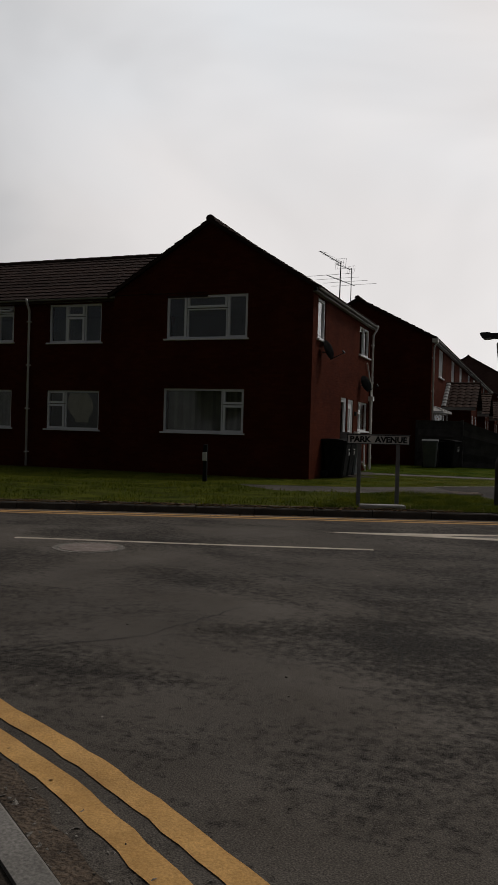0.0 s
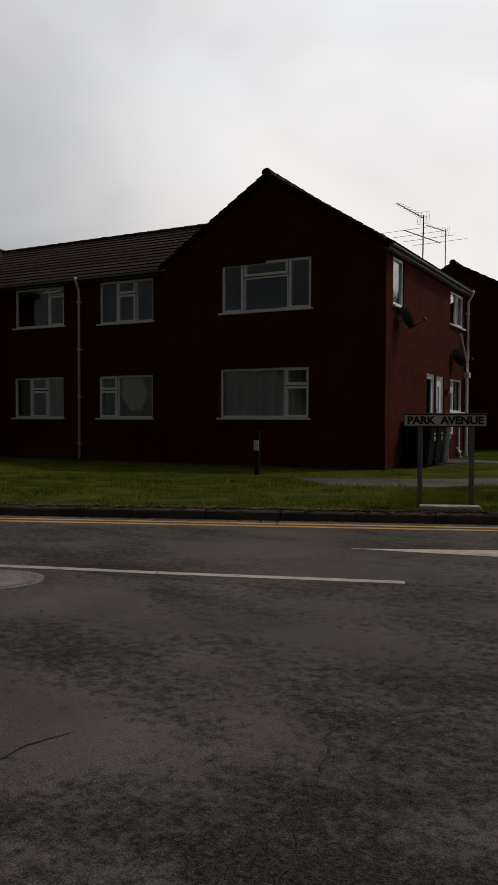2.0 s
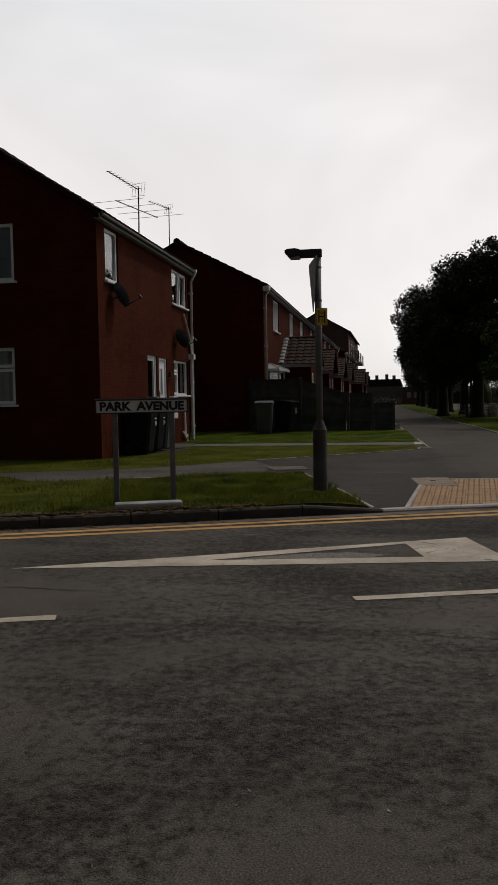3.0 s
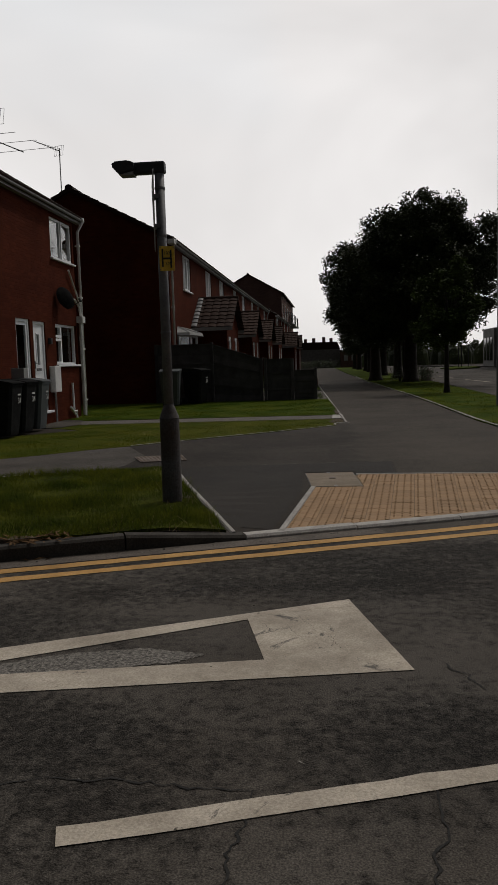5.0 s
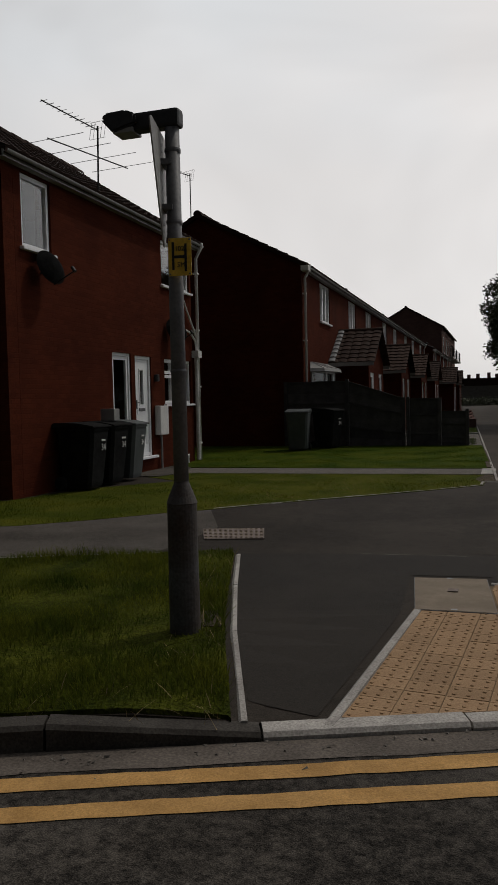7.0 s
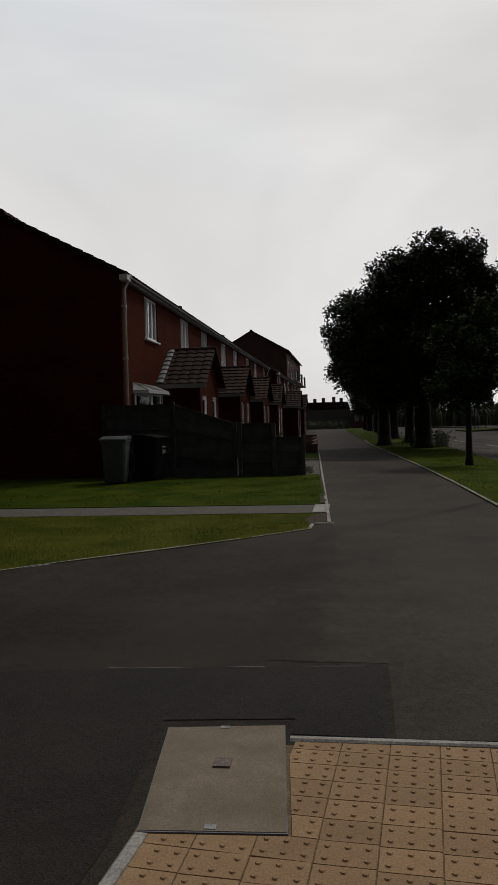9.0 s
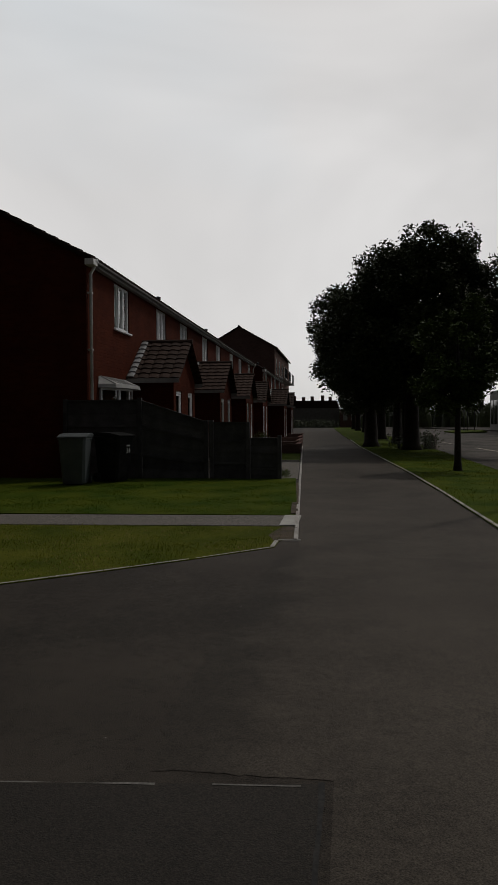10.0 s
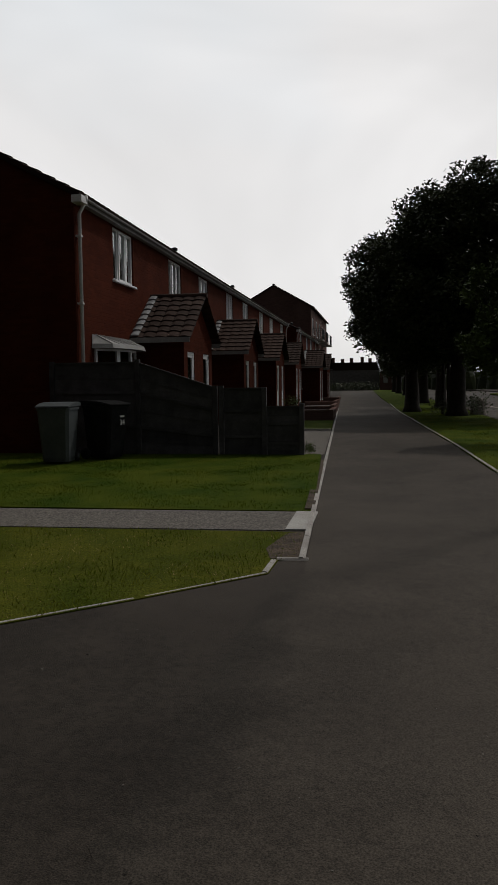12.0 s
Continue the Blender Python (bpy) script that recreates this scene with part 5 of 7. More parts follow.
# ---- trees ----
def tree_mesh(seed, trunk_r, clear, lobes, leaves, size, leafmat, spread=(0.4, 0.75)):
    """Trunk with limbs, and a crown of leaf sprays over lobes (x, y, z, rx, ry, rz); returns two meshes."""
    rnd = random.Random(seed)
    bm = bmesh.new()
    hx, hy, hz = lobes[0][:3]
    top = Vector((hx * 0.7, hy * 0.7, hz + lobes[0][5] * 0.4))
    fork = Vector((top.x * 0.12, top.y * 0.12, clear))
    tube(bm, [(0, 0, -0.1), (0, 0, 0.25), (0, 0, clear * 0.5), tuple(fork), tuple(top)], [trunk_r * 1.6, trunk_r * 1.1, trunk_r, trunk_r * 0.85, trunk_r * 0.2], 12)
    areas = [(a[3] * a[4] + a[4] * a[5] + a[3] * a[5]) for a in lobes]
    n = int(6.5 * sum(areas) / (0.55 + spread[0]))
    centres = []
    for _ in range(n):
        k = rnd.choices(range(len(lobes)), areas)[0]
        x, y, z, rx, ry, rz = lobes[k]
        d = Vector((rnd.gauss(0, 1), rnd.gauss(0, 1), rnd.gauss(0, 1))).normalized()
        f = rnd.uniform(0.3, 1.0) ** 0.5 * (0.86 + 0.26 * noise.noise(d * 2.1 + Vector((seed, k, 0))))
        centres.append(Vector((x + d.x * rx * f, y + d.y * ry * f, z + d.z * rz * f)))
    for c in centres[:: max(1, n // 22)]:
        s = fork.lerp(top, rnd.uniform(0.0, 0.8))
        mid = s.lerp(c, 0.5) + Vector((0, 0, rnd.uniform(0.0, 0.4)))
        r0 = trunk_r * rnd.uniform(0.25, 0.45)
        tube(bm, [s, mid, c], [r0, r0 * 0.6, r0 * 0.15], 6)
    tm = bpy.data.meshes.new("trunk")
    bm.to_mesh(tm)
    bm.free()
    tm.materials.append(BARK)
    for p in tm.polygons:
        p.use_smooth = True
    vs, fs = [], []
    per = leaves // n
    for c in centres:
        wide = rnd.uniform(*spread)
        for j in range(per):
            o = Vector((rnd.gauss(0, 1), rnd.gauss(0, 1), rnd.gauss(0, 0.75))).normalized() * rnd.random() ** 0.45
            p = c + o * wide
            a = Vector((rnd.gauss(0, 1), rnd.gauss(0, 1), rnd.gauss(0, 0.6))).normalized()
            b = a.cross(Vector((rnd.gauss(0, 1), rnd.gauss(0, 1), rnd.gauss(0, 1)))).normalized()
            l, w = size * rnd.uniform(0.6, 1.3), size * rnd.uniform(0.3, 0.6)
            k = len(vs)
            vs += [p - a * l * 0.5, p + b * w * 0.5, p + a * l * 0.5, p - b * w * 0.5]
            fs.append((k, k + 1, k + 2, k + 3))
    lm = bpy.data.meshes.new("crown")
    lm.from_pydata(vs, [], fs)
    lm.materials.append(leafmat)
    return tm, lm


def tree(at, meshes, label, turn=0.0, scale=1.0, group=""):
    t = thing("tree", at, label, "tree", group, turn=turn)
    m = PLACE[t] @ Matrix.Diagonal((scale, scale, scale, 1))
    part("trunk", None, None, t, "dark brown bark trunk", m, data=meshes[0])
    part("crown", None, None, t, "dense dark green leaf crown", m, data=meshes[1])
    return t


BIG_A = tree_mesh(3, 0.27, 1.9, [(0, 0, 5.0, 2.6, 2.6, 3.0), (0.5, -0.7, 3.4, 2.3, 2.3, 1.4), (-0.7, 0.8, 6.3, 1.6, 1.6, 1.6)], 40000, 0.19, LEAF)
BIG_B = tree_mesh(8, 0.3, 1.8, [(0, 0, 4.9, 2.6, 2.6, 3.1), (-0.6, 0.4, 3.3, 2.4, 2.2, 1.4), (0.9, -0.5, 6.0, 1.5, 1.6, 1.8)], 40000, 0.19, LEAF)
YOUNG = tree_mesh(5, 0.085, 1.4, [(0, 0, 3.1, 1.15, 1.15, 1.5), (-0.25, 0, 2.2, 1.2, 1.1, 0.7), (0.2, 0.1, 4.0, 0.7, 0.7, 0.75)], 16000, 0.13, LEAF_Y, spread=(0.18, 0.36))
BIG_C = tree_mesh(14, 0.34, 2.0, [(0.0, -3.4, 5.5, 3.8, 3.9, 3.5), (2.9, -3.4, 6.4, 1.9, 1.9, 1.9), (0.4, -4.6, 7.4, 1.8, 1.7, 1.4), (1.6, -4.4, 4.6, 2.6, 2.4, 2.2), (-1.9, -2.8, 4.4, 2.4, 2.6, 2.3), (0.4, -2.0, 3.5, 3.5, 3.2, 1.4), (-0.7, -4.2, 6.9, 1.5, 1.6, 1.4)], 150000, 0.165, LEAF, spread=(0.3, 0.65))
BIG_D = tree_mesh(21, 0.32, 1.9, [(-0.5, -3.2, 4.7, 2.5, 3.0, 2.7), (-1.7, -4.4, 6.0, 1.1, 1.3, 1.2), (-1.6, -4.0, 4.0, 1.2, 1.5, 1.5), (0.4, -2.0, 3.3, 2.6, 2.6, 1.3)], 80000, 0.165, LEAF, spread=(0.3, 0.65))
ROW = [((5.5, 60.5), 0, 1.0), ((5.1, 69.5), 1, 0.98), ((5.3, 78.5), 0, 1.0), ((4.9, 88.0), 1, 1.0), ((4.9, 98.5), 0, 1.0), ((4.5, 111.0), 1, 1.0), ((4.2, 124.0), 0, 1.0)]
tree((5.4, 50.5, 0.12), BIG_C, "broad mature roadside tree with dense dark foliage", group="row of roadside trees")
tree((3.8, 55.0, 0.12), BIG_D, "mature roadside tree leaning over the path", group="row of roadside trees")
for i, ((x, y), k, s) in enumerate(ROW):
    tree((x, y, 0.12), (BIG_A, BIG_B)[k], "mature roadside tree with dense dark foliage", turn=67 * i, scale=s, group="row of roadside trees")
tree((5.32, 36.2, 0.12), YOUNG, "slim young tree on the grass verge", turn=20)
# trees across the road behind the walk, mirrored in the windows
for i, (x, y) in enumerate(((-17, -22), (-9, -26), (-2, -21), (6, -27), (15, -23), (-27, -25))):
    tree((x, y, 0.05), (BIG_A, BIG_B)[i % 2], "tall garden tree behind the corner", turn=50 * i, scale=1.0 + 0.08 * (i % 3), group="trees behind the corner")

# ---- street furniture ----
# small street lamp with a hydrant plate and the back of a triangular sign
LX, LY = 0.035, 15.1
lamp = thing("street_lamp", (LX, LY, 0.1), "short grey steel street lamp with a rusting base", "street lamp")
ml = pose(LX, LY, 0)
part("base_sleeve", lathe(bmesh.new(), [(0.09, 0.05), (0.09, 0.14), (0.087, 0.5), (0.086, 0.87), (0.09, 0.875), (0.084, 0.89)], 28), RUSTY, lamp, "rust-stained grey base sleeve", ml, smooth=False)
part("collar", lathe(bmesh.new(), [(0.084, 0.89), (0.045, 0.99), (0.043, 1.0)], 28), RUSTY, lamp, "rusty tapered collar", ml)
part("pole", lathe(bmesh.new(), [(0.043, 0.98), (0.042, 2.0), (0.041, 3.0)], 24), STEEL, lamp, "grey painted pole", ml, smooth=True)
for z in (1.62, 2.46, 2.86):
    part("pole_band", lathe(bmesh.new(), [(0.045, z), (0.047, z + 0.012), (0.045, z + 0.024)], 24), STEEL, lamp, m=ml)
arm = bmesh.new()
box(arm, -0.28, 0.055, -0.045, 0.045, 3.0, 3.1, bevel=0.018)
part("arm", arm, DARK, lamp, "dark bracket arm", ml)
head = bmesh.new()
slab(head, [(-0.41, 3.075), (-0.39, 3.11), (-0.26, 3.115), (-0.2, 3.09), (-0.19, 3.03), (-0.34, 2.995)], -0.075, 0.075)
bmesh.ops.bevel(head, geom=head.edges[:], offset=0.012, segments=2, affect="EDGES")
lantern = part("lantern", head, DARK, lamp, "dark boxy lantern", ml)
part("lens", boxed(-0.34, -0.215, -0.06, 0.06, 2.99, 3.02, bevel=0.006), GUTTER, lantern, m=ml)
# inverted triangular sign seen nearly edge-on
sign = thing("triangular_sign", (LX - 0.058, LY, 2.4), "grey back of an inverted triangular road sign", "road sign")
mt_ = pose(LX - 0.058, LY - 0.02, 0, 0, 0, 103.8)
bm = bmesh.new()
tri_pts = []
for cx, cz, a0 in ((0.0, 2.37, 210), (0.31, 2.93, -30), (-0.31, 2.93, 90)):
    tri_pts += [(cx + 0.035 * math.cos(radians(a0 + 40 * k)), cz + 0.035 * math.sin(radians(a0 + 40 * k))) for k in range(4)]
slab(bm, tri_pts, -0.004, 0.004)
part("sign_plate", bm, GUTTER, sign, "grey aluminium plate", mt_)
for z in (2.55, 2.8):
    part("bracket", boxed(-0.06, 0.06, -0.06, -0.004, z - 0.015, z + 0.015), STEEL, sign, m=mt_)
# yellow hydrant plate
plate = thing("hydrant_plate", (0.085, 15.045, 2.17), "yellow hydrant plate with a black H", "sign")
mp = pose(0.085, 15.045, 2.268, 0, 0, 8)
part("plate", boxed(-0.066, 0.066, -0.002, 0.004, -0.105, 0.105, bevel=0.0015), SIGNYELLOW, plate, m=mp)
for a in ((-0.045, -0.031, -0.072, 0.082), (0.027, 0.041, -0.082, 0.072), (-0.031, 0.027, -0.008, 0.008)):
    part("letter_bar", boxed(a[0], a[1], -0.005, -0.0025, a[2], a[3]), SIGNBLACK, plate, m=mp)
lettering("102", 0.026, mp @ pose(0.0, -0.004, 0.045), SIGNBLACK, plate, "numerals")
lettering("5M", 0.026, mp @ pose(0.008, -0.004, -0.045), SIGNBLACK, plate, "numerals")
for x in (-0.057, 0.057):
    for z in (-0.095, 0.095):
        part("bolt", lathe(bmesh.new(), [(0.005, 0), (0.005, 0.004), (0.002, 0.006)], 8), STEEL, plate, m=mp @ pose(x, -0.002, z, 90, 0, 0))

# street nameplate
SA_N = math.degrees(math.atan2(0.323, 0.956))
name_sign = thing("street_nameplate", (-1.81, 13.72, 0.12), "white street nameplate with black letters on two posts", "street sign")
mn = pose(-1.81, 13.72, 0, 0, 0, SA_N)
part("plate", boxed(-0.505, 0.505, -0.006, 0.004, 1.145, 1.285, bevel=0.003), SIGNWHITE, name_sign, "white enamel plate", mn)
bm = bmesh.new()
bars(bm, -0.51, 0.51, 1.138, 1.293, 0.012, -0.012, 0.016)
part("plate_frame", bm, DARK, name_sign, "dark edge frame", mn)
part("top_rail", boxed(-0.52, 0.52, -0.014, 0.03, 1.293, 1.306), STEEL, name_sign, m=mn)
lettering("PARK  AVENUE", 0.088, mn @ pose(0, -0.009, 1.213), SIGNBLACK, name_sign, "lettering", width=0.93, fat=0.006)
for x in (-0.3, 0.33):
    part("post", boxed(x - 0.03, x + 0.03, 0.016, 0.07, 0.05, 1.29, bevel=0.006), STEEL, name_sign, "grey steel post", mn)
tagged(part("gully_block", boxed(-0.36, 0.36, -0.1, 0.12, 0.0, 0.185, bevel=0.02), CONCRETE, label="pale concrete block set in the verge", m=pose(-1.66, 13.42, 0, 0, 0, 21.5)), category="block")

# tall street lamp
tall_lamp = thing("street_lamp", (5.53, 28.2, 0.12), "tall slim grey street lamp on the verge", "street lamp")
mtl = pose(5.53, 28.2, 0)
part("pole", lathe(bmesh.new(), [(0.1, 0.05), (0.1, 1.3), (0.085, 1.36), (0.07, 5.0), (0.052, 10.0), (0.05, 10.02)], 20), STEEL, tall_lamp, m=mtl, smooth=False)
part("arm", tube(bmesh.new(), [(0.0, 0, 9.9), (0.25, 0, 10.0), (0.52, 0, 10.03)], 0.03, 10), STEEL, tall_lamp, m=mtl)
bm = bmesh.new()
slab(bm, [(0.4, 10.0), (0.44, 10.1), (0.55, 10.13), (0.62, 10.08), (1.0, 10.06), (1.03, 10.02), (0.98, 9.96), (0.6, 9.95)], -0.1, 0.1)
bmesh.ops.bevel(bm, geom=bm.edges[:], offset=0.015, segments=2, affect="EDGES")
tl = part("lantern", bm, DARK, tall_lamp, "dark flat lantern", mtl)
part("photocell", lathe(bmesh.new(), [(0.035, 10.12), (0.035, 10.17), (0.02, 10.19)], 10), DARK, tl, m=mtl @ pose(0.52, 0, 0))
part("door_hatch", boxed(-0.05, 0.05, -0.104, -0.09, 0.5, 1.1, bevel=0.004), STEEL, tall_lamp, m=mtl)

# litter bin
litter = thing("litter_bin", (4.62, 20.2, 0.12), "black plastic litter bin with a pale label", "litter bin")
mlb = pose(4.62, 20.2, 0.12) @ Matrix.Diagonal((0.84, 0.9, 0.96, 1))
bm = bmesh.new()
box(bm, -0.255, 0.255, -0.25, 0.25, 0.0, 0.98, bevel=0.05)
part("body", bm, MATT, litter, m=mlb)
part("hood", boxed(-0.275, 0.275, -0.27, 0.27, 0.9, 1.0, bevel=0.04), MATT, litter, m=mlb)
part("aperture", boxed(-0.2, 0.2, -0.257, -0.242, 0.72, 0.87, bevel=0.006), SIGNBLACK, litter, m=mlb)
part("label_panel", boxed(-0.16, 0.13, -0.264, -0.252, 0.76, 0.87, bevel=0.004), SIGNWHITE, litter, "pale label panel", mlb)
part("emblem", boxed(-0.04, 0.04, -0.256, -0.248, 0.4, 0.48, bevel=0.004), BINGREY, litter, m=mlb)


def wheelie_bin(at, turn, body_mat, label, number=None, group=""):
    """A two-wheeled bin, 1.07 m high, its front to -y before turning."""
    b = thing("wheelie_bin", at, label, "bin", group, turn=turn)
    m = PLACE[b].copy()
    bm = bmesh.new()
    rows = []
    for z, w, d, o in ((0.03, 0.22, 0.24, 0.02), (0.1, 0.235, 0.26, 0.02), (0.85, 0.275, 0.33, 0.0), (0.93, 0.28, 0.335, 0.0), (0.93, 0.295, 0.35, 0.0), (0.97, 0.295, 0.35, 0.0)):
        k = 0.05
        rows.append([bm.verts.new((x, y + o, z)) for x, y in ((-w + k, -d), (w - k, -d), (w, -d + k), (w, d - k), (w - k, d), (-w + k, d), (-w, d - k), (-w, -d + k))])
    for p, q in zip(rows, rows[1:]):
        for i in range(8):
            bm.faces.new((p[i], p[(i + 1) % 8], q[(i + 1) % 8], q[i]))
    bm.faces.new(rows[0][::-1])
    bm.faces.new(rows[-1])
    part("body", bm, body_mat, b, m=m)
    bm = bmesh.new()
    slab(bm, [(-0.38, 0.975), (-0.37, 1.0), (-0.1, 1.05), (0.2, 1.065), (0.36, 1.06), (0.4, 1.03), (0.38, 0.98)], -0.305, 0.305)
    bmesh.ops.bevel(bm, geom=bm.edges[:], offset=0.012, segments=2, affect="EDGES")
    lid = part("lid", bm, body_mat, b, m=m @ pose(0, 0, 0, 0, 0, 90))
    part("handle", tube(bmesh.new(), [(-0.22, 0.42, 1.0), (0.22, 0.42, 1.0)], 0.017, 8), body_mat, b, m=m)
    for x in (-0.25, 0.25):
        wm = m @ pose(x, 0.27, 0.1, 0, 90, 0)
        w = part("wheel", lathe(bmesh.new(), [(0.1, -0.025), (0.105, -0.015), (0.105, 0.015), (0.1, 0.025)], 18), RUBBER, b, m=wm)
        part("hub", lathe(bmesh.new(), [(0.05, -0.03), (0.05, 0.03)], 12), body_mat, w, m=wm)
    if number:
        lettering(number, 0.1, m @ pose(0.06, -0.335, 0.66), SIGNWHITE, b, "numerals")
        part("sticker", boxed(0.0, 0.12, -0.338, -0.332, 0.76, 0.79), SIGNWHITE, b, m=m)
    return b


wheelie_bin((-4.62, 22.15, 0.125), 90, MATT, "black wheelie bin against the brick wall", "34", "bins by the door")
wheelie_bin((-4.66, 22.95, 0.125), 88, MATT, "black wheelie bin with white numerals", "34", "bins by the door")
wheelie_bin((-4.66, 23.68, 0.125), 92, BINGREY, "grey wheelie bin with white numerals", "34", "bins by the door")
wheelie_bin((-3.24, 30.75, lawn_z(30.75)), 6, BINGREY, "grey wheelie bin on the grass by the fence", None)
wheelie_bin((-2.62, 31.45, lawn_z(31.45)), 70, MATT, "black wheelie bin in the fence's shade", "34")
tagged(part("parcel_box", boxed(-0.13, 0.13, -0.1, 0.1, 0.0, 0.2, bevel=0.01), GUTTER, label="small pale box on top of a bin", m=pose(-4.62, 23.1, 1.19)), category="box")

# hydrant marker post in the front grass
marker = thing("marker_post", (-6.7, 17.9, 0.12), "dark marker post with a pale plate", "post")
mm_ = pose(-6.7, 17.9, 0.0)
part("post", boxed(-0.05, 0.05, -0.04, 0.04, 0.1, 0.98, bevel=0.02), MATT, marker, m=mm_)
part("plate", boxed(-0.055, 0.055, -0.06, -0.05, 0.6, 0.8, bevel=0.004), SIGNWHITE, marker, "pale plate", mm_)

# ---- fence ----
FY = 32.28
fence = thing("fence", (-1.5, FY, 0.1), "weathered dark timber panel fence stepping down to the path", "fence")


def fence_top(x):
    return 1.95 if x < -2.25 else 1.95 - 0.52 * (x + 2.25) / 1.55 if x < -0.7 else 1.43 if x < 0.2 else 1.08


for x, h in ((-3.98, 2.0), (-2.25, 2.02), (-0.74, 1.5), (-0.62, 1.5), (0.2, 1.46), (0.9, 1.16)):
    part("post", boxed(x - 0.045, x + 0.045, FY - 0.055, FY + 0.05, 0.0, h, bevel=0.006), FENCE, fence, "grey timber post")
for x0, x1 in ((-3.93, -2.3), (-2.2, -0.79), (-0.57, 0.15), (0.25, 0.855)):
    n = 6
    zb = 0.13
    for i in range(n):
        f0, f1 = i / n, (i + 1) / n
        a0, a1 = zb + (fence_top(x0 + 0.01) - zb) * f0, zb + (fence_top(x1 - 0.01) - zb) * f0
        b0, b1 = zb + (fence_top(x0 + 0.01) - zb) * f1 + 0.012, zb + (fence_top(x1 - 0.01) - zb) * f1 + 0.012
        bm = bmesh.new()
        vs = [bm.verts.new(p) for p in ((0, -0.01, a0), (x1 - x0, -0.01, a1), (x1 - x0, 0.0, b1), (0, 0.0, b0), (0, 0.012, a0), (x1 - x0, 0.012, a1), (x1 - x0, 0.012, b1), (0, 0.012, b0))]
        for f in ((0, 1, 2, 3), (5, 4, 7, 6), (0, 4, 5, 1), (3, 2, 6, 7), (0, 3, 7, 4), (1, 5, 6, 2)):
            bm.faces.new([vs[k] for k in f])
        part("board", bm, FENCE, fence, m=pose(x0, FY + random.uniform(-0.002, 0.002), 0))
    t0, t1 = fence_top(x0 + 0.01), fence_top(x1 - 0.01)
    part("capping", slab(bmesh.new(), [(x0, t0), (x1, t1), (x1, t1 + 0.03), (x0, t0 + 0.03)], FY - 0.035, FY + 0.03), FENCE, fence)
    for f in (0.36, 0.7):
        part("rail", slab(bmesh.new(), [(x0, t0 * f), (x1, t1 * f), (x1, t1 * f + 0.05), (x0, t0 * f + 0.05)], FY - 0.03, FY - 0.012), FENCE, fence)

# ---- aerials and dishes ----
def yagi(parent, m, length, n, half0, half1, reflector=False):
    """A boom along +y with cross rods along x."""
    bm = tube(bmesh.new(), [(0, 0, 0), (0, length, 0)], 0.011, 6)
    for i in range(n):
        y = length * (0.04 + 0.92 * i / (n - 1))
        h = half0 + (half1 - half0) * i / (n - 1)
        tube(bm, [(-h, y, 0.012), (h, y, 0.012)], 0.005, 5)
    if reflector:
        for x in (-0.16, -0.08, 0.08, 0.16):
            tube(bm, [(x, 0.05, -0.16), (x, -0.02, 0.16)], 0.004, 5)
        for z in (-0.15, 0.15):
            tube(bm, [(-0.17, 0.02, z), (0.17, 0.02, z)], 0.004, 5)
    return part("aerial_array", bm, DARK, parent, m=m)


aerial = thing("tv_aerial", (-5.09, 23.86, 5.1), "thin dark television aerials on a roof mast", "aerial")
part("mast", tube(bmesh.new(), [(-5.09, 23.8, 5.0), (-5.09, 23.86, 6.45)], 0.017, 8), DARK, aerial)
yagi(aerial, pose(-5.09, 23.88, 6.38, 2, 0, 171), 1.5, 10, 0.12, 0.08, reflector=True)
yagi(aerial, pose(-5.05, 22.11, 5.7, 3, 0, -6.4), 2.32, 4, 0.62, 0.72)
aerial = thing("tv_aerial", (-6.92, 32.88, 6.7), "thin dark television aerial above the terrace gable", "aerial")
part("mast", tube(bmesh.new(), [(-6.92, 32.88, 6.5), (-6.92, 32.88, 8.2)], 0.017, 8), DARK, aerial)
yagi(aerial, pose(-6.92, 32.88, 8.12, 2, 0, 159.6), 1.15, 9, 0.12, 0.08, reflector=True)


def dish(at, turn, label):
    d = thing("satellite_dish", at, label, "satellite dish")
    m = pose(*at, 0, 0, turn)
    bm = bmesh.new()
    rings = [[bm.verts.new((0.31 * r * math.cos(2 * math.pi * k / 20), -0.3 + 0.09 * r * r, 0.28 * r * math.sin(2 * math.pi * k / 20))) for k in range(20)] for r in (0.15, 0.5, 0.8, 1.0)]
    for a, b in zip(rings, rings[1:]):
        for k in range(20):
            bm.faces.new((a[k], a[(k + 1) % 20], b[(k + 1) % 20], b[k]))
    bm.faces.new(rings[0])
    bmesh.ops.solidify(bm, geom=bm.faces[:], thickness=0.008)
    part("reflector", bm, MATT, d, "dark mesh reflector", m @ pose(0, 0, 0, -18, 0, 0))
    part("wall_arm", tube(bmesh.new(), [(0, 0.0, 0), (0, -0.18, 0), (0, -0.28, 0.05)], 0.018, 8), STEEL, d, m=m)
    part("feed_arm", tube(bmesh.new(), [(0, -0.25, -0.2), (0, -0.66, -0.02)], 0.011, 6), DARK, d, m=m)
    part("feed_horn", tube(bmesh.new(), [(0, -0.66, -0.04), (0, -0.6, 0.03)], 0.028, 8), DARK, d, m=m)
    return d


dish((-5.0, 26.65, 2.95), 70, "dark satellite dish on the brick side wall")
dish((-5.0, 21.7, 3.52), 82, "dark satellite dish below the side window")

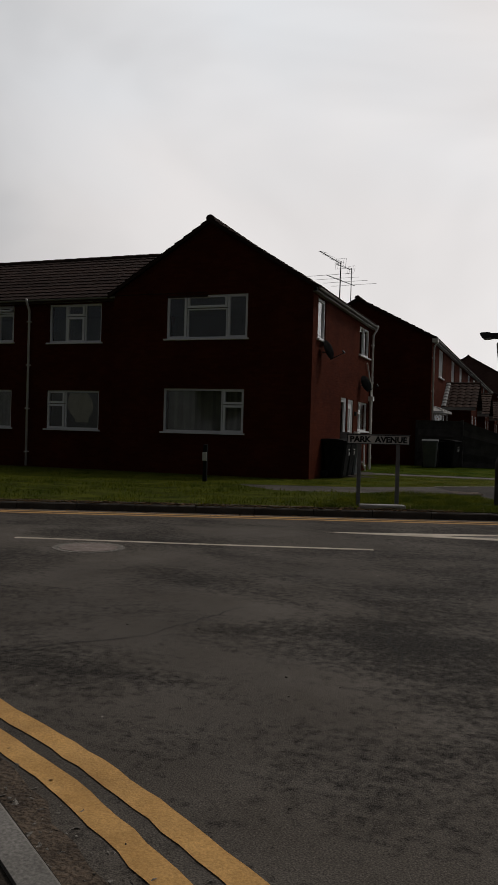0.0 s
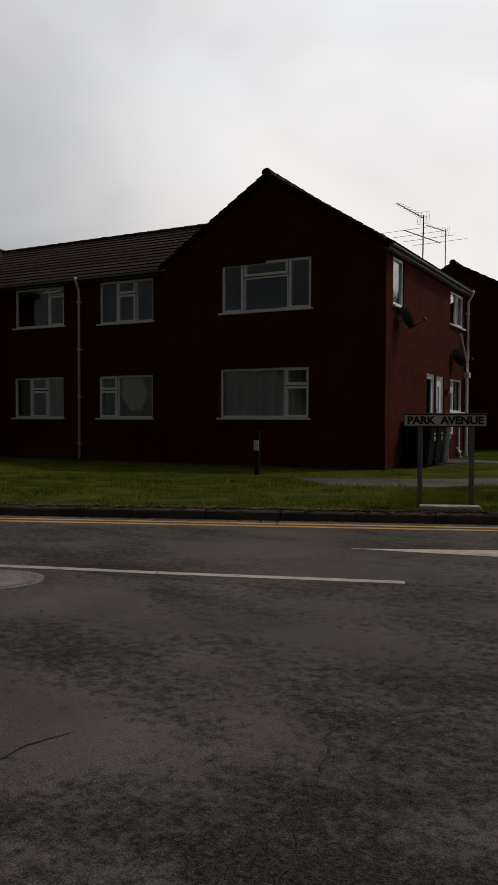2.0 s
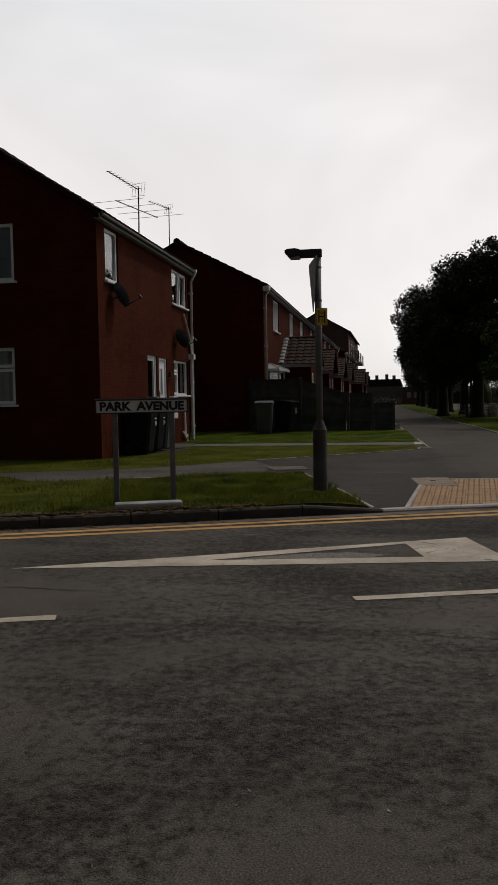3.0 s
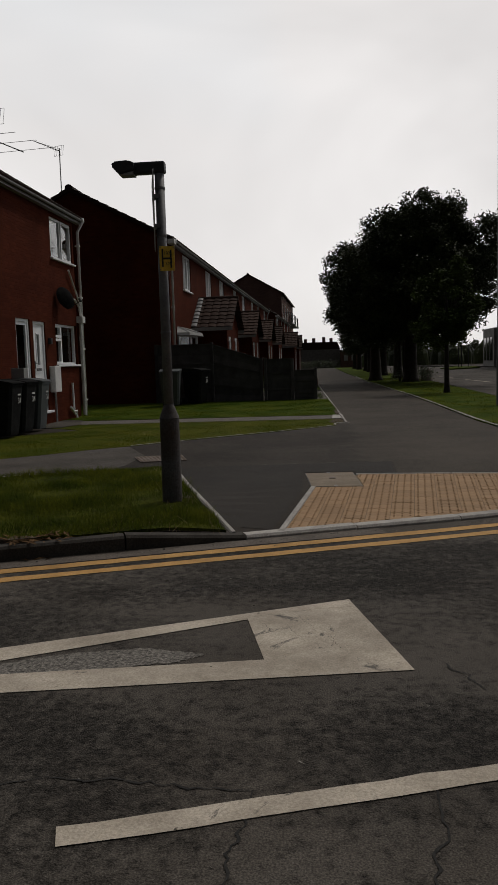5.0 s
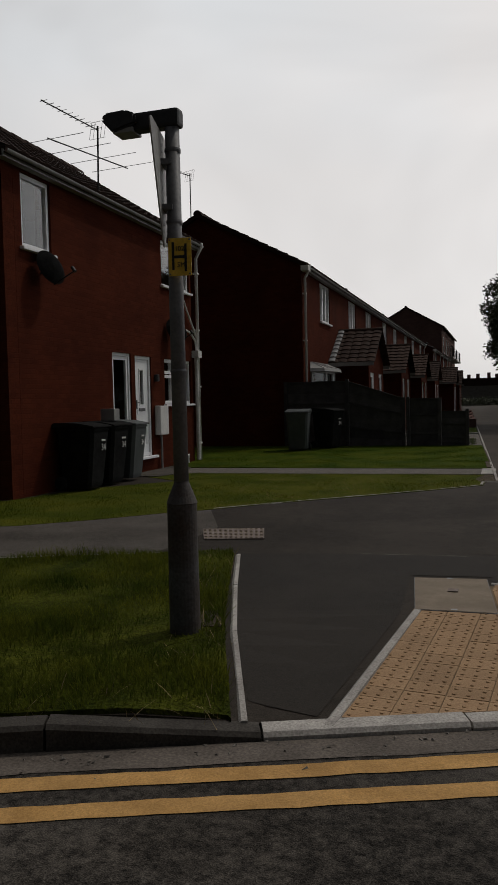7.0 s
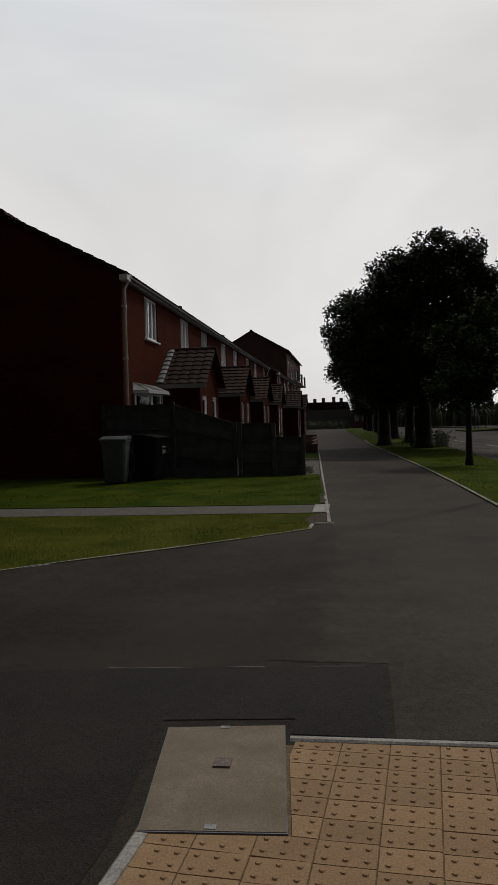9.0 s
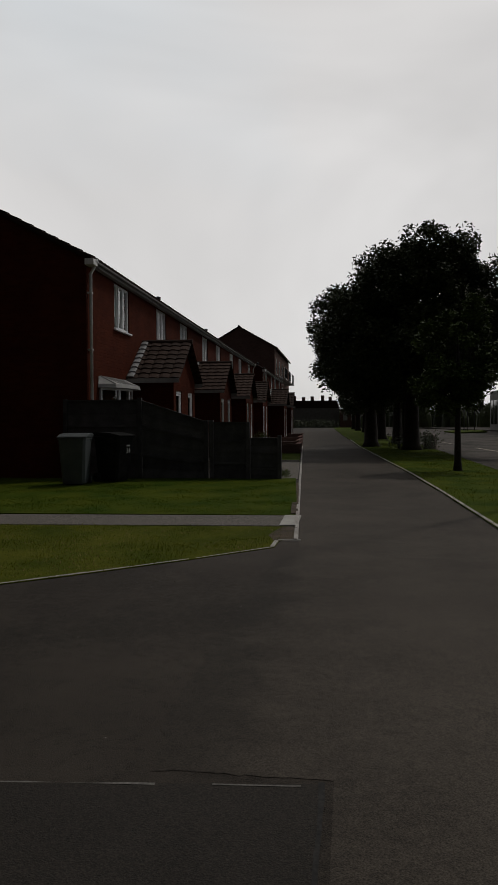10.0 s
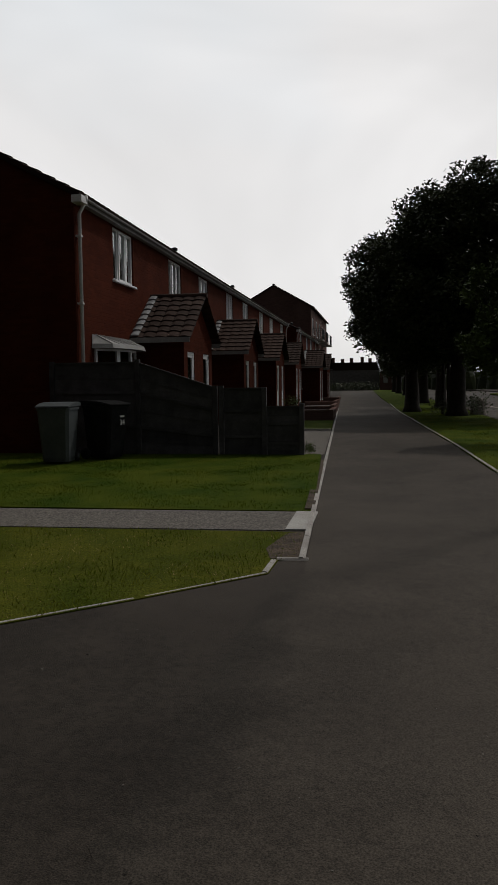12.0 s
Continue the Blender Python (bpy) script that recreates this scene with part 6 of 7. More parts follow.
# ---- covers and slabs in the ground ----
cover = thing("inspection_cover", (1.44, 16.5, 0.1), "concrete-filled utility inspection cover in a metal frame", "cover")
cp = [(1.162, 16.851), (1.684, 16.905), (1.765, 15.995), (1.258, 15.962)]
cx, cy = sum(p[0] for p in cp) / 4, sum(p[1] for p in cp) / 4
for piece, k, top, m_, text in (("frame", 1.0, 0.0085, STEEL, "thin steel frame"), ("infill", 0.984, 0.0105, COVERC, "pale speckled concrete infill")):
    bm = prism(bmesh.new(), [(cx + (x - cx) * k, cy + (y - cy) * k) for x, y in cp], 0.0, 0.1)
    for v in bm.verts:
        if v.co.z > 0.05:
            v.co.z = pave_z(v.co.x, v.co.y) + top
    part(piece, bm, m_, cover, text)
part("badge", boxed(1.43, 1.5, 16.46, 16.54, 0.08, pave_z(1.46, 16.5) + 0.0125), IRON, cover, "small metal badge")
for x, y in ((1.42, 16.86), (1.5, 16.01)):
    z = pave_z(x, y) + 0.012
    part("key_slot", boxed(x - 0.02, x + 0.02, y - 0.015, y + 0.015, z - 0.02, z), LEAD, cover)
grate = thing("drain_cover", (-0.83, 18.49, 0.1), "rectangular cast iron drain cover with a pale raised pattern", "cover")
gp = [(-1.01, 18.115), (-0.435, 18.264), (-0.616, 18.863), (-1.255, 18.705)]
part("plate", prism(bmesh.new(), gp, 0.02, 0.1135), IRON, grate)
bm = bmesh.new()
for i in range(12):
    for j in range(7):
        s, t = (i + 0.5) / 12, (j + 0.5) / 7
        a = Vector(gp[0]).lerp(Vector(gp[1]), s)
        b = Vector(gp[3]).lerp(Vector(gp[2]), s)
        p = a.lerp(b, t)
        r = 0.014
        box(bm, p.x - r, p.x + r, p.y - r, p.y + r, 0.11, 0.119)
tagged(part("raised_studs", bm, COVERC, grate, "pale worn raised studs"), kind="stuff")
manhole = thing("manhole_cover", (-3.75, 8.13, 0.0), "round worn manhole cover in the road", "cover")
part("surround", lathe(bmesh.new(), [(0.38, -0.02), (0.38, 0.004), (0.31, 0.004), (0.31, -0.02)], 36), GRIT, manhole, m=pose(-3.75, 8.13, 0))
part("lid", lathe(bmesh.new(), [(0.305, -0.02), (0.305, 0.006), (0.1, 0.008), (0.0001, 0.008)], 36), IRON, manhole, m=pose(-3.75, 8.13, 0))
# newer patch of asphalt round the covers
bm = bmesh.new()
flat_poly(bm, [(-0.45, 17.5), (0.12, 15.6), (0.66, 14.35), (1.0, 14.3), (1.18, 15.9), (1.12, 16.95), (1.72, 17.0), (1.72, 16.82), (2.13, 16.8), (2.14, 17.82), (0.3, 17.66)], 0.0, lambda x, y: pave_z(x, y) + 0.004)
bmesh.ops.triangulate(bm, faces=bm.faces[:])
for k in range(10):
    c = uv(0, KV + 0.3 + 0.25 * k)
    bmesh.ops.bisect_plane(bm, geom=bm.verts[:] + bm.edges[:] + bm.faces[:], plane_co=(*c, 0), plane_no=(-SA, CA, 0))
for v in bm.verts:
    v.co.z = pave_z(v.co.x, v.co.y) + 0.004
tagged(part("asphalt_patch", bm, PATCH, label="newer darker asphalt patch in the footway"), category="pavement", kind="structure")
for a, b in (((0.62, 17.7), (1.5, 17.755)), ((1.72, 17.77), (2.06, 17.79))):
    marking("patch_seam", [a, b], 0.009, KERBN, "pale dusty seam along the asphalt patch", 0.006).location.z = 0.102
marking("patch_seam", [(2.14, 17.83), (2.13, 16.8)], 0.02, CRACK, "dark seam along the asphalt patch", 0.006).location.z = 0.102
# paler worn surface of the shared path, beginning beyond the patch
rim = [(2.17, 17.86), (1.45, 17.88), (1.4, 18.6), (1.42, 19.4), (1.5, 20.4), (1.52, 21.4), (1.56, 22.6), (1.79, 23.6)]
left = []
for (x0, y0), (x1, y1) in zip(rim, rim[1:]):
    left += [(x0 + (x1 - x0) * k / 16 + random.uniform(-0.025, 0.025), y0 + (y1 - y0) * k / 16 + random.uniform(-0.012, 0.012)) for k in range(16)]
left += [(gx(y) + 0.012, y) for y in (23.9, 41, 60, 90, 130, 178)]
bm = bmesh.new()
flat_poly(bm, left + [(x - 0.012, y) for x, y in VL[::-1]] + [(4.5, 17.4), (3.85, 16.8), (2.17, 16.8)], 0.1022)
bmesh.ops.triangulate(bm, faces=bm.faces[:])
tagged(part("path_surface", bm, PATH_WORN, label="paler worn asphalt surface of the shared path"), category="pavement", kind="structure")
# crumbled asphalt along the joint between old and new surfaces
rnd = random.Random(53)
bm = bmesh.new()
for _ in range(170):
    k = rnd.random()
    x, y = 1.46 + 0.3 * k + rnd.gauss(0, 0.06), 18.55 + 1.25 * k + rnd.gauss(0, 0.06)
    r = rnd.uniform(0.002, 0.008)
    ring = [bm.verts.new((x + r * rnd.uniform(0.5, 1.1) * math.cos(a), y + r * rnd.uniform(0.5, 1.1) * math.sin(a), 0.107 + rnd.uniform(0, 0.002))) for a in (0, 1.2, 2.5, 3.8, 5.0)]
    bm.faces.new(ring)
tagged(part("crumbled_asphalt", bm, PATCH, label="dark crumbled asphalt along a surface joint"), category="asphalt", kind="stuff")

# ---- buff tactile paving: 200 x 133 blocks with six blisters ----
tact = thing("tactile_paving", (2.3, 15.5, 0.08), "buff blister tactile paving blocks at the dropped kerb", "paving", kind="structure")
BW, BH = 0.2, 0.133


def blister(bm, c):
    ring = [[bm.verts.new(c + Vector((r * math.cos(math.pi * k / 3), r * math.sin(math.pi * k / 3), z))) for k in range(6)] for r, z in ((0.0125, -0.001), (0.008, 0.005))]
    for k in range(6):
        bm.faces.new((ring[0][k], ring[0][(k + 1) % 6], ring[1][(k + 1) % 6], ring[1][k]))
    bm.faces.new(ring[1])


bm = box(bmesh.new(), 0.0025, BW - 0.0025, 0.0025, BH - 0.0025, -0.05, 0.0)
for i in range(3):
    for j in range(2):
        c = Vector(((i + 0.5) * BW / 3, (j + 0.5) * BH / 2, 0))
        blister(bm, c)
block = bpy.data.meshes.new("paving_block")
bm.to_mesh(block)
bm.free()
block.materials.append(TACTILE)
TURN = radians(-5.6)
CT, ST = math.cos(TURN), math.sin(TURN)


def side_of(p, q):
    """Signed distance of a place from the line p to q, positive on its left."""
    dx, dy = q[0] - p[0], q[1] - p[1]
    l = math.hypot(dx, dy)
    return lambda x, y: (dx * (y - p[1]) - dy * (x - p[0])) / l


def clip(poly, half):
    """The part of a convex outline on the positive side of a line."""
    res = []
    for a, b in zip(poly, poly[1:] + poly[:1]):
        da, db = half(*a), half(*b)
        if da >= 0:
            res.append(a)
        if (da > 0 > db) or (da < 0 < db):
            k = da / (da - db)
            res.append((a[0] + (b[0] - a[0]) * k, a[1] + (b[1] - a[1]) * k))
    return res


kerb_side = side_of(uv(0, KV + 0.135), uv(1, KV + 0.135))
right_side = side_of((3.4, 15.2), (3.66, 16.72))
beside = side_of((1.78, 15.99), (1.7, 16.9))          # the cover's far edge, carried on
FIELDS = [[kerb_side, right_side, side_of((3.6, 16.69), (1.6, 16.73)), lambda x, y: -beside(x, y)],
          [kerb_side, beside, side_of((1.291, 15.99), (1.09, 14.17)), side_of((1.78, 15.985), (1.25, 15.952))]]


def tact_ok(x, y):
    return any(all(h(x, y) > 0 for h in f) for f in FIELDS)


spots = []
for r in range(-4, 26):
    for c in range(-5, 15):
        ox, oy = 1.72 + c * BW * CT + r * BH * ST, 16.66 + c * BW * ST - (r + 1) * BH * CT
        g = 0.0025
        quad = [(ox + a * CT - b * ST, oy + a * ST + b * CT) for a, b in ((g, g), (BW - g, g), (BW - g, BH - g), (g, BH - g))]
        if all(tact_ok(*p) for p in quad):
            spots.append((ox, oy))
            continue
        bm = bmesh.new()
        for field in FIELDS:
            poly = quad
            for h in field:
                poly = clip(poly, h) if len(poly) > 2 else []
            wide = sum(a[0] * b[1] - b[0] * a[1] for a, b in zip(poly, poly[1:] + poly[:1])) / 2
            if wide > 0.0012:
                prism(bm, [(p - ox, q - oy) for p, q in poly], -0.05, 0.0)
        if not bm.verts:
            bm.free()
            continue
        bmesh.ops.recalc_face_normals(bm, faces=bm.faces[:])
        for i in range(3):
            for j in range(2):
                a, b = (i + 0.5) * BW / 3, (j + 0.5) * BH / 2
                q = Vector((a * CT - b * ST, a * ST + b * CT, 0))
                if all(tact_ok(ox + q.x + dx, oy + q.y + dy) for dx in (-0.016, 0.016) for dy in (-0.016, 0.016)):
                    blister(bm, q)
        for v in bm.verts:
            v.co.z += pave_z(ox + v.co.x, oy + v.co.y) + 0.007
        part("cut_block", bm, TACTILE, tact, m=pose(ox, oy, 0))
spots.sort(key=lambda p: -p[1])
for x, y in spots[:290]:
    z0, z1 = pave_z(x + BW / 2, y) + 0.007, pave_z(x + BW / 2, y + BH) + 0.007
    tilt = math.degrees(math.atan2(z1 - z0, BH))
    part("paving_block", None, None, tact, m=pose(x, y, z0 + random.uniform(-0.001, 0.001), tilt, 0, math.degrees(TURN) + random.uniform(-0.4, 0.4)), data=block)
kerb_run("path_edging", [(1.035, 14.2), (1.242, 15.955)], -1, "pale concrete edging beside the tactile paving", lambda x, y: pave_z(x, y) + 0.012, width=0.06, mat_=EDGING)
kerb_run("path_edging", [(1.71, 16.74), (3.75, 16.72)], 1, "thin pale edging behind the tactile paving", lambda x, y: pave_z(x, y) + 0.01, width=0.045, mat_=EDGING)
bm = bmesh.new()
flat_poly(bm, [(1.1, 14.3), (2.6, 14.86), (3.4, 15.32), (3.68, 16.72), (1.31, 16.7)], 0.0)
for k in range(12):
    c = uv(0, KV + 0.2 + 0.25 * k)
    bmesh.ops.bisect_plane(bm, geom=bm.verts[:] + bm.edges[:] + bm.faces[:], plane_co=(*c, 0), plane_no=(-SA, CA, 0))
for v in bm.verts:
    v.co.z = pave_z(v.co.x, v.co.y) + 0.0025
tagged(part("joint_bed", bm, BED, tact, "buff sand joints"), kind="structure")
kerb_run("path_edging", [(3.42, 15.3), (3.7, 16.74)], -1, "pale concrete edging at the tactile paving's end", lambda x, y: pave_z(x, y) + 0.012, width=0.06, mat_=EDGING)

# ---- front gardens along the terrace ----
def low_wall(name, x0, x1, y0, y1, z, material, label):
    bm = boxed(x0, x1, y0, y1, 0.05, z, bevel=0.01)
    return tagged(part(name, bm, material, label=label), category="wall", kind="structure")


low_wall("garden_wall", -1.9, gx(47.3) - 0.1, 47.2, 47.45, 0.5, BRICK_B, "low dark garden wall")
low_wall("garden_wall", -1.9, gx(50) - 0.1, 50.0, 50.25, 0.42, BRICK_R, "low pale garden wall")
low_wall("garden_wall", gx(48) - 0.35, gx(48) - 0.12, 47.45, 50.0, 0.45, BRICK_B, "low garden wall beside the path")
low_wall("garden_wall", -2.2, gx(58) - 0.1, 58.0, 58.25, 0.32, BRICK_B, "low dark garden wall")
low_wall("garden_wall", -2.2, gx(66) - 0.1, 66.0, 66.25, 0.36, BRICK_B, "low dark garden wall")
low_wall("garden_wall", -2.2, gx(76) - 0.1, 76.0, 76.25, 0.42, BRICK_B, "low dark garden wall")
low_wall("garden_slab", -1.8, gx(41) - 0.1, 41.0, 41.2, 0.16, CONCRETE, "pale concrete strip between gravel and grass")
lawn("paved_garden", [(-2.1, 58.3), (gx(58.3) - 0.1, 58.3), (gx(66) - 0.1, 65.9), (-2.1, 65.9)], "pale paved front garden", z=0.118, material=CONCRETE, category="paving")
lawn("paved_garden", [(-2.1, 66.3), (gx(66.3) - 0.1, 66.3), (gx(76) - 0.1, 75.9), (-2.1, 75.9)], "pale paved front garden", z=0.118, material=OLD_PATH, category="paving")
lawn("paved_garden", [(-2.1, 47.5), (gx(47.5) - 0.4, 47.5), (gx(50) - 0.4, 49.95), (-2.1, 49.95)], "pale gravelled front garden inside low walls", z=0.43, material=GRAVEL, category="gravel")
for k, y in enumerate((54.0, 61.5, 70.5, 81.0)):
    low_wall("garden_wall", gx(y) - 0.32, gx(y) - 0.12, y - 2.6, y + 2.6, 0.34, (BRICK_R, BRICK_B)[k % 2], "low garden wall beside the path")


def leaf_stuff(name, spots, size, material, label, category, rnd_seed=4):
    """Many loose leaves round a set of spots (x, y, z, spread, count) as one mesh."""
    rnd = random.Random(rnd_seed)
    vs, fs = [], []
    for x, y, z, s, n in spots:
        for _ in range(n):
            p = Vector((rnd.gauss(x, s), rnd.gauss(y, s), max(0.12, rnd.gauss(z, s * 0.7))))
            a = Vector((rnd.gauss(0, 1), rnd.gauss(0, 1), rnd.gauss(0, 1))).normalized()
            b = a.orthogonal().normalized()
            l = size * rnd.uniform(0.6, 1.3)
            k = len(vs)
            vs += [p - a * l / 2, p + b * l * 0.28, p + a * l / 2, p - b * l * 0.28]
            fs.append((k, k + 1, k + 2, k + 3))
    me = bpy.data.meshes.new(name)
    me.from_pydata(vs, [], fs)
    me.materials.append(material)
    return tagged(part(name, None, None, data=me, label=label), category=category, kind="stuff")


leaf_stuff("shrub", [(0.98, 32.6, 0.3, 0.07, 200), (0.96, 33.0, 0.25, 0.08, 160)], 0.035, LEAF_Y, "small dark shrub at the fence end", "shrub")
leaf_stuff("shrub", [(-1.5, 53.0, 0.7, 0.2, 500), (-1.7, 45.0, 0.55, 0.16, 360)], 0.06, LEAF_Y, "potted garden shrubs before the porches", "shrub", 7)
leaf_stuff("shrub", [(6.1, 50.9, 0.6, 0.3, 600), (5.0, 51.0, 0.5, 0.3, 400)], 0.1, LEAF, "suckers round the base of a tree", "shrub", 9)

# cut stump and thin posts among the trees
stump = thing("tree_stump", (6.35, 51.6, 0.12), "pale weathered cut tree stump", "tree stump")
part("stump", lathe(bmesh.new(), [(0.36, 0.0), (0.3, 0.2), (0.27, 0.6), (0.2, 0.68), (0.02, 0.7)], 14), STUMPC, stump, m=pose(6.35, 51.6, 0.1))
for x, y in ((4.95, 51.8), (5.2, 52.2)):
    tagged(part("post", tube(bmesh.new(), [(0, 0, 0), (0, 0, 2.2)], 0.07, 8), BARK, label="thin dark upright stake among the trees", m=pose(x, y, 0.05)), category="post")

# ---- right side: kerb, island, parked car, apartment block ----
lawn("road_island", [(13.6, 94), (17.6, 100), (18.6, 110), (16.4, 112), (13.6, 103)], "grassy traffic island in the wide road", z=0.14)
lawn("far_footway", [(20.5, 66), (60, 66), (60, 150), (13, 150), (17, 124), (19.6, 112), (20.0, 90)], "asphalt forecourt before the apartment block", z=0.12, material=PATH_ASPH, category="pavement")
for x, y in ((15.4, 101.0), (16.2, 104.0), (17.3, 106.0)):
    tagged(part("post", tube(bmesh.new(), [(0, 0, 0), (0, 0, 2.6)], 0.05, 8), DARK, label="thin dark post on the traffic island", m=pose(x, y, 0.1)), category="post")
marking("white_line", [(9.8, 40), (9.5, 46)], 0.12, WHITE_LINE, "white lane line on the wide road")
marking("white_line", [(9.4, 50), (9.1, 56)], 0.12, WHITE_LINE, "white lane line on the wide road")
marking("white_line", [(9.0, 60), (8.7, 66)], 0.12, WHITE_LINE, "white lane line on the wide road")


def car(at, turn):
    """A dark hatchback seen from behind, 4 m long, front to +y before turning."""
    c = thing("car", at, "dark parked hatchback car by the kerb", "car", turn=turn)
    m = PLACE[c].copy()
    sides = [(-2.0, 0.35), (-2.02, 0.62), (-1.95, 0.95), (-1.78, 1.32), (-1.55, 1.46), (-0.4, 1.5), (0.35, 1.4), (1.05, 0.98), (1.8, 0.86), (2.02, 0.66), (2.02, 0.35), (1.7, 0.25), (-1.7, 0.25)]
    bm = bmesh.new()
    rows = []
    for x in (-0.86, -0.8, 0.8, 0.86):
        rows.append([bm.verts.new((x * (1 - 0.16 * max(0, z - 0.9)), y * (1 if abs(x) < 0.82 else 0.985), z if abs(x) < 0.82 else 0.35 + (z - 0.35) * 0.97)) for y, z in sides])
    n = len(sides)
    for a, b in zip(rows, rows[1:]):
        for i in range(n):
            bm.faces.new((a[i], a[(i + 1) % n], b[(i + 1) % n], b[i]))
    bm.faces.new(rows[0])
    bm.faces.new(rows[-1][::-1])
    bmesh.ops.recalc_face_normals(bm, faces=bm.faces[:])
    part("body", bm, CARPAINT, c, m=m)
    for s in (-1, 1):
        part("side_window", slab(bmesh.new(), [(-1.6, 0.98), (-1.45, 1.36), (-0.4, 1.42), (0.3, 1.32), (0.85, 1.0)], -0.003, 0.003), GLASSDARK, c, m=m @ pose(s * 0.815, 0, 0, 0, 0, 90) @ pose(0, 0, 0, 0, 0, 0))
        for y in (-1.25, 1.3):
            wm = m @ pose(s * 0.78, y, 0.31, 0, 90, 0)
            w = part("wheel", lathe(bmesh.new(), [(0.27, -0.1), (0.31, -0.08), (0.31, 0.08), (0.27, 0.1)], 20), RUBBER, c, m=wm)
            part("rim", lathe(bmesh.new(), [(0.19, -0.105), (0.19, 0.105)], 14), LEAD, w, m=wm)
        part("tail_light", boxed(s * 0.74 - 0.09, s * 0.74 + 0.09, -2.03, -1.9, 0.72, 0.98, bevel=0.02), REDLAMP, c, m=m)
        part("headlight", boxed(s * 0.66 - 0.16, s * 0.66 + 0.16, 1.86, 1.99, 0.66, 0.8, bevel=0.02), GUTTER, c, m=m)
        part("mirror", boxed(s * 0.94 - 0.08, s * 0.94 + 0.08, 0.55, 0.68, 0.95, 1.08, bevel=0.02), CARPAINT, c, m=m)
    part("rear_window", boxed(-0.6, 0.6, -1.905, -1.86, 0, 0.33), GLASSDARK, c, m=m @ pose(0, 0.05, 1.0, 0, 0, 0) @ pose(0, -0.0, 0, 0, 0, 0))
    part("windscreen", boxed(-0.66, 0.66, -0.01, 0.01, 0, 0.62), GLASSDARK, c, m=m @ pose(0, 1.0, 1.0, 58, 0, 0))
    part("number_plate", boxed(-0.26, 0.26, -2.035, -2.02, 0.5, 0.61), SIGNYELLOW, c, m=m)
    part("bumper", boxed(-0.82, 0.82, -2.08, -1.95, 0.34, 0.52, bevel=0.04), DARK, c, m=m)


car((18.2, 82.6, 0.0), -58)

FX, FY0, FY1, FH = 20.9, 85.0, 106.0, 12.0
flats = thing("apartment_building", (31, 95, 0.1), "four-storey brick apartment building with a pale ground floor", "building")


def flats_face(m, L, bays):
    """One face: a pale ground floor and three brick storeys with tall windows; bays: pale window bays."""
    n = max(1, int(L / 3.5))
    up, low = [], []
    for k in range(n):
        c = L * (k + 0.5) / n
        low.append((c - 0.55, c + 0.55, 0.9, 3.5))
        for f in range(3):
            up.append((c - 0.4, c + 0.4, 5.1 + 2.45 * f, 6.7 + 2.45 * f))
    part("wall", wall_bm(L, FH, up, base=4.7), BRICK_R, flats, "dusky red brick wall", m)
    part("wall", wall_bm(L, 4.7, low), RENDERC, flats, "pale rendered ground floor", m @ pose(0, -0.14, 0))
    part("string_course", boxed(-0.1, L + 0.1, -0.25, 0.0, 4.55, 4.9), RENDERC, flats, m=m)
    part("parapet", boxed(-0.08, L + 0.08, -0.08, 0.3, FH, FH + 0.3), RENDERC, flats, m=m)
    for q in up:
        window(flats, m, *q, [(0, 1, 0, 1, 0)], "tall pale-framed window", None, sill=False)
    for q in low:
        window(flats, m @ pose(0, -0.14, 0), *q, [(0, 1, 0, .7, 0), (0, 1, .7, 1, 0)], "tall ground floor window", None, sill=False)
    for s0, s1, z1 in bays:
        part("window_bay", box(boxed(s0, s1, -0.5, 0.0, 4.9, 5.3), s0, s1, -0.5, 0.0, 7.2, 7.9) if z1 < 9 else boxed(s0, s1, -0.35, -0.005, 4.9, z1), RENDERC, flats, "pale projecting bay", m)


flats_face(pose(FX, FY1, 0, 0, 0, -90), FY1 - FY0, [(3.3, 4.3, 9.8), (6.6, 7.4, 9.8)])
flats_face(pose(FX + 0.29, FY0 + 0.003, 0), 20, [])
part("wall", wall_bm(20.2, FH, []), BRICK_R, flats, m=pose(FX + 20.3, FY1, 0, 0, 0, 180))
part("roof", boxed(FX + 0.3, FX + 20.2, FY0 + 0.3, FY1 - 0.3, FH - 0.3, FH - 0.1), CONCRETE, flats, "flat roof")
for z in (4.6, 7.5, 10.2):
    part("floor_slab", boxed(FX + 0.3, FX + 20.2, FY0 + 0.3, FY1 - 0.3, z - 0.1, z + 0.1), PLASTER, flats)
annex = part("entrance_bay", boxed(FX - 0.6, FX + 6, FY1 + 0.01, FY1 + 7, 0, 4.7), RENDERC, flats, "pale rendered annex")
for k in range(3):
    part("annex_window", boxed(FX - 0.64, FX - 0.605, FY1 + 0.8 + 2 * k, FY1 + 2.2 + 2 * k, 0.8, 3.6), GLASSDARK, annex)
tagged(part("garden_wall", boxed(FX - 0.7, FX - 0.45, 86, 100, 0.05, 1.1, bevel=0.02), RENDERC, label="low pale boundary wall before the apartments"), category="wall", kind="structure")

# ---- the end of the path ----
end = thing("distant_terrace", (-1, 152, 0.1), "distant low brick houses closing the view", "house")
# grey concrete material puts the distance haze into the wall's colour
part("wall", boxed(-9, 2.2, 150, 156, 0, 3.4), KERBN, end, "distant house wall coloured grey as haze")
bm = bmesh.new()
slab(bm, [(-9.2, 3.4), (2.3, 3.4), (1.8, 4.7), (-8.6, 4.7)], 150, 156)
part("roof", bm, TILE, end, "dark tile roof")
for x in (-7.4, -5.5, -3.9, -2.4, -0.6, 0.7):
    part("chimney", boxed(x - 0.28, x + 0.28, 152.6, 153.4, 4.5, 5.2 + 0.25 * ((x * 7) % 2)), BRICK_B, end, "brick chimney")
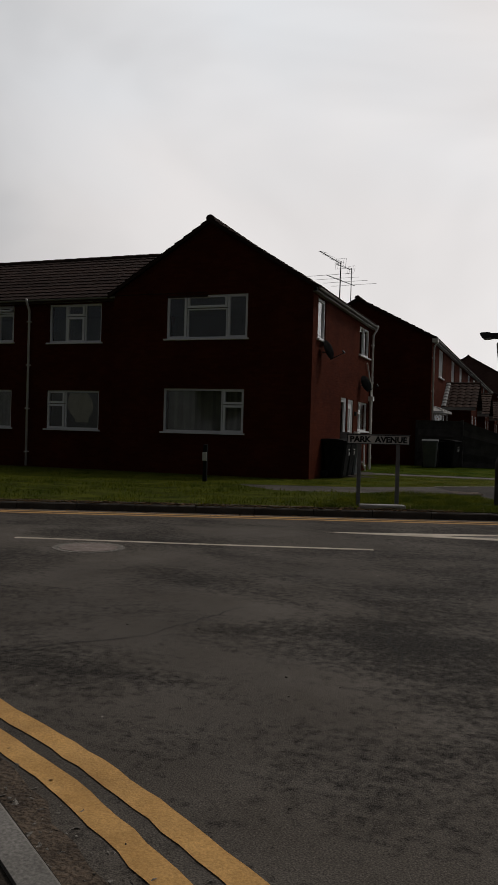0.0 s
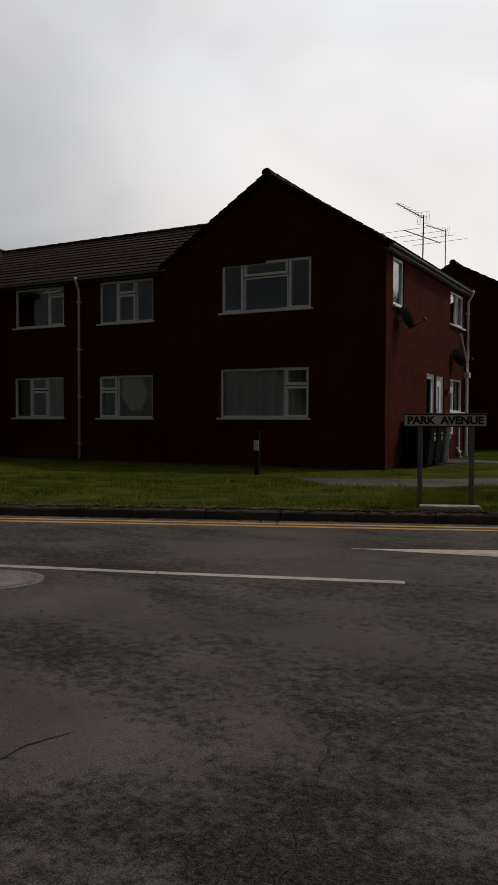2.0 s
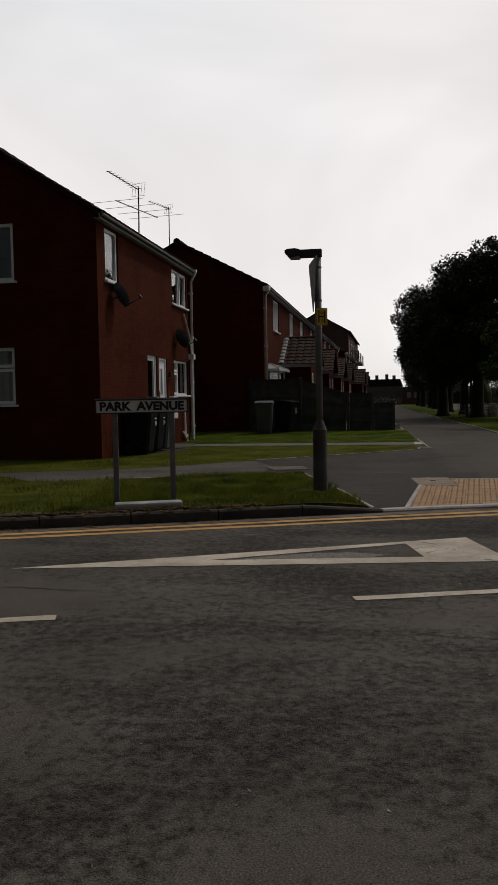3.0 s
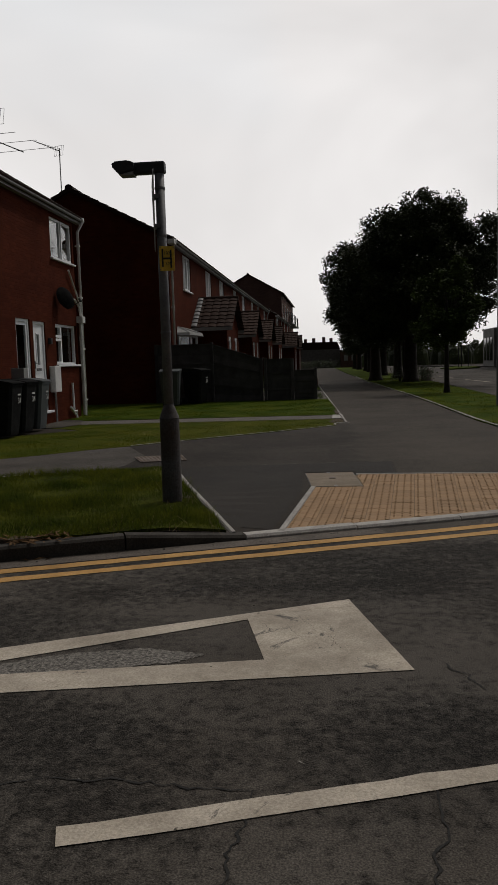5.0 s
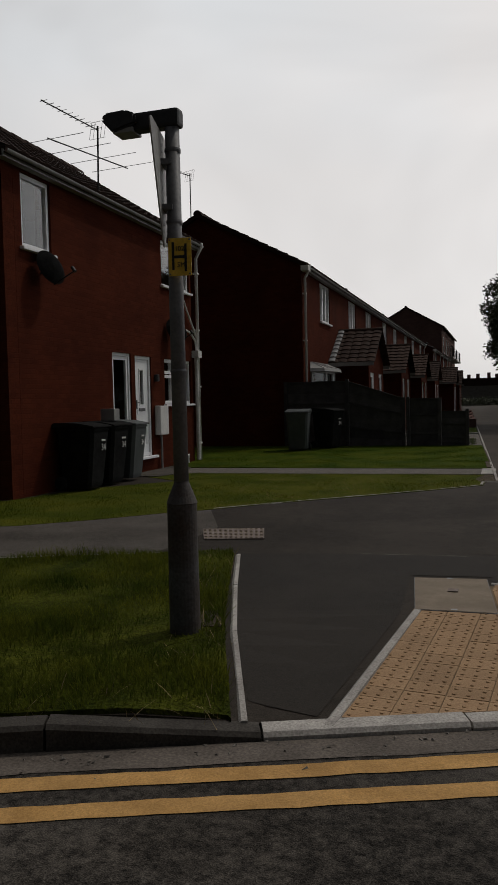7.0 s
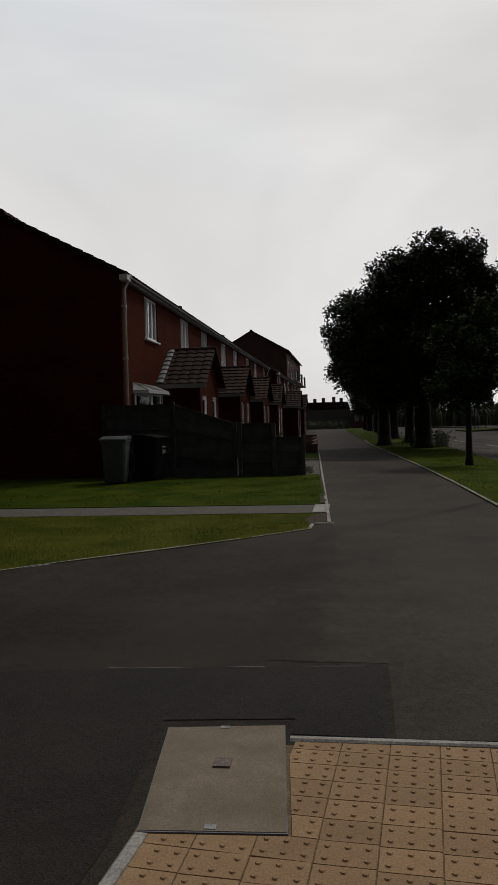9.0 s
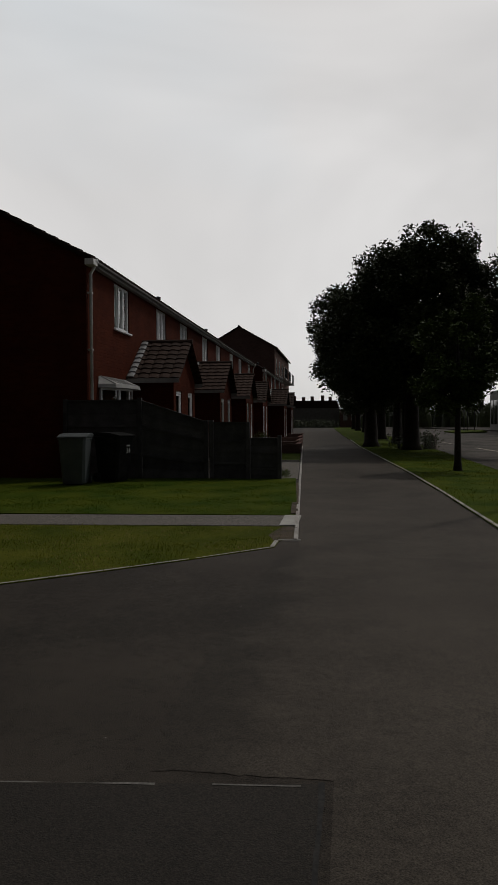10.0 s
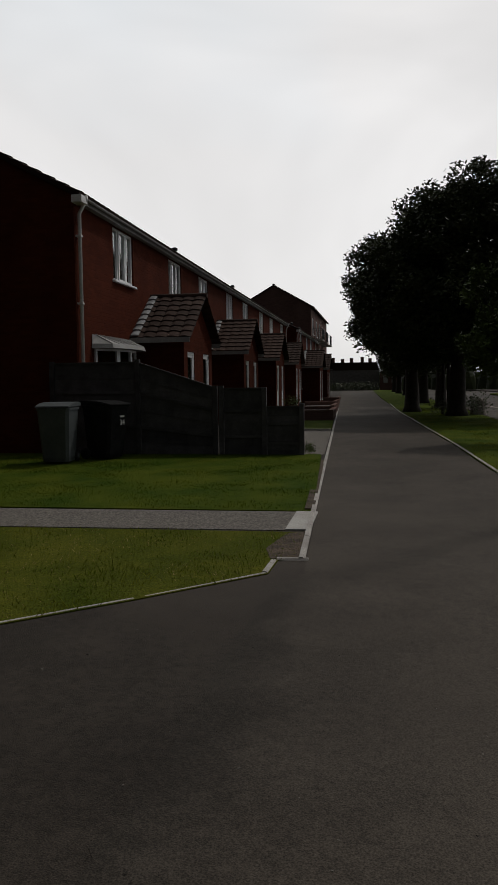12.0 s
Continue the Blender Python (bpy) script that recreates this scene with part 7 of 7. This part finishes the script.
shop = thing("distant_house", (4, 150, 0.1), "distant small red brick house", "house")
part("wall", boxed(2.3, 7.5, 148, 154, 0, 2.9), BRICK_R, shop)
part("roof", boxed(2.2, 7.6, 147.9, 154.1, 2.9, 3.2), TILE, shop)
for x in (2.9, 4.2, 5.5):
    part("window", boxed(x, x + 0.7, 147.95, 147.99, 1.3, 2.3), GUTTER, shop)
rnd = random.Random(12)
spots = [(x, 146 + rnd.uniform(-1, 1), 0.8, 0.5, 120) for x in np.arange(-7.5, 1.0, 0.7)]
leaf_stuff("hedge", spots, 0.3, LEAF, "dark clipped hedge at the path's end", "hedge", 21)
spots = [(x, 138 + rnd.uniform(-6, 8) + 0.2 * x, 3.0 + rnd.uniform(-0.6, 0.6), 0.6, 240) for x in np.arange(7.0, 27, 1.1)]
spots += [(x, 170 + rnd.uniform(-6, 8), 3.8 + rnd.uniform(-0.8, 0.8), 0.9, 260) for x in np.arange(-26, 70, 2.4)]
core = bmesh.new()
for x, y, z, s, n in spots:
    k = bmesh.ops.create_icosphere(core, subdivisions=2, radius=1.0)
    for v in k["verts"]:
        v.co = Vector((x, y, 0.2)) + Vector((v.co.x * 1.5, v.co.y * 1.2, max(0.0, v.co.z) * (z + 0.2))) * (1 + 0.25 * noise.noise(v.co * 2 + Vector((x, y, 0))))
tagged(part("far_bush_mass", core, LEAF, label="dark dense distant bushes"), category="bushes", kind="stuff")
leaf_stuff("far_bushes", [(x, y, z * 0.75, s, n) for x, y, z, s, n in spots], 0.35, LEAF, "dark distant bushes beyond the road", "bushes", 22)
# tree before the apartment block
tree((20.9, 79.0, 0.1), YOUNG, "small dark tree before the apartment block", turn=140, scale=1.6)

# ---- grass blades, dry stalks and grit ----
def in_poly(x, y, pts):
    c = False
    j = len(pts) - 1
    for i in range(len(pts)):
        (xi, yi), (xj, yj) = pts[i], pts[j]
        if (yi > y) != (yj > y) and x < (xj - xi) * (y - yi) / (yj - yi) + xi:
            c = not c
        j = i
    return c


def blades(name, poly, bounds, count, h0, h1, width, material, label, seed, z=0.12, lean=0.45, clump=0.7):
    rnd = random.Random(seed)
    vs, fs = [], []
    x0, x1, y0, y1 = bounds
    for _ in range(count):
        x, y = rnd.uniform(x0, x1), rnd.uniform(y0, y1)
        if not in_poly(x, y, poly):
            continue
        dens = noise.noise(Vector((x * 1.3, y * 1.3, seed)))
        if rnd.random() > 0.72 + dens * 0.9:
            continue
        h = rnd.uniform(h0, h1) * max(0.3, 1 + clump * dens)
        a = rnd.uniform(0, 2 * math.pi)
        d = Vector((math.cos(a), math.sin(a), 0))
        q = Vector((-d.y, d.x, 0)) * width * rnd.uniform(0.6, 1.2)
        b = Vector((x, y, (z(y) if callable(z) else min(z, pave_z(x, y) + 0.02)) - 0.01))
        t = b + d * h * rnd.uniform(0.1, lean) + Vector((0, 0, h))
        mid = b.lerp(t, 0.55) - d * h * 0.06
        k = len(vs)
        vs += [b - q, b + q, mid + q * 0.7, mid - q * 0.7, t + d * h * 0.15]
        fs += [(k, k + 1, k + 2, k + 3), (k + 3, k + 2, k + 4)]
    me = bpy.data.meshes.new(name)
    me.from_pydata(vs, [], fs)
    me.materials.append(material)
    return tagged(part(name, None, None, data=me, label=label), category="grass", kind="stuff")


whole_verge = verge_pts[:1] + [uv(5.78, KV + 0.14), (0.66, 14.1)] + verge_pts[3:]
blades("grass_tufts", whole_verge, (-2.6, 0.7, 12.6, 17.5), 90000, 0.02, 0.085, 0.0028, BLADE_R, "long uneven blades of verge grass", 31, lean=1.2, clump=1.6)
blades("grass_tufts", verge_pts, (-16, -2.6, 7.0, 17.2), 46000, 0.03, 0.08, 0.006, BLADE_R, "uneven blades of verge grass", 32, z=0.12, lean=1.5, clump=1.3)
blades("grass_tufts", front_pts, (-5, 1.7, 18.5, 25.1), 42000, 0.012, 0.04, 0.004, BLADE_DRY, "short mown grass blades", 33, z=0.108, lean=1.5)
blades("grass_tufts", front_pts, (-18, -4, 12, 20.7), 26000, 0.02, 0.05, 0.007, BLADE_DRY, "short mown grass blades", 34, z=0.108, lean=1.5)
blades("grass_tufts", [(-40, 26.3), (1.6, 26.34), (1.25, 32.2), (-40, 32.2)], (-7, 1.6, 26.2, 32.2), 34000, 0.015, 0.04, 0.006, BLADE, "short mown grass blades", 35, z=lawn_z, lean=1.5)
blades("grass_tufts", VL + VR[::-1], (2.2, 6.5, 18.6, 60), 30000, 0.02, 0.06, 0.008, BLADE_DRY, "dry verge grass blades", 36, z=0.12, lean=1.5)
edge_poly = [(0.7, 14.0), (0.66, 14.3), (0.1, 15.6), (-0.45, 17.45), (-0.65, 17.3), (-0.15, 15.4), (0.2, 14.2), (-3.0, 12.85), (-2.9, 12.6)]
blades("dry_stalks", edge_poly, (-3.0, 0.75, 12.5, 17.5), 2600, 0.03, 0.1, 0.002, STRAW, "dry straw stalks at the verge edge", 41, lean=1.6)
blades("dry_stalks", front_pts, (-2.2, 1.7, 20.0, 25.0), 3500, 0.01, 0.03, 0.003, STRAW, "dry straw in the lawn", 42, z=0.11, lean=1.6)
# bare soil strips along edgings
for q in ([(0.2, 15.22), (0.22, 15.24), (0.08, 15.55), (-0.05, 15.5), (0.1, 15.2)], [(1.45, 23.92), (1.68, 23.94), (1.63, 25.1), (1.46, 25.0), (1.36, 24.3)], [(1.5, 26.4), (1.61, 26.4), (1.34, 32.0), (1.24, 32.0)]):
    lawn("soil_strip", q, "bare brown soil beside the edging", z=0.131 if q[0][1] < 23 or q[0][1] > 26 else 0.112, material=SOIL, category="soil")
for q in ([uv(-8, KV + 0.13), uv(4.4, KV + 0.13), uv(4.3, KV + 0.24), uv(2, KV + 0.32), uv(-3, KV + 0.25), uv(-8, KV + 0.3)],):
    lawn("soil_strip", q, "bare soil and dead leaves behind the kerb", z=0.129, material=SOIL, category="soil")
rnd = random.Random(77)
vs, fs = [], []


def crumb(x, y, z, r):
    k = len(vs)
    for _ in range(4):
        vs.append((x + rnd.uniform(-r, r), y + rnd.uniform(-r, r), z + rnd.uniform(0, r * 0.8)))
    fs.extend([(k, k + 1, k + 2), (k, k + 2, k + 3), (k, k + 1, k + 3), (k + 1, k + 2, k + 3)])


for _ in range(900):
    x, y = rnd.uniform(-4, 4), rnd.uniform(3, 13)
    crumb(x, y, 0.0, rnd.uniform(0.004, 0.012))
for _ in range(500):
    u = rnd.uniform(-8, 7.5)
    crumb(*uv(u, KV - abs(rnd.gauss(0, 0.1)) - 0.01), 0.003, rnd.uniform(0.004, 0.015))
for _ in range(350):
    x, y = rnd.uniform(-1, 4), rnd.uniform(17, 34)
    crumb(x, y, 0.1, rnd.uniform(0.004, 0.01))
for _ in range(300):
    s = rnd.uniform(0, 1)
    crumb(-1.9 + 2.6 * s + rnd.gauss(0, 0.1), 3.75 - 1.4 * s + rnd.gauss(0, 0.08) - 0.15, 0.0, rnd.uniform(0.005, 0.018))
me = bpy.data.meshes.new("grit")
me.from_pydata(vs, [], fs)
me.materials.append(GRIT)
tagged(part("grit", None, None, data=me, label="loose stone grit scattered on asphalt"), category="grit", kind="stuff")

# dead leaves and overhanging grass along the far kerb
rnd = random.Random(91)
vs, fs = [], []
for _ in range(2200):
    u, off = rnd.uniform(-11, 4.6), abs(rnd.gauss(0, 0.09))
    x, y = uv(u, KV + 0.06 + off * (1 if rnd.random() < 0.75 else -1.2))
    v = -x * SA + y * CA
    z = 0.006 if v < KV else 0.135 if v > KV + 0.13 else 0.118
    l, a = rnd.uniform(0.02, 0.06), rnd.uniform(0, 6.28)
    c, t = Vector((x, y, z)), Vector((math.cos(a), math.sin(a), rnd.uniform(-0.1, 0.25))) * l
    q = Vector((-math.sin(a), math.cos(a), rnd.uniform(0.0, 0.5))) * l * 0.4
    k = len(vs)
    vs += [c - t, c + q, c + t, c - q * 0.6 + Vector((0, 0, l * 0.2))]
    fs += [(k, k + 1, k + 2), (k, k + 2, k + 3)]
me = bpy.data.meshes.new("dead_leaves")
me.from_pydata(vs, [], fs)
me.materials.append(DEADLEAF)
tagged(part("dead_leaves", None, None, data=me, label="brown dead leaves lying along the kerb"), category="leaves", kind="stuff")
hem = [uv(-14, KV + 0.09), uv(4.6, KV + 0.09), uv(4.6, KV + 0.26), uv(-14, KV + 0.26)]
blades("grass_tufts", hem, (-17, 0.2, 6.5, 14.3), 26000, 0.03, 0.1, 0.004, BLADE_R, "ragged grass hanging over the kerb", 37, lean=1.8, clump=1.8)
